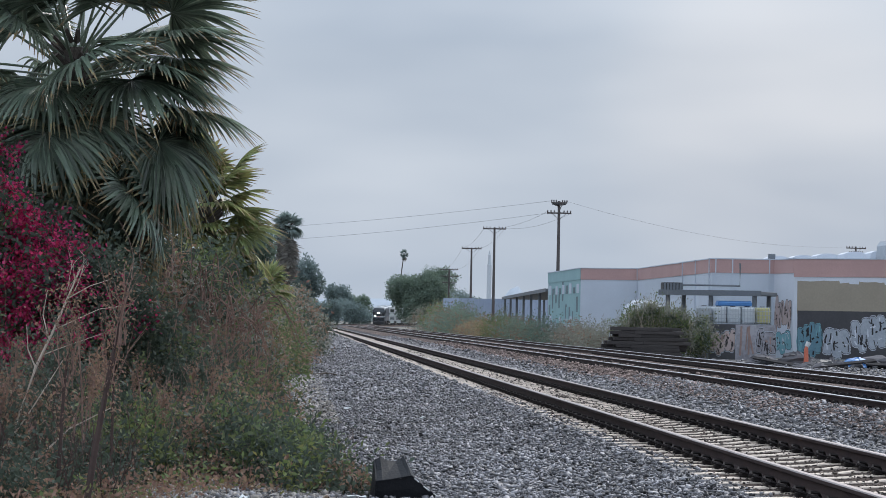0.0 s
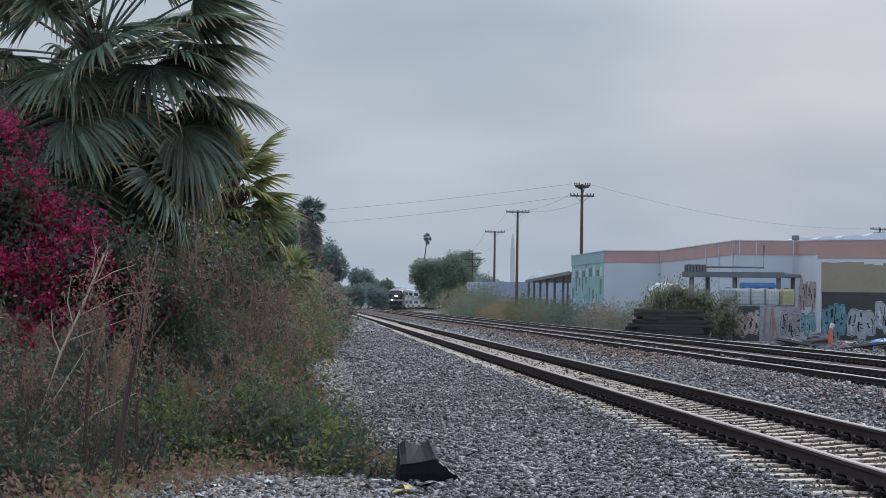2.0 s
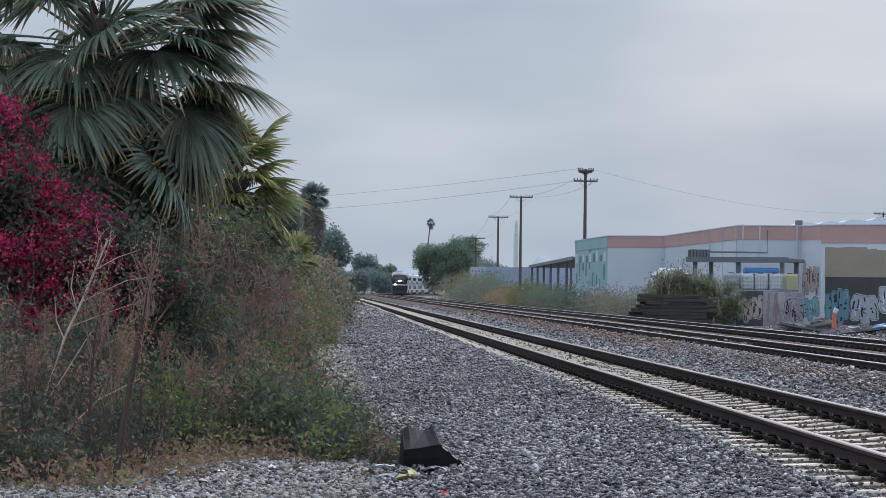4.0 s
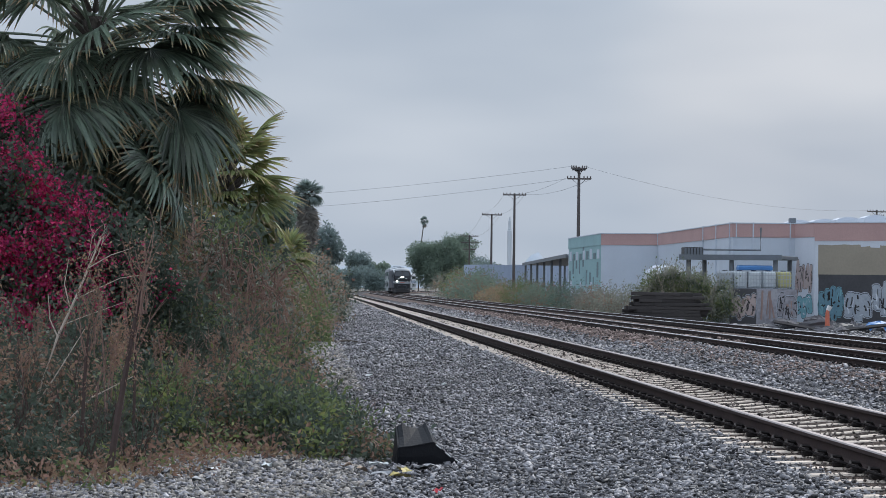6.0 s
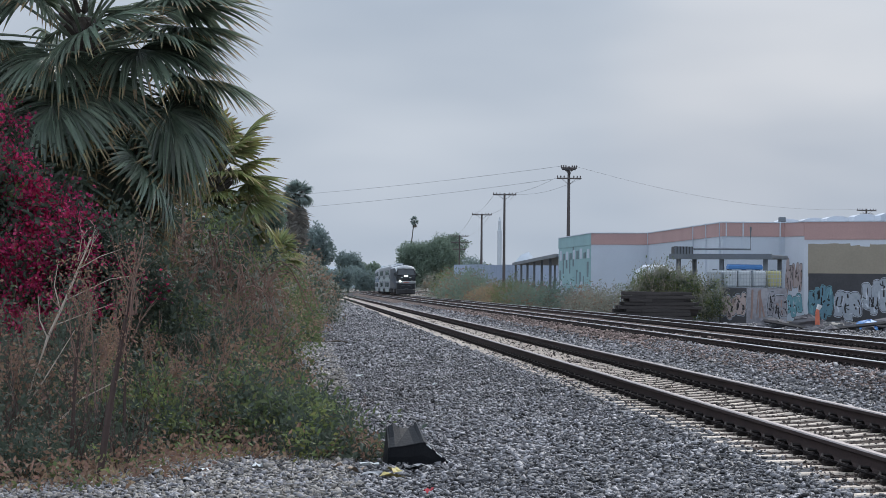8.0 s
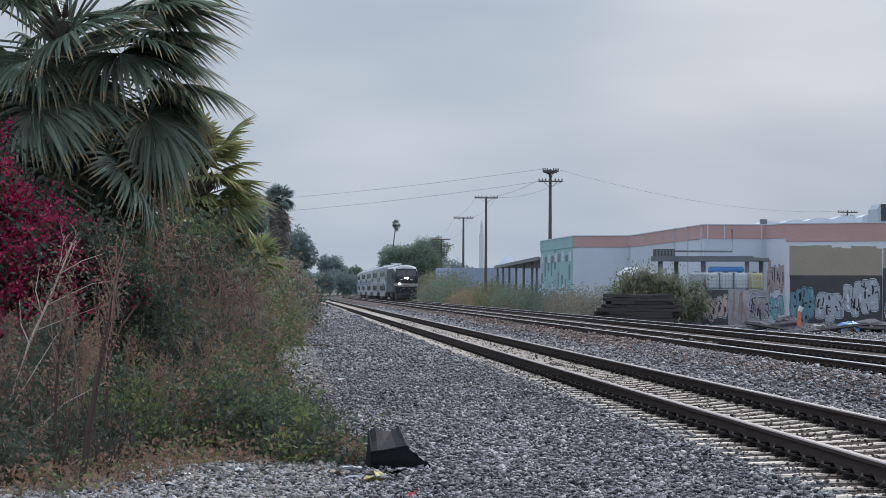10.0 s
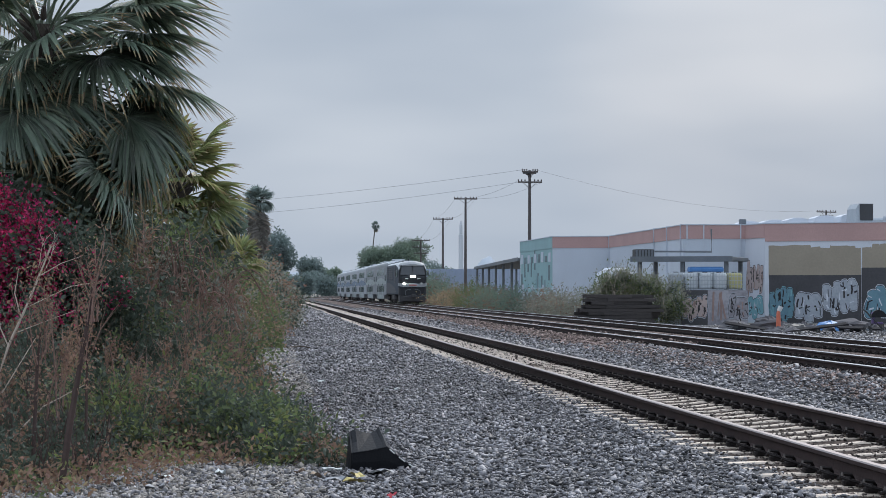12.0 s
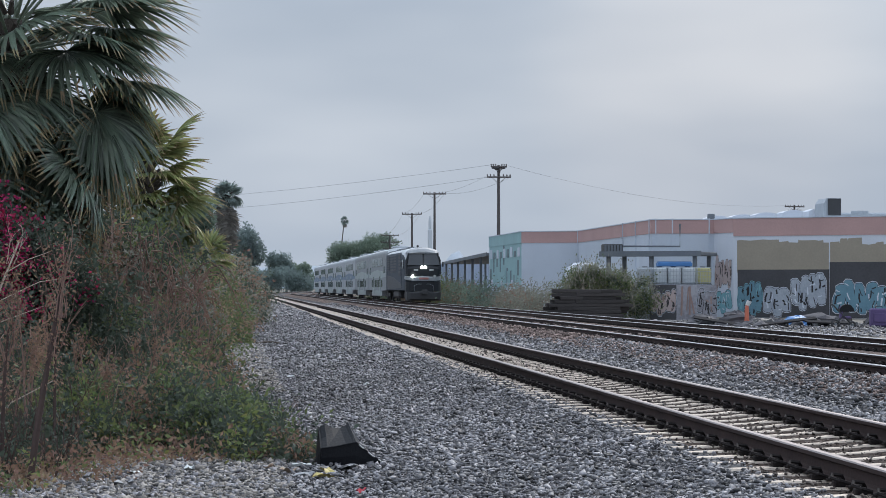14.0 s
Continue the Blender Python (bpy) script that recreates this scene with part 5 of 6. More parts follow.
def fan_leaf(seed, blades=34, reach=1.15, petiole=0.9, droop=0.5, spread=250, fold=0.0):
    """A palm fan in its own space: the stalk runs along +y, then pleated blades radiate from its end, joined for half
    their length, with free hanging tips (slot 1); fold turns the fan down against its stalk, in degrees."""
    r = random.Random(seed)
    so = Solid()
    st = [(0, petiole * k / 4, -0.25 * petiole * droop * (k / 4) ** 2) for k in range(5)]
    so.tube(st, [0.028, 0.024, 0.02, 0.018, 0.016], 5)
    hub = Vector(st[-1])
    slope = -0.5 * droop
    turn = Matrix.Rotation(radians(-fold), 3, "X")
    for i in range(blades):
        a = radians(-spread / 2 + spread * i / (blades - 1) + r.uniform(-2.5, 2.5))
        ln = reach * (0.72 + 0.28 * math.cos(a * 0.62)) * r.uniform(0.84, 1.08)
        d = turn @ Vector((math.sin(a), math.cos(a), slope * math.cos(a) + 0.05 - 0.16 * abs(math.sin(a))))
        side = turn @ Vector((math.cos(a), -math.sin(a), 0))
        up = turn @ Vector((0, 0, 1))
        wide = 1.75 * reach / blades * (spread / 235)
        vs, fs, sl = [], [], []
        bend = droop * r.uniform(0.55, 1.6)
        steps = 7
        for k in range(steps + 1):
            u = k / steps
            fall = bend * 0.62 * ln * max(0, u - 0.4) ** 1.7 * 2.4
            p = hub + d * (ln * u * (1 - 0.12 * bend * u * u)) + Vector((0, 0, -fall + 0.04 * math.sin(u * 3)))
            w = wide * (0.3 + 1.9 * u if u < 0.5 else 1.25 * max(0.03, (1 - u) / 0.5) ** 0.8)
            keel = up * (w * 0.6)
            vs += [p - side * w + keel, p, p + side * w + keel]
            if k:
                j = 3 * k
                fs += [(j - 3, j - 2, j + 1, j), (j - 2, j - 1, j + 2, j + 1)]
                sl += [1 if u > 0.9 else 0] * 2
        so.add(vs, fs)
        so.m[-len(sl):] = sl
    return so


FANS = {"palm": [], "palm_yellow": [], "palm_dead": [], "palm_far": [], "skirt_far": []}
for i in range(4):
    FANS["palm"].append(fan_leaf(100 + i, 58, 1.2, (1.4, 1.5, 1.35, 1.25)[i], (0.12, 0.28, 0.42, 0.55)[i], 225, (0, 8, 20, 34)[i]).mesh("leaf", [M["palm"], M["palm_tip"]]))
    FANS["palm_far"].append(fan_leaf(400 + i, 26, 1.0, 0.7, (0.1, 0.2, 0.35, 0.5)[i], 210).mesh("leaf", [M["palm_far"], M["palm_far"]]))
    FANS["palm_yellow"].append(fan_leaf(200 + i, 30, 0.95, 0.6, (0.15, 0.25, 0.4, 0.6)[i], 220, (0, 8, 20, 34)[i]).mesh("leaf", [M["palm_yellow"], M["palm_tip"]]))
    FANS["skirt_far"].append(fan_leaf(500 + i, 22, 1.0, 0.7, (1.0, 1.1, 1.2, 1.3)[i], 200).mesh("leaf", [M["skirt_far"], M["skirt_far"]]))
    FANS["palm_dead"].append(fan_leaf(300 + i, 26, 1.05, 0.8, (1.0, 1.15, 1.25, 1.35)[i], 200).mesh("leaf", [M["palm_dead"], M["palm_dead"]]))


def palm(x, y, crown, label, n, scale=1.0, trunk=0.2, dead=6, kinds=("palm",), seed=1, low=-55, high=80, name="fan_palm", lean=0.0, skirt=0, tall=0.45, old="palm_dead", wide_skirt=1.0, extra=()):
    """Fan palm: a rough tapering trunk with leaf-base stubs, a crown of fans from upright to hanging, dead fans below."""
    r = random.Random(seed)
    t = thing(name, label, "palm tree", pose(x, y, BASE))
    h = crown - BASE
    steps = max(8, int(h * 3))
    pts = [(lean * h * (i / steps) ** 2, 0, h * i / steps - 0.1) for i in range(steps + 1)]
    part("trunk", Solid().tube(pts, [trunk * (1.25 - 0.4 * i / steps) * (1.07 if i % 2 else 0.95) for i in range(steps + 1)], 12), M["palm_bark"], t)
    tx = lean * h
    stub = Solid()
    for i in range(int(26 * scale) + 8):
        a, z = r.uniform(0, 6.28), h - r.uniform(0, 1.3 * scale)
        stub.tube([(tx + trunk * 0.8 * math.cos(a), trunk * 0.8 * math.sin(a), z), (tx + (trunk + 0.16) * math.cos(a), (trunk + 0.16) * math.sin(a), z + 0.16)], [0.05, 0.03], 4)
    tagged(part("trunk_fibre", stub, M["palm_bark"], t), kind="stuff")
    for i in range(n):
        u = (i + 0.5) / n
        tilt = high + (low - high) * u ** 0.8 + r.uniform(-9, 9)
        turn = i * 137.5 + r.uniform(-14, 14)
        kind = kinds[i % len(kinds)]
        pick = min(3, int(u * 3.2 + r.uniform(0, 0.9)))
        ob = part("leaf", FANS[kind][pick], None, t)
        ob.matrix_basis = pose(tx, 0, h - tall * scale * u, 0, 0, turn) @ pose(0, trunk * 0.5, 0, tilt, r.uniform(-30, 30), 0) @ Matrix.Scale(scale * r.uniform(0.88, 1.12), 4)
    for turn, tilt, z, pick in extra:
        ob = part("leaf", FANS[kinds[0]][pick], None, t)
        ob.matrix_basis = pose(tx, 0, z, 0, 0, turn) @ pose(0, trunk * 0.5, 0, tilt, r.uniform(-30, 30), 0) @ Matrix.Scale(scale * r.uniform(0.92, 1.05), 4)
    for i in range(dead + skirt):
        turn = i * 137.5 + 40 + r.uniform(-20, 20)
        z = h - (0.15 + tall) * scale - (r.uniform(0, 0.4) if i < dead else r.uniform(0.2, 2.4) * wide_skirt) * scale
        ob = part("leaf", FANS[old][i % 4], None, t, "brown hanging dead fan leaf")
        ob.matrix_basis = pose(tx, 0, z, 0, 0, turn) @ pose(0, trunk * 0.6, 0, -68 + r.uniform(-12, 14), r.uniform(-20, 20), 0) @ Matrix.Scale(scale * wide_skirt * r.uniform(0.8, 1.05), 4)
    return t


palm(-3.3, 33, 5.3, "large dark fan palm with drooping fronds above the brush", 66, 1.0, 0.2, 9, ("palm",), 6, low=-58, high=82, tall=1.5,
     extra=((-92, 2, 4.9, 1), (-78, -14, 4.75, 2), (-104, -24, 4.6, 2), (-86, -40, 4.35, 2), (-120, -34, 4.4, 1), (-95, 14, 5.3, 1), (-135, 8, 5.2, 1)))
palm(-5.7, 37, 6.0, "second dark fan palm standing behind the bougainvillea", 24, 1.0, 0.2, 4, ("palm",), 21, low=-45, high=75, tall=1.4)
palm(-1.75, 45, 3.85, "young fan palm with yellow-green browned fronds", 36, 0.95, 0.14, 6, ("palm_yellow",), 9, low=-25, high=66, tall=1.7)
palm(-0.85, 58, 2.0, "small yellow-green fan palm in the hedge", 16, 0.55, 0.1, 1, ("palm_yellow",), 12, low=5)
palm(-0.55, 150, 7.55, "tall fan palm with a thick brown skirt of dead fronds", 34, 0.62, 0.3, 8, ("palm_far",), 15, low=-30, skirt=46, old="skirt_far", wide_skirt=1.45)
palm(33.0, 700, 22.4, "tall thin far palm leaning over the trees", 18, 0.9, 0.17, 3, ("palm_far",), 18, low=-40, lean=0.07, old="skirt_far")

# bougainvillea spilling from the bank
bg = [(-4.6, 30.5, 3.0, 0.8, 0.8, 0.75), (-4.3, 30, 2.3, 0.8, 0.8, 0.7), (-3.8, 30, 2.0, 0.65, 0.7, 0.55), (-3.45, 29.8, 1.55, 0.6, 0.6, 0.5), (-4.3, 29.5, 1.2, 0.8, 0.7, 0.7),
      (-3.1, 29.8, 1.15, 0.55, 0.5, 0.45), (-3.7, 29.5, 0.8, 0.6, 0.6, 0.5), (-4.5, 29.3, 0.3, 0.8, 0.6, 0.7), (-2.75, 29.7, 1.3, 0.4, 0.4, 0.4), (-2.45, 29.6, 1.6, 0.22, 0.3, 0.25), (-2.3, 29.4, 1.25, 0.2, 0.25, 0.15), (-1.9, 29.2, 1.1, 0.12, 0.2, 0.12),
      (-2.95, 29.3, 1.8, 0.45, 0.4, 0.4), (-2.6, 29.1, 1.45, 0.38, 0.35, 0.33), (-3.25, 29.2, 1.25, 0.42, 0.4, 0.4), (-2.85, 29.0, 1.0, 0.3, 0.3, 0.25)]
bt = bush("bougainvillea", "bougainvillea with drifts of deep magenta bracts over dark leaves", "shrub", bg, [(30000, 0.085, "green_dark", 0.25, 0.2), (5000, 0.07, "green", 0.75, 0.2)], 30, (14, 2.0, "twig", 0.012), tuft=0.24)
r = random.Random(5)
drift = []
for b in bg:
    for _ in range(10):
        a, e = r.uniform(math.pi, 2 * math.pi), r.uniform(-0.5, 1.2)
        q = r.uniform(0.88, 1.12)
        sz = r.uniform(0.1, 0.28) * min(1, b[3] * 1.6)
        drift.append((b[0] + b[3] * q * math.cos(a) * math.cos(e), b[1] + b[4] * q * math.sin(a) * math.cos(e), b[2] + b[5] * q * math.sin(e), sz * 1.5, sz, sz * 0.8))
foliage("bract", 44000, drift, 0.05, M["magenta"], 36, bt, "magenta papery bracts", slim=0.85, shell=0.3, holes=0.8, spray=9)

# tangled hedge along the line
bush("shrub", "dense tangled dusty hedge shrub with dry vines", "shrub",
     [(-1.6, 39, 1.2, 0.95, 1.3, 1.15), (-2.5, 38, 1.0, 0.9, 1.2, 1.0), (-0.95, 40, 0.7, 0.55, 1.2, 1.0), (-1.3, 37.5, 0.3, 0.8, 0.9, 0.9)],
     [(10000, 0.08, "dusty", 0.45, 0.3), (3500, 0.065, "dry", 0.7, 0.5), (4500, 0.08, "green", 0.7, 0.2)], 40, (46, 1.6, "twig", 0.01), "hedge shrubs", tuft=0.24)
bush("shrub", "dark green hedge shrub behind the weeds", "shrub",
     [(-3.2, 34, 0.6, 0.9, 1.0, 1.0), (-2.3, 34.5, 0.35, 0.8, 0.9, 0.9), (-4.2, 33, 0.4, 0.9, 0.9, 1.0)],
     [(9000, 0.075, "green_dark", 0.4, 0.2), (2500, 0.06, "dry", 0.8, 0.4)], 44, (14, 1.2, "twig", 0.01), "hedge shrubs", tuft=0.26)
bush("shrub", "yellow-green shrub in the hedge", "shrub", [(-0.95, 52, 0.9, 0.5, 2.5, 1.1), (-0.6, 50, 0.2, 0.45, 1.8, 0.7)],
     [(6000, 0.085, "green", 0.5, 0.3), (3500, 0.08, "straw", 0.8, 0.6)], 48, (18, 1.1, "twig", 0.012), "hedge shrubs", tuft=0.22)
bush("shrub", "green shrub at the edge of the ballast", "shrub", [(-0.25, 68, 0.0, 0.7, 2.5, 0.7), (-0.6, 72, 0.8, 0.7, 4, 1.1)],
     [(5000, 0.1, "green", 0.5, 0.3), (2500, 0.09, "dry", 0.8, 0.4)], 52, (12, 0.9, "twig", 0.012), "hedge shrubs", tuft=0.25)
bush("shrub", "reddish-brown dry shrub leaning over the ballast", "shrub", [(0.6, 100, 0.5, 0.8, 5, 1.2), (-0.3, 95, 1.2, 0.9, 5, 1.3), (0.2, 85, 0.6, 0.6, 4, 1.1)],
     [(6500, 0.13, "dusty", 0.5, 0.3), (2600, 0.12, "dry", 0.6, 0.3), (3000, 0.13, "green_dark", 0.3, 0.2)], 56, (40, 1.5, "twig", 0.015), "hedge shrubs", tuft=0.35)
for k, (s, x, hgt) in enumerate(((120, 0.2, 2.0), (145, 0.5, 2.2), (175, 0.9, 2.4), (210, 1.2, 2.6), (255, 1.7, 2.4), (300, 1.6, 2.6), (350, 1.3, 2.6))):
    bush("shrub", "dusty green hedge shrub along the ballast", "shrub", [(x - 0.6, s, 0.3 * hgt, 1.2, 12, 0.75 * hgt), (x - 2.2, s + 6, 0.5 * hgt, 1.8, 12, hgt)],
         [(3500, 0.2, "dusty", 0.6, 0.2), (2500, 0.2, "dry" if k < 2 else "green", 0.7, 0.2)], 60 + 3 * k, None, "hedge shrubs")

bush("shrub", "dark dense hedge shrub behind the palm", "shrub",
     [(-4.6, 38, 1.0, 1.6, 1.0, 1.7), (-3.0, 39, 1.3, 1.3, 1.0, 1.5), (-5.8, 37, 1.5, 1.5, 1.0, 2.0), (-2.0, 41, 1.5, 1.0, 1.0, 1.2), (-3.8, 39.5, 2.4, 1.0, 0.8, 0.9)],
     [(17000, 0.12, "green_dark", 0.2, 0.2), (3000, 0.09, "dry", 0.8, 0.4)], 76, (10, 1.6, "twig", 0.015), "hedge shrubs", tuft=0.34)
# loops of dry vine hanging over the hedge, and thin upright dead stems before it
r = random.Random(41)
vine = Solid()
for _ in range(230):
    x, y = r.uniform(-2.6, -0.5), r.uniform(36.2, 38.6)
    z, w, h = r.uniform(0.2, 2.1) * (1 if x < -1.0 else 0.7), r.uniform(-0.8, 0.8), r.uniform(0.15, 0.6)
    vine.tube([(x + w * u, y + r.uniform(-0.06, 0.06), z + h * 4 * u * (1 - u) - 0.5 * u) for u in (0, 0.2, 0.4, 0.6, 0.8, 1.0)], [0.011, 0.011, 0.01, 0.009, 0.007, 0.005], 4, caps=False)
tagged(part("dry_vines", vine, M["twig"], None), "tangle of thin dry brown vines over the hedge", "vines", kind="stuff")
dead = Solid()
for _ in range(240):
    x = r.uniform(-1.75, -0.35)
    y = r.uniform(30, 35)
    z = r.uniform(0.5, 1.5) * (0.55 + 0.25 * min(2, -x))
    l = r.uniform(-0.15, 0.15)
    dead.tube([(x, y, BASE), (x + l * 0.3, y, z * 0.4), (x + l, y + 0.05, z)], [0.009, 0.007, 0.004], 4, caps=False)
    for q in (0.55, 0.7, 0.85):
        m = r.uniform(-0.22, 0.22)
        dead.tube([(x + l * q, y, z * q), (x + l * q + m, y, z * q + abs(m) * 1.1)], [0.005, 0.003], 3, caps=False)
tagged(part("dead_weed_stems", dead, M["twig"], None), "thin reddish-brown dead weed stems before the hedge", "plants", kind="stuff")

# low growth at the foot of the bank
# dark green coats put shade between the lighter tufts into the colour
bush("weeds", "low green and yellow weeds creeping over the gravel", "plant",
     [(0.62, 21.9, -0.44, 0.26, 0.4, 0.17), (0.3, 22.6, -0.4, 0.38, 0.7, 0.24), (-0.05, 23.2, -0.32, 0.5, 0.8, 0.3), (-0.35, 24.2, -0.25, 0.5, 0.8, 0.36), (0.05, 25.5, -0.35, 0.45, 1.0, 0.26), (-0.75, 25.6, -0.12, 0.5, 0.9, 0.42), (-0.1, 27.5, -0.35, 0.4, 1.2, 0.28), (-0.8, 28.5, -0.1, 0.6, 1.2, 0.42)],
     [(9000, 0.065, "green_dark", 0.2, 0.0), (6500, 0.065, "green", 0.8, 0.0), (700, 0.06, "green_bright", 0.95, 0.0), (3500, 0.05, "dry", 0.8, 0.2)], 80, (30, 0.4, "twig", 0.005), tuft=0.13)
bush("weeds", "clump of fresh green weeds below the hedge", "plant",
     [(-1.85, 22.8, -0.25, 0.4, 0.5, 0.38), (-1.45, 23.4, -0.3, 0.35, 0.5, 0.3), (-1.7, 24.2, -0.05, 0.45, 0.6, 0.42)],
     [(5000, 0.065, "green_dark", 0.2, 0.0), (3000, 0.065, "green", 0.75, 0.0), (700, 0.06, "green_bright", 0.9, 0.0), (1500, 0.05, "dry", 0.8, 0.3)], 84, (24, 0.8, "twig", 0.005), tuft=0.13)
bush("weeds", "dark green shrubby weeds under the hedge", "plant",
     [(-1.7, 29.5, 0.2, 0.8, 1.0, 0.8), (-2.5, 29.5, 0.3, 0.8, 1.0, 0.85), (-1.3, 32.5, 0.1, 0.9, 1.2, 0.75), (-2.9, 27, 0.1, 0.6, 0.9, 0.7)],
     [(13000, 0.07, "green_dark", 0.3, 0.0), (3000, 0.06, "green", 0.8, 0.0), (2500, 0.05, "dry", 0.8, 0.3)], 86, (20, 0.9, "twig", 0.006), tuft=0.2)
bush("weeds", "reddish-brown withered weeds between green ones", "plant",
     [(-0.75, 26.8, 0.05, 0.45, 0.7, 0.5), (-1.3, 26.5, -0.1, 0.5, 0.8, 0.45), (-0.5, 31, 0.1, 0.55, 1.2, 0.6), (-0.75, 33.5, 0.2, 0.5, 1.2, 0.75), (-1.1, 24.6, -0.25, 0.4, 0.6, 0.3)],
     [(8000, 0.055, "dry", 0.7, 0.3), (2500, 0.06, "green_dark", 0.2, 0.0), (600, 0.055, "straw", 0.9, 0.2), (1800, 0.06, "green", 0.8, 0.0)], 87, (50, 0.8, "twig", 0.006), tuft=0.15)
bush("weeds", "withered reddish-brown weeds on the bank", "plant",
     [(-3.2, 21.8, -0.1, 0.5, 0.6, 0.6), (-2.7, 22.6, -0.1, 0.45, 0.6, 0.6), (-3.5, 23.8, 0.1, 0.6, 0.6, 0.8), (-2.8, 24.8, 0.1, 0.6, 0.7, 0.75), (-3.9, 26.0, 0.3, 0.8, 0.7, 0.9), (-2.4, 21.2, -0.3, 0.35, 0.5, 0.35)],
     [(6000, 0.055, "dry", 0.7, 0.5), (6500, 0.065, "green_dark", 0.2, 0.0), (900, 0.055, "green", 0.85, 0.0)], 88, (70, 1.1, "stalk", 0.008), tuft=0.17)
bush("weeds", "brown dead weeds at the edge of the gravel", "plant",
     [(-2.9, 20.2, -0.25, 0.4, 0.35, 0.35), (-2.45, 19.9, -0.3, 0.3, 0.35, 0.28), (-3.3, 20.6, -0.1, 0.4, 0.4, 0.5), (-2.1, 20.6, -0.36, 0.3, 0.4, 0.2), (-1.75, 21.3, -0.38, 0.3, 0.4, 0.18)],
     [(2600, 0.053, "dry", 0.6, 0.3), (3500, 0.055, "green_dark", 0.2, 0.0)], 90, (60, 0.8, "stalk", 0.008), tuft=0.13)
bush("weeds", "dry orange-brown ground litter and grass", "plant", [(-0.8, 22.6, -0.47, 0.55, 0.7, 0.12), (-1.35, 22.3, -0.47, 0.5, 0.6, 0.13), (-0.35, 22.2, -0.46, 0.35, 0.5, 0.08), (-2.1, 21.8, -0.47, 0.5, 0.5, 0.12), (-2.3, 20.2, -0.46, 0.55, 0.7, 0.1), (-1.7, 20.6, -0.46, 0.45, 0.6, 0.08), (-1.25, 21.5, -0.46, 0.4, 0.5, 0.07), (-2.2, 19.2, -0.46, 0.4, 0.6, 0.12), (-1.75, 19.3, -0.46, 0.4, 0.6, 0.09), (-1.3, 20.2, -0.46, 0.35, 0.5, 0.07)],
     [(5200, 0.055, "dry", 0.2, 0.0), (700, 0.05, "straw", 0.2, 0.0), (500, 0.055, "green_bright", 0.7, 0.0), (900, 0.06, "green", 0.6, 0.0)], 92, None)

# bare stems that stand in front
tw = thing("dead_sapling", "bleached leafless sapling leaning over the weeds", "plant")
so = Solid()


def px_line(pts, s, r0, r1):
    so.tube([(x + 0.15, s, z) for x, z in pts], [r0 + (r1 - r0) * i / (len(pts) - 1) for i in range(len(pts))], 6)


px_line(((-3.12, -0.55), (-2.92, 0.1), (-2.72, 0.72), (-2.55, 1.1), (-2.42, 1.42), (-2.3, 1.72)), 22.5, 0.02, 0.008)
px_line(((-2.95, 0.0), (-2.75, 0.3), (-2.6, 0.55), (-2.45, 0.8)), 22.5, 0.01, 0.004)
px_line(((-2.72, 0.72), (-2.8, 0.9), (-2.82, 1.15)), 22.5, 0.009, 0.003)
px_line(((-2.6, 1.02), (-2.66, 1.25), (-2.62, 1.5)), 22.5, 0.008, 0.003)
px_line(((-2.55, 1.1), (-2.35, 1.2), (-2.1, 1.32), (-1.85, 1.36)), 22.5, 0.007, 0.003)
px_line(((-2.42, 1.42), (-2.2, 1.55), (-2.0, 1.62)), 22.5, 0.007, 0.003)
px_line(((-2.65, 0.85), (-2.4, 0.95), (-2.05, 1.08)), 22.5, 0.006, 0.003)
px_line(((-2.9, -0.55), (-2.6, -0.15), (-2.3, 0.15), (-1.9, 0.36)), 21.8, 0.013, 0.005)
px_line(((-3.25, -0.4), (-3.05, -0.12), (-2.9, -0.02)), 21.8, 0.012, 0.006)
part("stem", so, M["twig_pale"], tw)
tagged(part("side_twig", stems((-2.25, 22.5, 1.5), 3, 0.4, (0.08, 0.05), 131, 0.004, 2, lean=(0.5, 0)), M["twig_pale"], tw), kind="stuff")
foliage("withered_leaves", 420, [(-2.35, 22.5, 1.2, 0.35, 0.1, 0.5), (-2.85, 22.5, 0.3, 0.25, 0.1, 0.5), (-2.2, 22.5, 1.5, 0.3, 0.1, 0.25)], 0.045, M["dry"], 95, tw, hang=0.8, shell=0.1)
for k, (x0, x1, s, zt, r0) in enumerate(((-1.78, -1.5, 19.5, 1.3, 0.035), (-2.12, -2.05, 20.5, 0.9, 0.022), (-1.72, -1.7, 21.5, 0.9, 0.018))):
    st = thing("dry_stalk", "tall reddish-brown dry stalk with seed heads", "plant", group="dry stalks")
    q = Solid().tube([(x0, s, -0.55), (x0 + (x1 - x0) * 0.3, s, 0.1), (x0 + (x1 - x0) * 0.6, s, 0.6), (x1, s, zt)], [r0, r0 * 0.9, r0 * 0.7, r0 * 0.4], 6)
    part("stem", q, M["stalk"], st)
    foliage("seed_head", 420, [(x1, s, zt + 0.2, 0.2, 0.12, 0.4), (x0 * 0.3 + x1 * 0.7, s, zt * 0.6, 0.12, 0.1, 0.5)], 0.035, M["dry"], 110 + k, st, hang=0.6, shell=0.05)
    tagged(part("side_twig", stems((x1, s, zt - 0.3), 6, 0.8, (0.05, 0.05), 120 + k, 0.006, 1), M["twig"], st), kind="stuff")


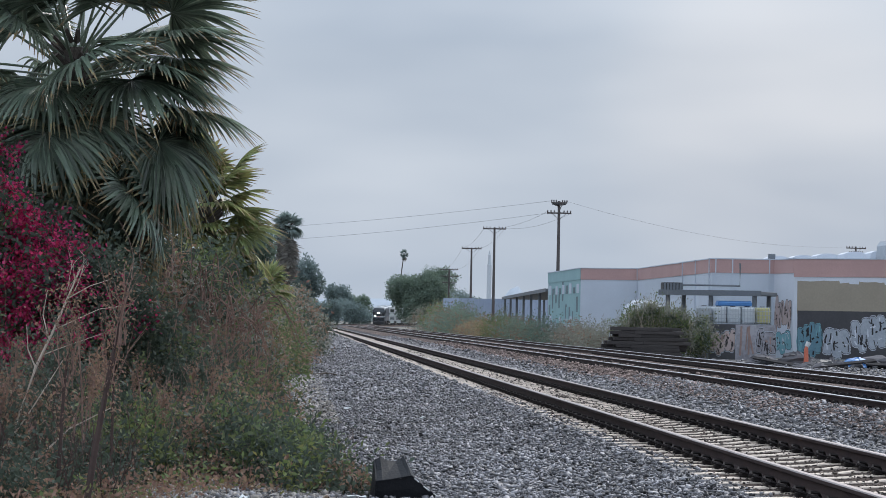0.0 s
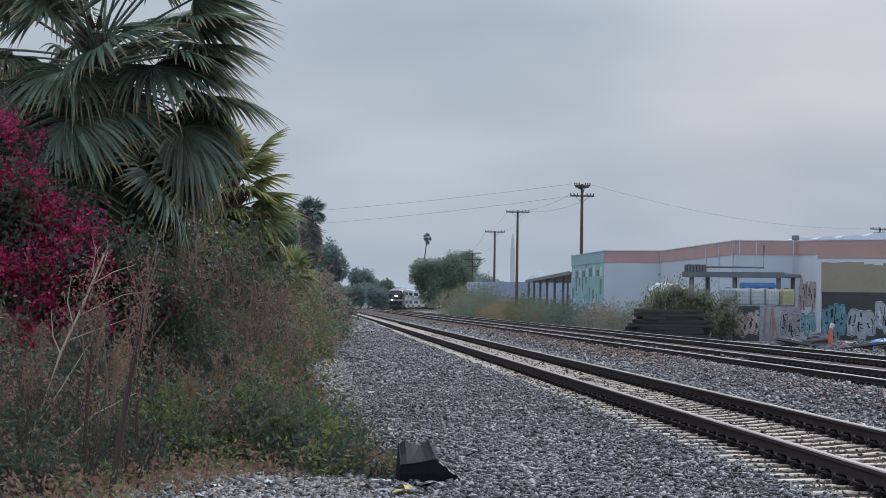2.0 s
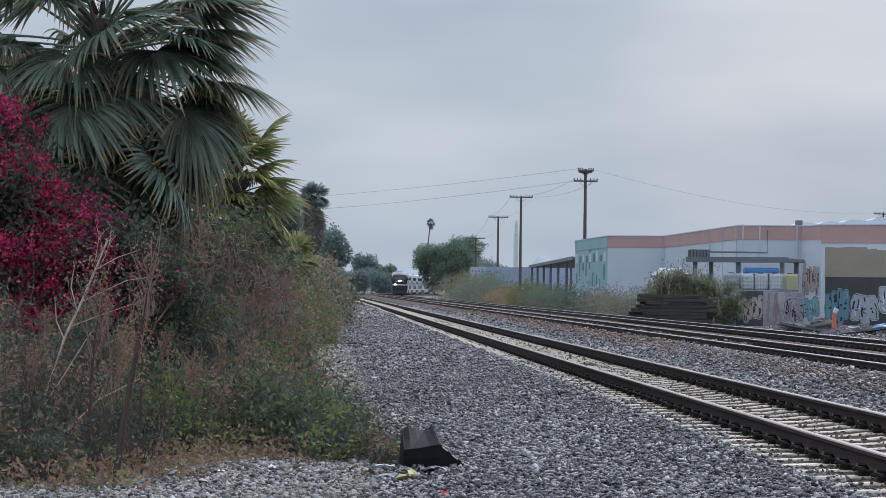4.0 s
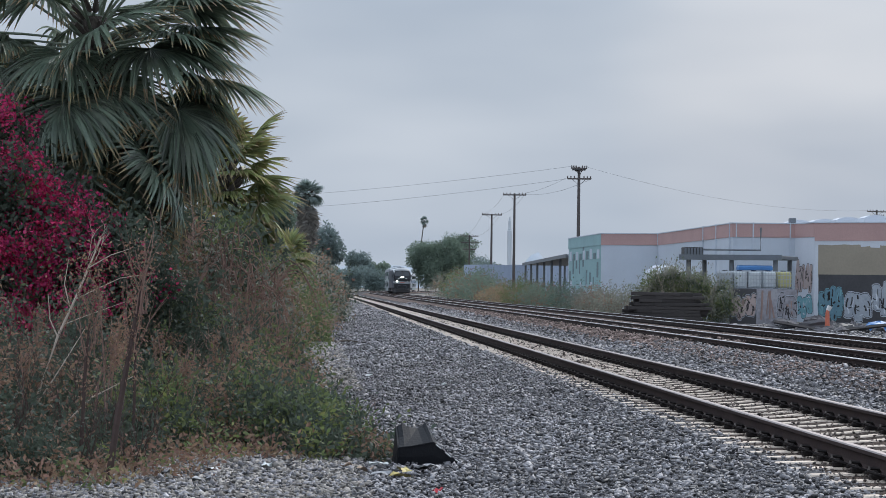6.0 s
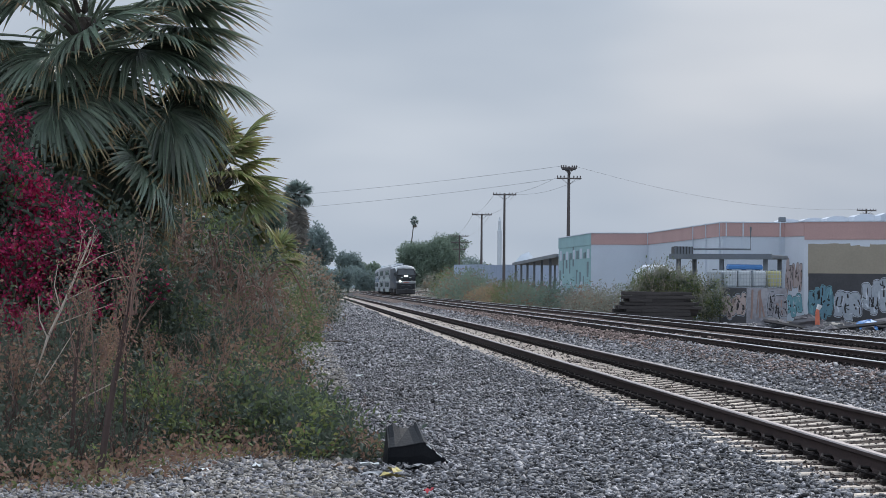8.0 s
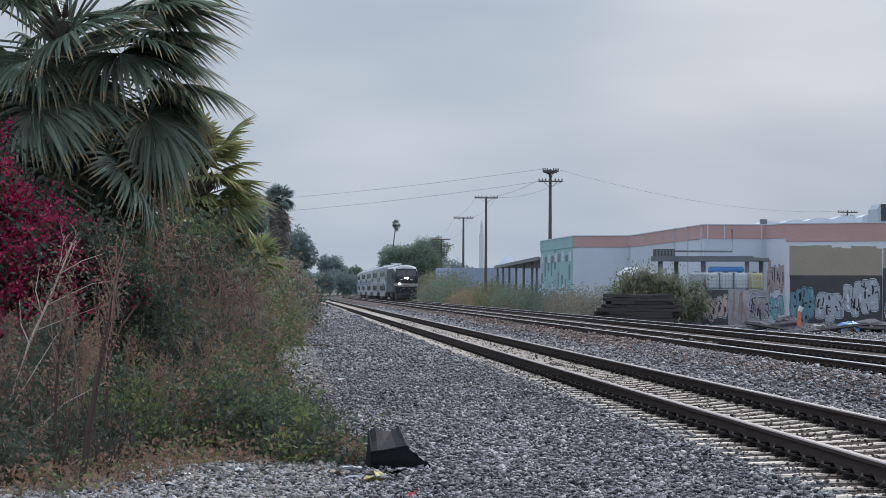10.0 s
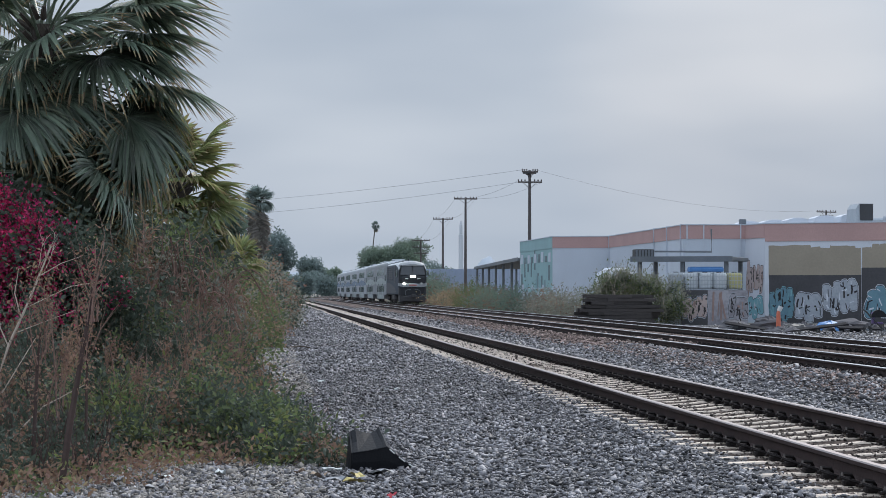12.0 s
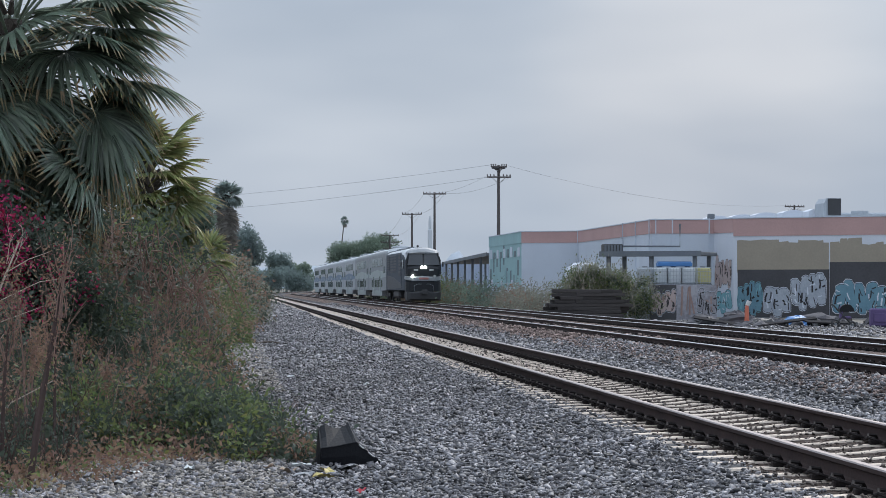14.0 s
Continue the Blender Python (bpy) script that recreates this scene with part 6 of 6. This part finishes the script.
r = random.Random(77)
for k in range(16):
    x, s = r.uniform(-3.3, -1.0), r.uniform(21.5, 27)
    zt = r.uniform(0.4, 1.25) * (1 if x < -1.8 else 0.6)
    x1 = x + r.uniform(-0.12, 0.2)
    st = thing("dry_stalk", "thin reddish-brown dry weed with brown seed heads", "plant", group="dry stalks")
    part("stem", Solid().tube([(x, s, -0.55), (x + (x1 - x) * 0.4, s, zt * 0.4), (x1, s, zt)], [0.012, 0.009, 0.005], 5), M["twig"], st)
    foliage("seed_head", 170, [(x1, s, zt, 0.07, 0.06, 0.16), (x1, s, zt * 0.7, 0.05, 0.05, 0.22)], 0.035, M["dry"], 210 + k, st, hang=0.5, shell=0.05)
    tagged(part("side_twig", stems((x1 - 0.02, s, zt * 0.55), 4, 0.45, (0.03, 0.03), 240 + k, 0.004, 1), M["twig"], st), kind="stuff")


# trees
def tree(x, y, label, blobs, trunk_h, r0, n, size, mat, seed, name="tree", group=""):
    t = thing(name, label, "tree", group=group)
    r = random.Random(seed)
    so = Solid().tube([(x, y, BASE - 0.2), (x + 0.1, y, trunk_h * 0.5), (x, y, trunk_h)], [r0, r0 * 0.8, r0 * 0.65], 10)
    for b in blobs:
        m = (b[0] * 0.5 + x * 0.5 + r.uniform(-.3, .3), b[1] * 0.5 + y * 0.5, (b[2] + trunk_h) / 2)
        so.tube([(x, y, trunk_h * 0.8), m, (b[0], b[1], b[2])], [r0 * 0.5, r0 * 0.35, r0 * 0.12], 6)
    part("trunk", so, M["bark"], t)
    foliage("crown", n, blobs, size, M[mat], seed, t, shell=0.5, holes=size * 12)
    return t


def crown(x, y, z, rx, rz, seed, n=9):
    r = random.Random(seed)
    out = [(x, y, z, rx * 0.7, rx * 0.7, rz * 0.75)]
    for _ in range(n):
        a, u = r.uniform(0, 6.28), r.uniform(0.25, 0.75)
        out.append((x + rx * u * math.cos(a), y + rx * u * math.sin(a), z + rz * r.uniform(-0.5, 0.5), rx * r.uniform(0.35, 0.55), rx * r.uniform(0.35, 0.55), rz * r.uniform(0.4, 0.55)))
    return out


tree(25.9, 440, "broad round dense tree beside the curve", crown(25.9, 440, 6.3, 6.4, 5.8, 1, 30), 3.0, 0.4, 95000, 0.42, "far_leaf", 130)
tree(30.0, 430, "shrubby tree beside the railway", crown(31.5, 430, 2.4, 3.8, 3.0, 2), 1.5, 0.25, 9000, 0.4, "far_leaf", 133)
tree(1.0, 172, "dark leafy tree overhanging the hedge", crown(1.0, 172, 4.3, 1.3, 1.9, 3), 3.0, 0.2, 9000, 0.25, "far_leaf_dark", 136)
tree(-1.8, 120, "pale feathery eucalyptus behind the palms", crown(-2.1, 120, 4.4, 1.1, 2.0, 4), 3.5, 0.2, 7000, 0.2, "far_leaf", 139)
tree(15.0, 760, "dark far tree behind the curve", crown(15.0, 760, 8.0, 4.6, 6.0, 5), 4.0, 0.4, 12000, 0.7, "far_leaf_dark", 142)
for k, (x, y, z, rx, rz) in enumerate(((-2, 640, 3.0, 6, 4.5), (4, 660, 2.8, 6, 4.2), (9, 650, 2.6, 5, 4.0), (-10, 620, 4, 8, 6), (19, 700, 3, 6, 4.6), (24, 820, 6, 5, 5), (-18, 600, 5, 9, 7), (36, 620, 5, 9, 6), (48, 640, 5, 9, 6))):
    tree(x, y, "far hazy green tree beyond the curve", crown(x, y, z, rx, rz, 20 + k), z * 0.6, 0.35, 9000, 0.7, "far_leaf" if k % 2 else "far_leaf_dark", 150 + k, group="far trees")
# brush on the far side of the tracks
r = random.Random(63)
ragged = []
for _ in range(42):
    u = r.random()
    ragged.append((18.4 + 4.0 * u, 123.5 - 4.2 * u + r.uniform(-0.6, 0.6), r.uniform(-0.3, 1.9) * (1 - 0.5 * abs(u - 0.5)), r.uniform(0.4, 0.8), r.uniform(0.4, 0.8), r.uniform(0.45, 0.9)))
bush("shrub", "dusty green ragged bush between the timber stack and the yard wall", "shrub", ragged,
     [(9000, 0.12, "green", 0.3, -0.5), (15000, 0.12, "dusty", 0.5, -0.6), (2500, 0.1, "green_bright", 0.85, -0.4)], 170, (40, 2.3, "twig_pale", 0.01), tuft=0.3)
for k, (x, y, z, rx, rz, mat) in enumerate(((18.8, 168, 0.3, 1.6, 1.0, "far_leaf"), (19.2, 150, 0.2, 1.3, 0.9, "dusty"), (18.6, 185, 0.5, 1.4, 1.1, "far_leaf"), (18.6, 200, 0.6, 1.5, 1.4, "green"), (18.4, 220, 0.3, 2.0, 0.9, "straw"),
                                            (19.5, 140, 0.0, 1.3, 0.8, "dusty"), (18.4, 250, 0.8, 2.4, 1.7, "far_leaf"), (19.5, 275, 1.0, 2.6, 1.8, "far_leaf"), (21.5, 300, 1.2, 3.2, 2.4, "green"), (23.0, 330, 1.2, 3.5, 2.6, "green"), (23.0, 370, 1.0, 3.5, 2.6, "dusty"))):
    bush("shrub", "dry brown brush beyond the far track", "shrub", [(x, y, z, rx, 2.5 * rx, rz), (x + rx * 0.6, y + 3, z * 0.7, rx * 0.8, 2 * rx, rz * 0.8)],
         [(4000, 0.16 if y < 240 else 0.26, mat, 0.5, 0.1), (900, 0.14 if y < 240 else 0.24, "dry", 0.6, 0.1)], 180 + 3 * k, (12, max(0.8, z + rz), "twig", 0.015), "brush beyond the tracks")

# ---- clutter ----
# stack of discarded wooden ties
stack = thing("tie_stack", "untidy stack of dark discarded wooden railway ties", "timber stack")
plank_mesh = Solid().box(-1.3, 1.3, -0.115, 0.115, -0.09, 0.09, chamfer=0.015).mesh("timber", M["old_tie"])
r = random.Random(7)
for lay in range(9):
    for k in range(5 - lay // 3):
        for half in range(2):
            ob = part("timber", plank_mesh, None, stack)
            ob.matrix_basis = pose(17.95 + 1.35 * half * (1 if lay < 6 else 0.5) + r.uniform(-0.4, 0.4) + 0.06 * lay, 116.8 + 0.3 * k + r.uniform(-0.03, 0.03), BASE + 0.09 + 0.185 * lay, r.uniform(-1, 1), r.uniform(-1.2, 1.2), r.uniform(-3, 3))

# black moulded plastic part lying on the gravel
bp = thing("bumper_part", "broken black moulded plastic car part lying on the gravel", "car part", pose(1.08, 21.4, -0.46, 0, 0, 12))
# stations along it: x, top edge, ridge, how far the ridge stands out
rings = []
for x, top, ridge, out in ((-0.29, 0.385, 0.19, -0.17), (-0.24, 0.405, 0.2, -0.18), (-0.16, 0.372, 0.205, -0.2), (-0.06, 0.366, 0.22, -0.22), (0.0, 0.39, 0.24, -0.24),
                           (0.03, 0.425, 0.245, -0.25), (0.09, 0.33, 0.19, -0.26), (0.17, 0.2, 0.125, -0.27), (0.25, 0.12, 0.07, -0.27), (0.33, 0.03, 0.02, -0.24)):
    rings.append([(x, out + 0.05, -0.01), (x, out + 0.015, ridge * 0.5), (x, out, ridge), (x * 0.9, out + 0.13, ridge + (top - ridge) * 0.45), (x * 0.86, 0.06, top), (x * 0.86, 0.085, top - 0.012), (x * 0.9, out + 0.16, ridge * 0.8), (x, out + 0.09, -0.01)])
part("shell", Solid().loft(rings), M["plastic_black"], bp)
part("ridge_lip", Solid().tube([(-0.29, -0.172, 0.192), (-0.16, -0.202, 0.208), (0.0, -0.242, 0.242), (0.03, -0.252, 0.247), (0.17, -0.272, 0.127), (0.33, -0.242, 0.022)], 0.007, 6), M["plastic_black"], bp)
part("end_cheek", Solid().loft([[(-0.3, -0.13, 0), (-0.3, 0.07, 0), (-0.265, 0.07, 0.38), (-0.3, -0.16, 0.19)], [(-0.28, -0.13, 0), (-0.28, 0.07, 0), (-0.25, 0.07, 0.38), (-0.28, -0.16, 0.19)]]), M["plastic_black"], bp)
for a, b in (((0.05, -0.262, 0.225), (0.1, -0.27, 0.185)), ((0.14, -0.275, 0.15), (0.2, -0.278, 0.105)), ((0.24, -0.275, 0.08), (0.3, -0.262, 0.045))):
    part("scuff", Solid().tube([a, b], 0.006, 4), M["white_litter"], bp, "pale scuffed edge")


def litter(x, y, w, d, mat, label, turn=0, h=0.03, seed=0):
    r = random.Random(seed)
    so = Solid()
    vs = [(w * (a - 0.5) + r.uniform(-.1, .1) * w, d * (b - 0.5) + r.uniform(-.1, .1) * d, h * r.uniform(0.2, 1.6)) for a in (0, .33, .66, 1) for b in (0, .5, 1)]
    fs = [(i * 3 + j, i * 3 + j + 1, i * 3 + j + 4, i * 3 + j + 3) for i in range(3) for j in range(2)]
    so.add(vs, fs)
    so.add([(a, b, c - 0.006) for a, b, c in vs], [q[::-1] for q in fs])
    ob = part("litter", so, M[mat], None)
    ob.matrix_basis = pose(x, y, bed_height(x) + 0.012, 0, 0, turn)
    return tagged(ob, label, "litter", "scattered litter")


for k, (x, y, w, d, m, lb) in enumerate(((-0.42, 21.0, 0.14, 0.09, "white_litter", "crumpled white paper on the gravel"), (-0.28, 22.6, 0.12, 0.1, "white_litter", "crumpled white paper on the gravel"),
                                         (-0.9, 20.6, 0.22, 0.12, "white_litter", "flattened pale wrapper on the gravel"), (0.85, 20.3, 0.2, 0.14, "yellow_litter", "yellow wrapper on the gravel"),
                                         (0.8, 19.75, 0.26, 0.12, "yellow_litter", "yellow wrapper on the gravel"), (1.04, 18.25, 0.1, 0.08, "red_litter", "red crushed carton on the gravel"),
                                         (0.63, 21.0, 0.34, 0.05, "white_litter", "strip of white plastic on the gravel"), (0.86, 20.55, 0.34, 0.2, "black_litter", "torn black plastic bag on the gravel"), (1.02, 20.5, 0.22, 0.16, "black_litter", "torn black plastic bag on the gravel"), (0.62, 20.0, 0.25, 0.12, "grey_litter", "bent grey board on the gravel"), (1.12, 20.6, 0.2, 0.14, "grey_litter", "crumpled grey bag on the gravel"), (0.5, 20.5, 0.2, 0.12, "brown_litter", "torn brown cardboard on the gravel"), (-0.95, 19.6, 0.34, 0.2, "grey_litter", "crumpled grey bag on the gravel"), (-1.3, 20.4, 0.3, 0.16, "grey_litter", "crumpled grey bag on the gravel"), (-0.2, 22.0, 0.12, 0.1, "brown_litter", "torn brown cardboard on the gravel"), (-0.3, 23.2, 0.14, 0.1, "white_litter", "crumpled white paper on the gravel"), (0.33, 21.0, 0.12, 0.12, "brown_litter", "torn brown cardboard on the gravel"), (1.05, 41.5, 0.09, 0.2, "white_litter", "white scrap standing in the ballast"),
                                         (2.2, 37, 0.12, 0.1, "white_litter", "white scrap in the ballast"), (0.35, 80, 0.3, 0.2, "white_litter", "white bag caught below the brush"), (-0.5, 47, 0.2, 0.15, "white_litter", "white bag at the foot of the hedge"))):
    litter(x, y, w * 0.7, d * 0.7, m, lb, 37 * k, 0.04, k)
sk = Solid().tube([(0.65, 66, -0.4), (1.0, 66.3, -0.36), (1.35, 66.2, -0.4)], [0.03, 0.035, 0.02], 6)
tagged(part("stick", sk, M["bark"], None), "dark dead stick lying on the ballast", "stick")


def heap(x, y, w, h, mat, label, seed, category="rubbish"):
    so = Solid()
    r = random.Random(seed)
    rings = []
    for k in range(7):
        u = k / 6
        s = math.sqrt(max(0.02, 1 - u * u))
        rings.append([(w * s * math.cos(a) * r.uniform(0.75, 1.2), 0.6 * w * s * math.sin(a) * r.uniform(0.75, 1.2), h * u * r.uniform(0.85, 1.1)) for a in [2 * math.pi * j / 11 for j in range(11)]])
    ob = part("dumped_cloth", so.loft(rings), M[mat], None, smooth=False)
    ob.matrix_basis = pose(x, y, BASE - 0.02, 0, 0, r.uniform(-30, 30))
    return tagged(ob, label, category, "dumped rubbish")


heap(23.2, 101, 1.0, 0.7, "cloth", "grey heap of dumped clothes and bags", 1)
heap(22.0, 103, 0.9, 0.55, "cloth", "grey heap of dumped clothes and bags", 2)
heap(25.8, 100, 1.0, 0.5, "tarp_blue", "crumpled blue tarpaulin heap", 3)
heap(27.0, 100.5, 1.4, 0.6, "cloth", "grey heap of dumped clothes and bags", 4)
heap(24.4, 101, 0.9, 0.4, "steel_dark", "heap of dark rubbish", 5)
for k, (x, y, l, a, b) in enumerate(((22.0, 99, 3.4, -14, 9), (24.6, 98, 4.2, -3, -7), (26.4, 97, 2.8, 4, 2))):
    q = tagged(part("board", Solid().box(-l * 0.36, l * 0.36, -0.28, 0.28, -0.03, 0.03, chamfer=0.01), M["tarred_board"], None), "dark discarded board lying among the rubbish", "board", "dumped boards")
    q.matrix_basis = pose(x, y, BASE + 0.22, 8, b, a)
cn = thing("traffic_post", "faded orange plastic post standing in the rubbish", "traffic post", pose(23.5, 100.3, BASE))
part("tube", Solid().tube([(0, 0, 0), (0, 0, 0.85), (0.02, 0, 0.95)], [0.12, 0.09, 0.07], 10), M["orange"], cn)
part("base", Solid().box(-0.28, 0.28, -0.28, 0.28, 0, 0.07, chamfer=0.02), M["steel_dark"], cn)
part("cap", Solid().tube([(0.02, 0, 0.94), (0.12, 0, 1.15)], [0.1, 0.12], 8), M["white_litter"], cn)

def stroller(x, y, turn):
    t = thing("stroller", "abandoned black folding pushchair with a purple seat", "pushchair", pose(x, y, BASE, 0, 0, turn))
    for wx, wy, rr in ((-0.3, -0.25, 0.13), (-0.3, 0.25, 0.13), (0.42, -0.25, 0.17), (0.42, 0.25, 0.17)):
        ring = [(wx + rr * math.cos(a), wy, rr + 0.02 + rr * math.sin(a)) for a in [2 * math.pi * j / 14 for j in range(15)]]
        w = part("wheel", Solid().tube(ring, 0.028, 5, caps=False), M["steel_dark"], t)
        part("hub", Solid().tube([(wx, wy - 0.03, rr + 0.02), (wx, wy + 0.03, rr + 0.02)], 0.05, 8), M["steel_grey"], w)
    fr = Solid()
    for wy in (-0.24, 0.24):
        fr.tube([(-0.3, wy, 0.15), (0.1, wy, 0.55), (0.5, wy, 1.0), (0.6, wy, 1.05)], 0.022, 5).tube([(0.42, wy, 0.18), (0.1, wy, 0.55)], 0.022, 5)
    fr.tube([(0.6, -0.24, 1.05), (0.6, 0.24, 1.05)], 0.022, 5)
    part("frame", fr, M["steel_dark"], t)
    part("seat", Solid().box(-0.25, 0.2, -0.22, 0.22, 0.42, 0.52, chamfer=0.04).box(0.12, 0.24, -0.22, 0.22, 0.42, 0.95, chamfer=0.04), M["purple"], t)
    hood = [[(-0.05 + 0.33 * math.cos(a), y_, 0.72 + 0.33 * math.sin(a)) for a in [math.pi * j / 7 for j in range(8)]] for y_ in (-0.24, 0.24)]
    part("hood", Solid().loft(hood), M["plastic_black"], t)
    return t


stroller(26.5, 94.5, 170)
sc = thing("suitcase", "upright purple suitcase beside the pushchair", "suitcase", pose(28.3, 95.5, BASE))
part("shell", Solid().box(-0.4, 0.4, -0.2, 0.2, 0.05, 0.85, chamfer=0.06), M["purple"], sc)
part("handle", Solid().tube([(-0.15, 0, 0.84), (-0.15, 0, 0.95), (0.15, 0, 0.95), (0.15, 0, 0.84)], 0.02, 5), M["steel_dark"], sc)
part("pocket", Solid().box(-0.3, 0.25, -0.24, -0.2, 0.25, 0.65, chamfer=0.03), M["purple"], sc)
heap(29.2, 96, 1.0, 0.9, "cloth", "grey heap of dumped clothes and bags", 6)

r = random.Random(31)
bit_meshes = []
for k in range(5):
    so = Solid()
    rings = [[(0.3 * s * math.cos(a) * r.uniform(0.6, 1.3), 0.25 * s * math.sin(a) * r.uniform(0.6, 1.3), 0.26 * u * r.uniform(0.7, 1.2)) for a in [2 * math.pi * j / 7 for j in range(7)]] for u, s in ((0, 1), (0.4, 1.05), (0.8, 0.7), (1, 0.3))]
    bit_meshes.append(so.loft(rings).mesh("rubbish", M[("cloth", "steel_dark", "cloth", "old_tie", "plastic_black")[k]]))
for k in range(46):
    ob = part("rubbish", bit_meshes[(0, 1, 0, 3, 2, 4, 1)[k % 7]], None, None)
    ob.matrix_basis = pose(r.uniform(21.6, 29.5), r.uniform(96.5, 104), BASE - 0.02, r.uniform(-12, 12), r.uniform(-12, 12), r.uniform(0, 360)) @ Matrix.Diagonal((r.uniform(0.6, 1.6), r.uniform(0.6, 1.6), r.uniform(0.6, 1.7), 1))
    tagged(ob, "crumpled piece of dumped rubbish on the dirt", "rubbish", "dumped rubbish")

# ---- distance ----
rg = Solid()
vs, n = [], 260
for k in range(n + 1):
    x = -900 + 2600 * k / n
    # the bump at x = 277 stands in for a far, haze-pale round tree
    hgt = 26 + 6 * noise.noise((k * 0.053, 0, 0)) + 2 * noise.noise((k * 0.21, 3, 0)) + 22 * math.exp(-((x - 277) / 13) ** 2) * (1 + 0.1 * noise.noise((k * 1.7, 5, 0)))
    vs += [(x, 2700, -2), (x, 2760, hgt), (x, 2950, -2)]
rg.add(vs, [q for k in range(n) for q in ((3 * k, 3 * k + 3, 3 * k + 4, 3 * k + 1), (3 * k + 1, 3 * k + 4, 3 * k + 5, 3 * k + 2))])
tagged(part("backdrop", rg, M["ridge"], None, smooth=True), "low ridge on the horizon, haze put into its pale colour", "ridge", kind="structure")
# the tower fades by its base colour alone, toned towards the sky
tw = thing("far_tower", "tall tower with haze put into its pale colour", "tower", pose(132.3, 1500, BASE))
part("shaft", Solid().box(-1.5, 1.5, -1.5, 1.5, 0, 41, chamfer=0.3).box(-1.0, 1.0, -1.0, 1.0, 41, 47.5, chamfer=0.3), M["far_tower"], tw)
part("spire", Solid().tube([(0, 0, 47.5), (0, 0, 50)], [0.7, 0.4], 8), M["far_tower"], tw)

motions()
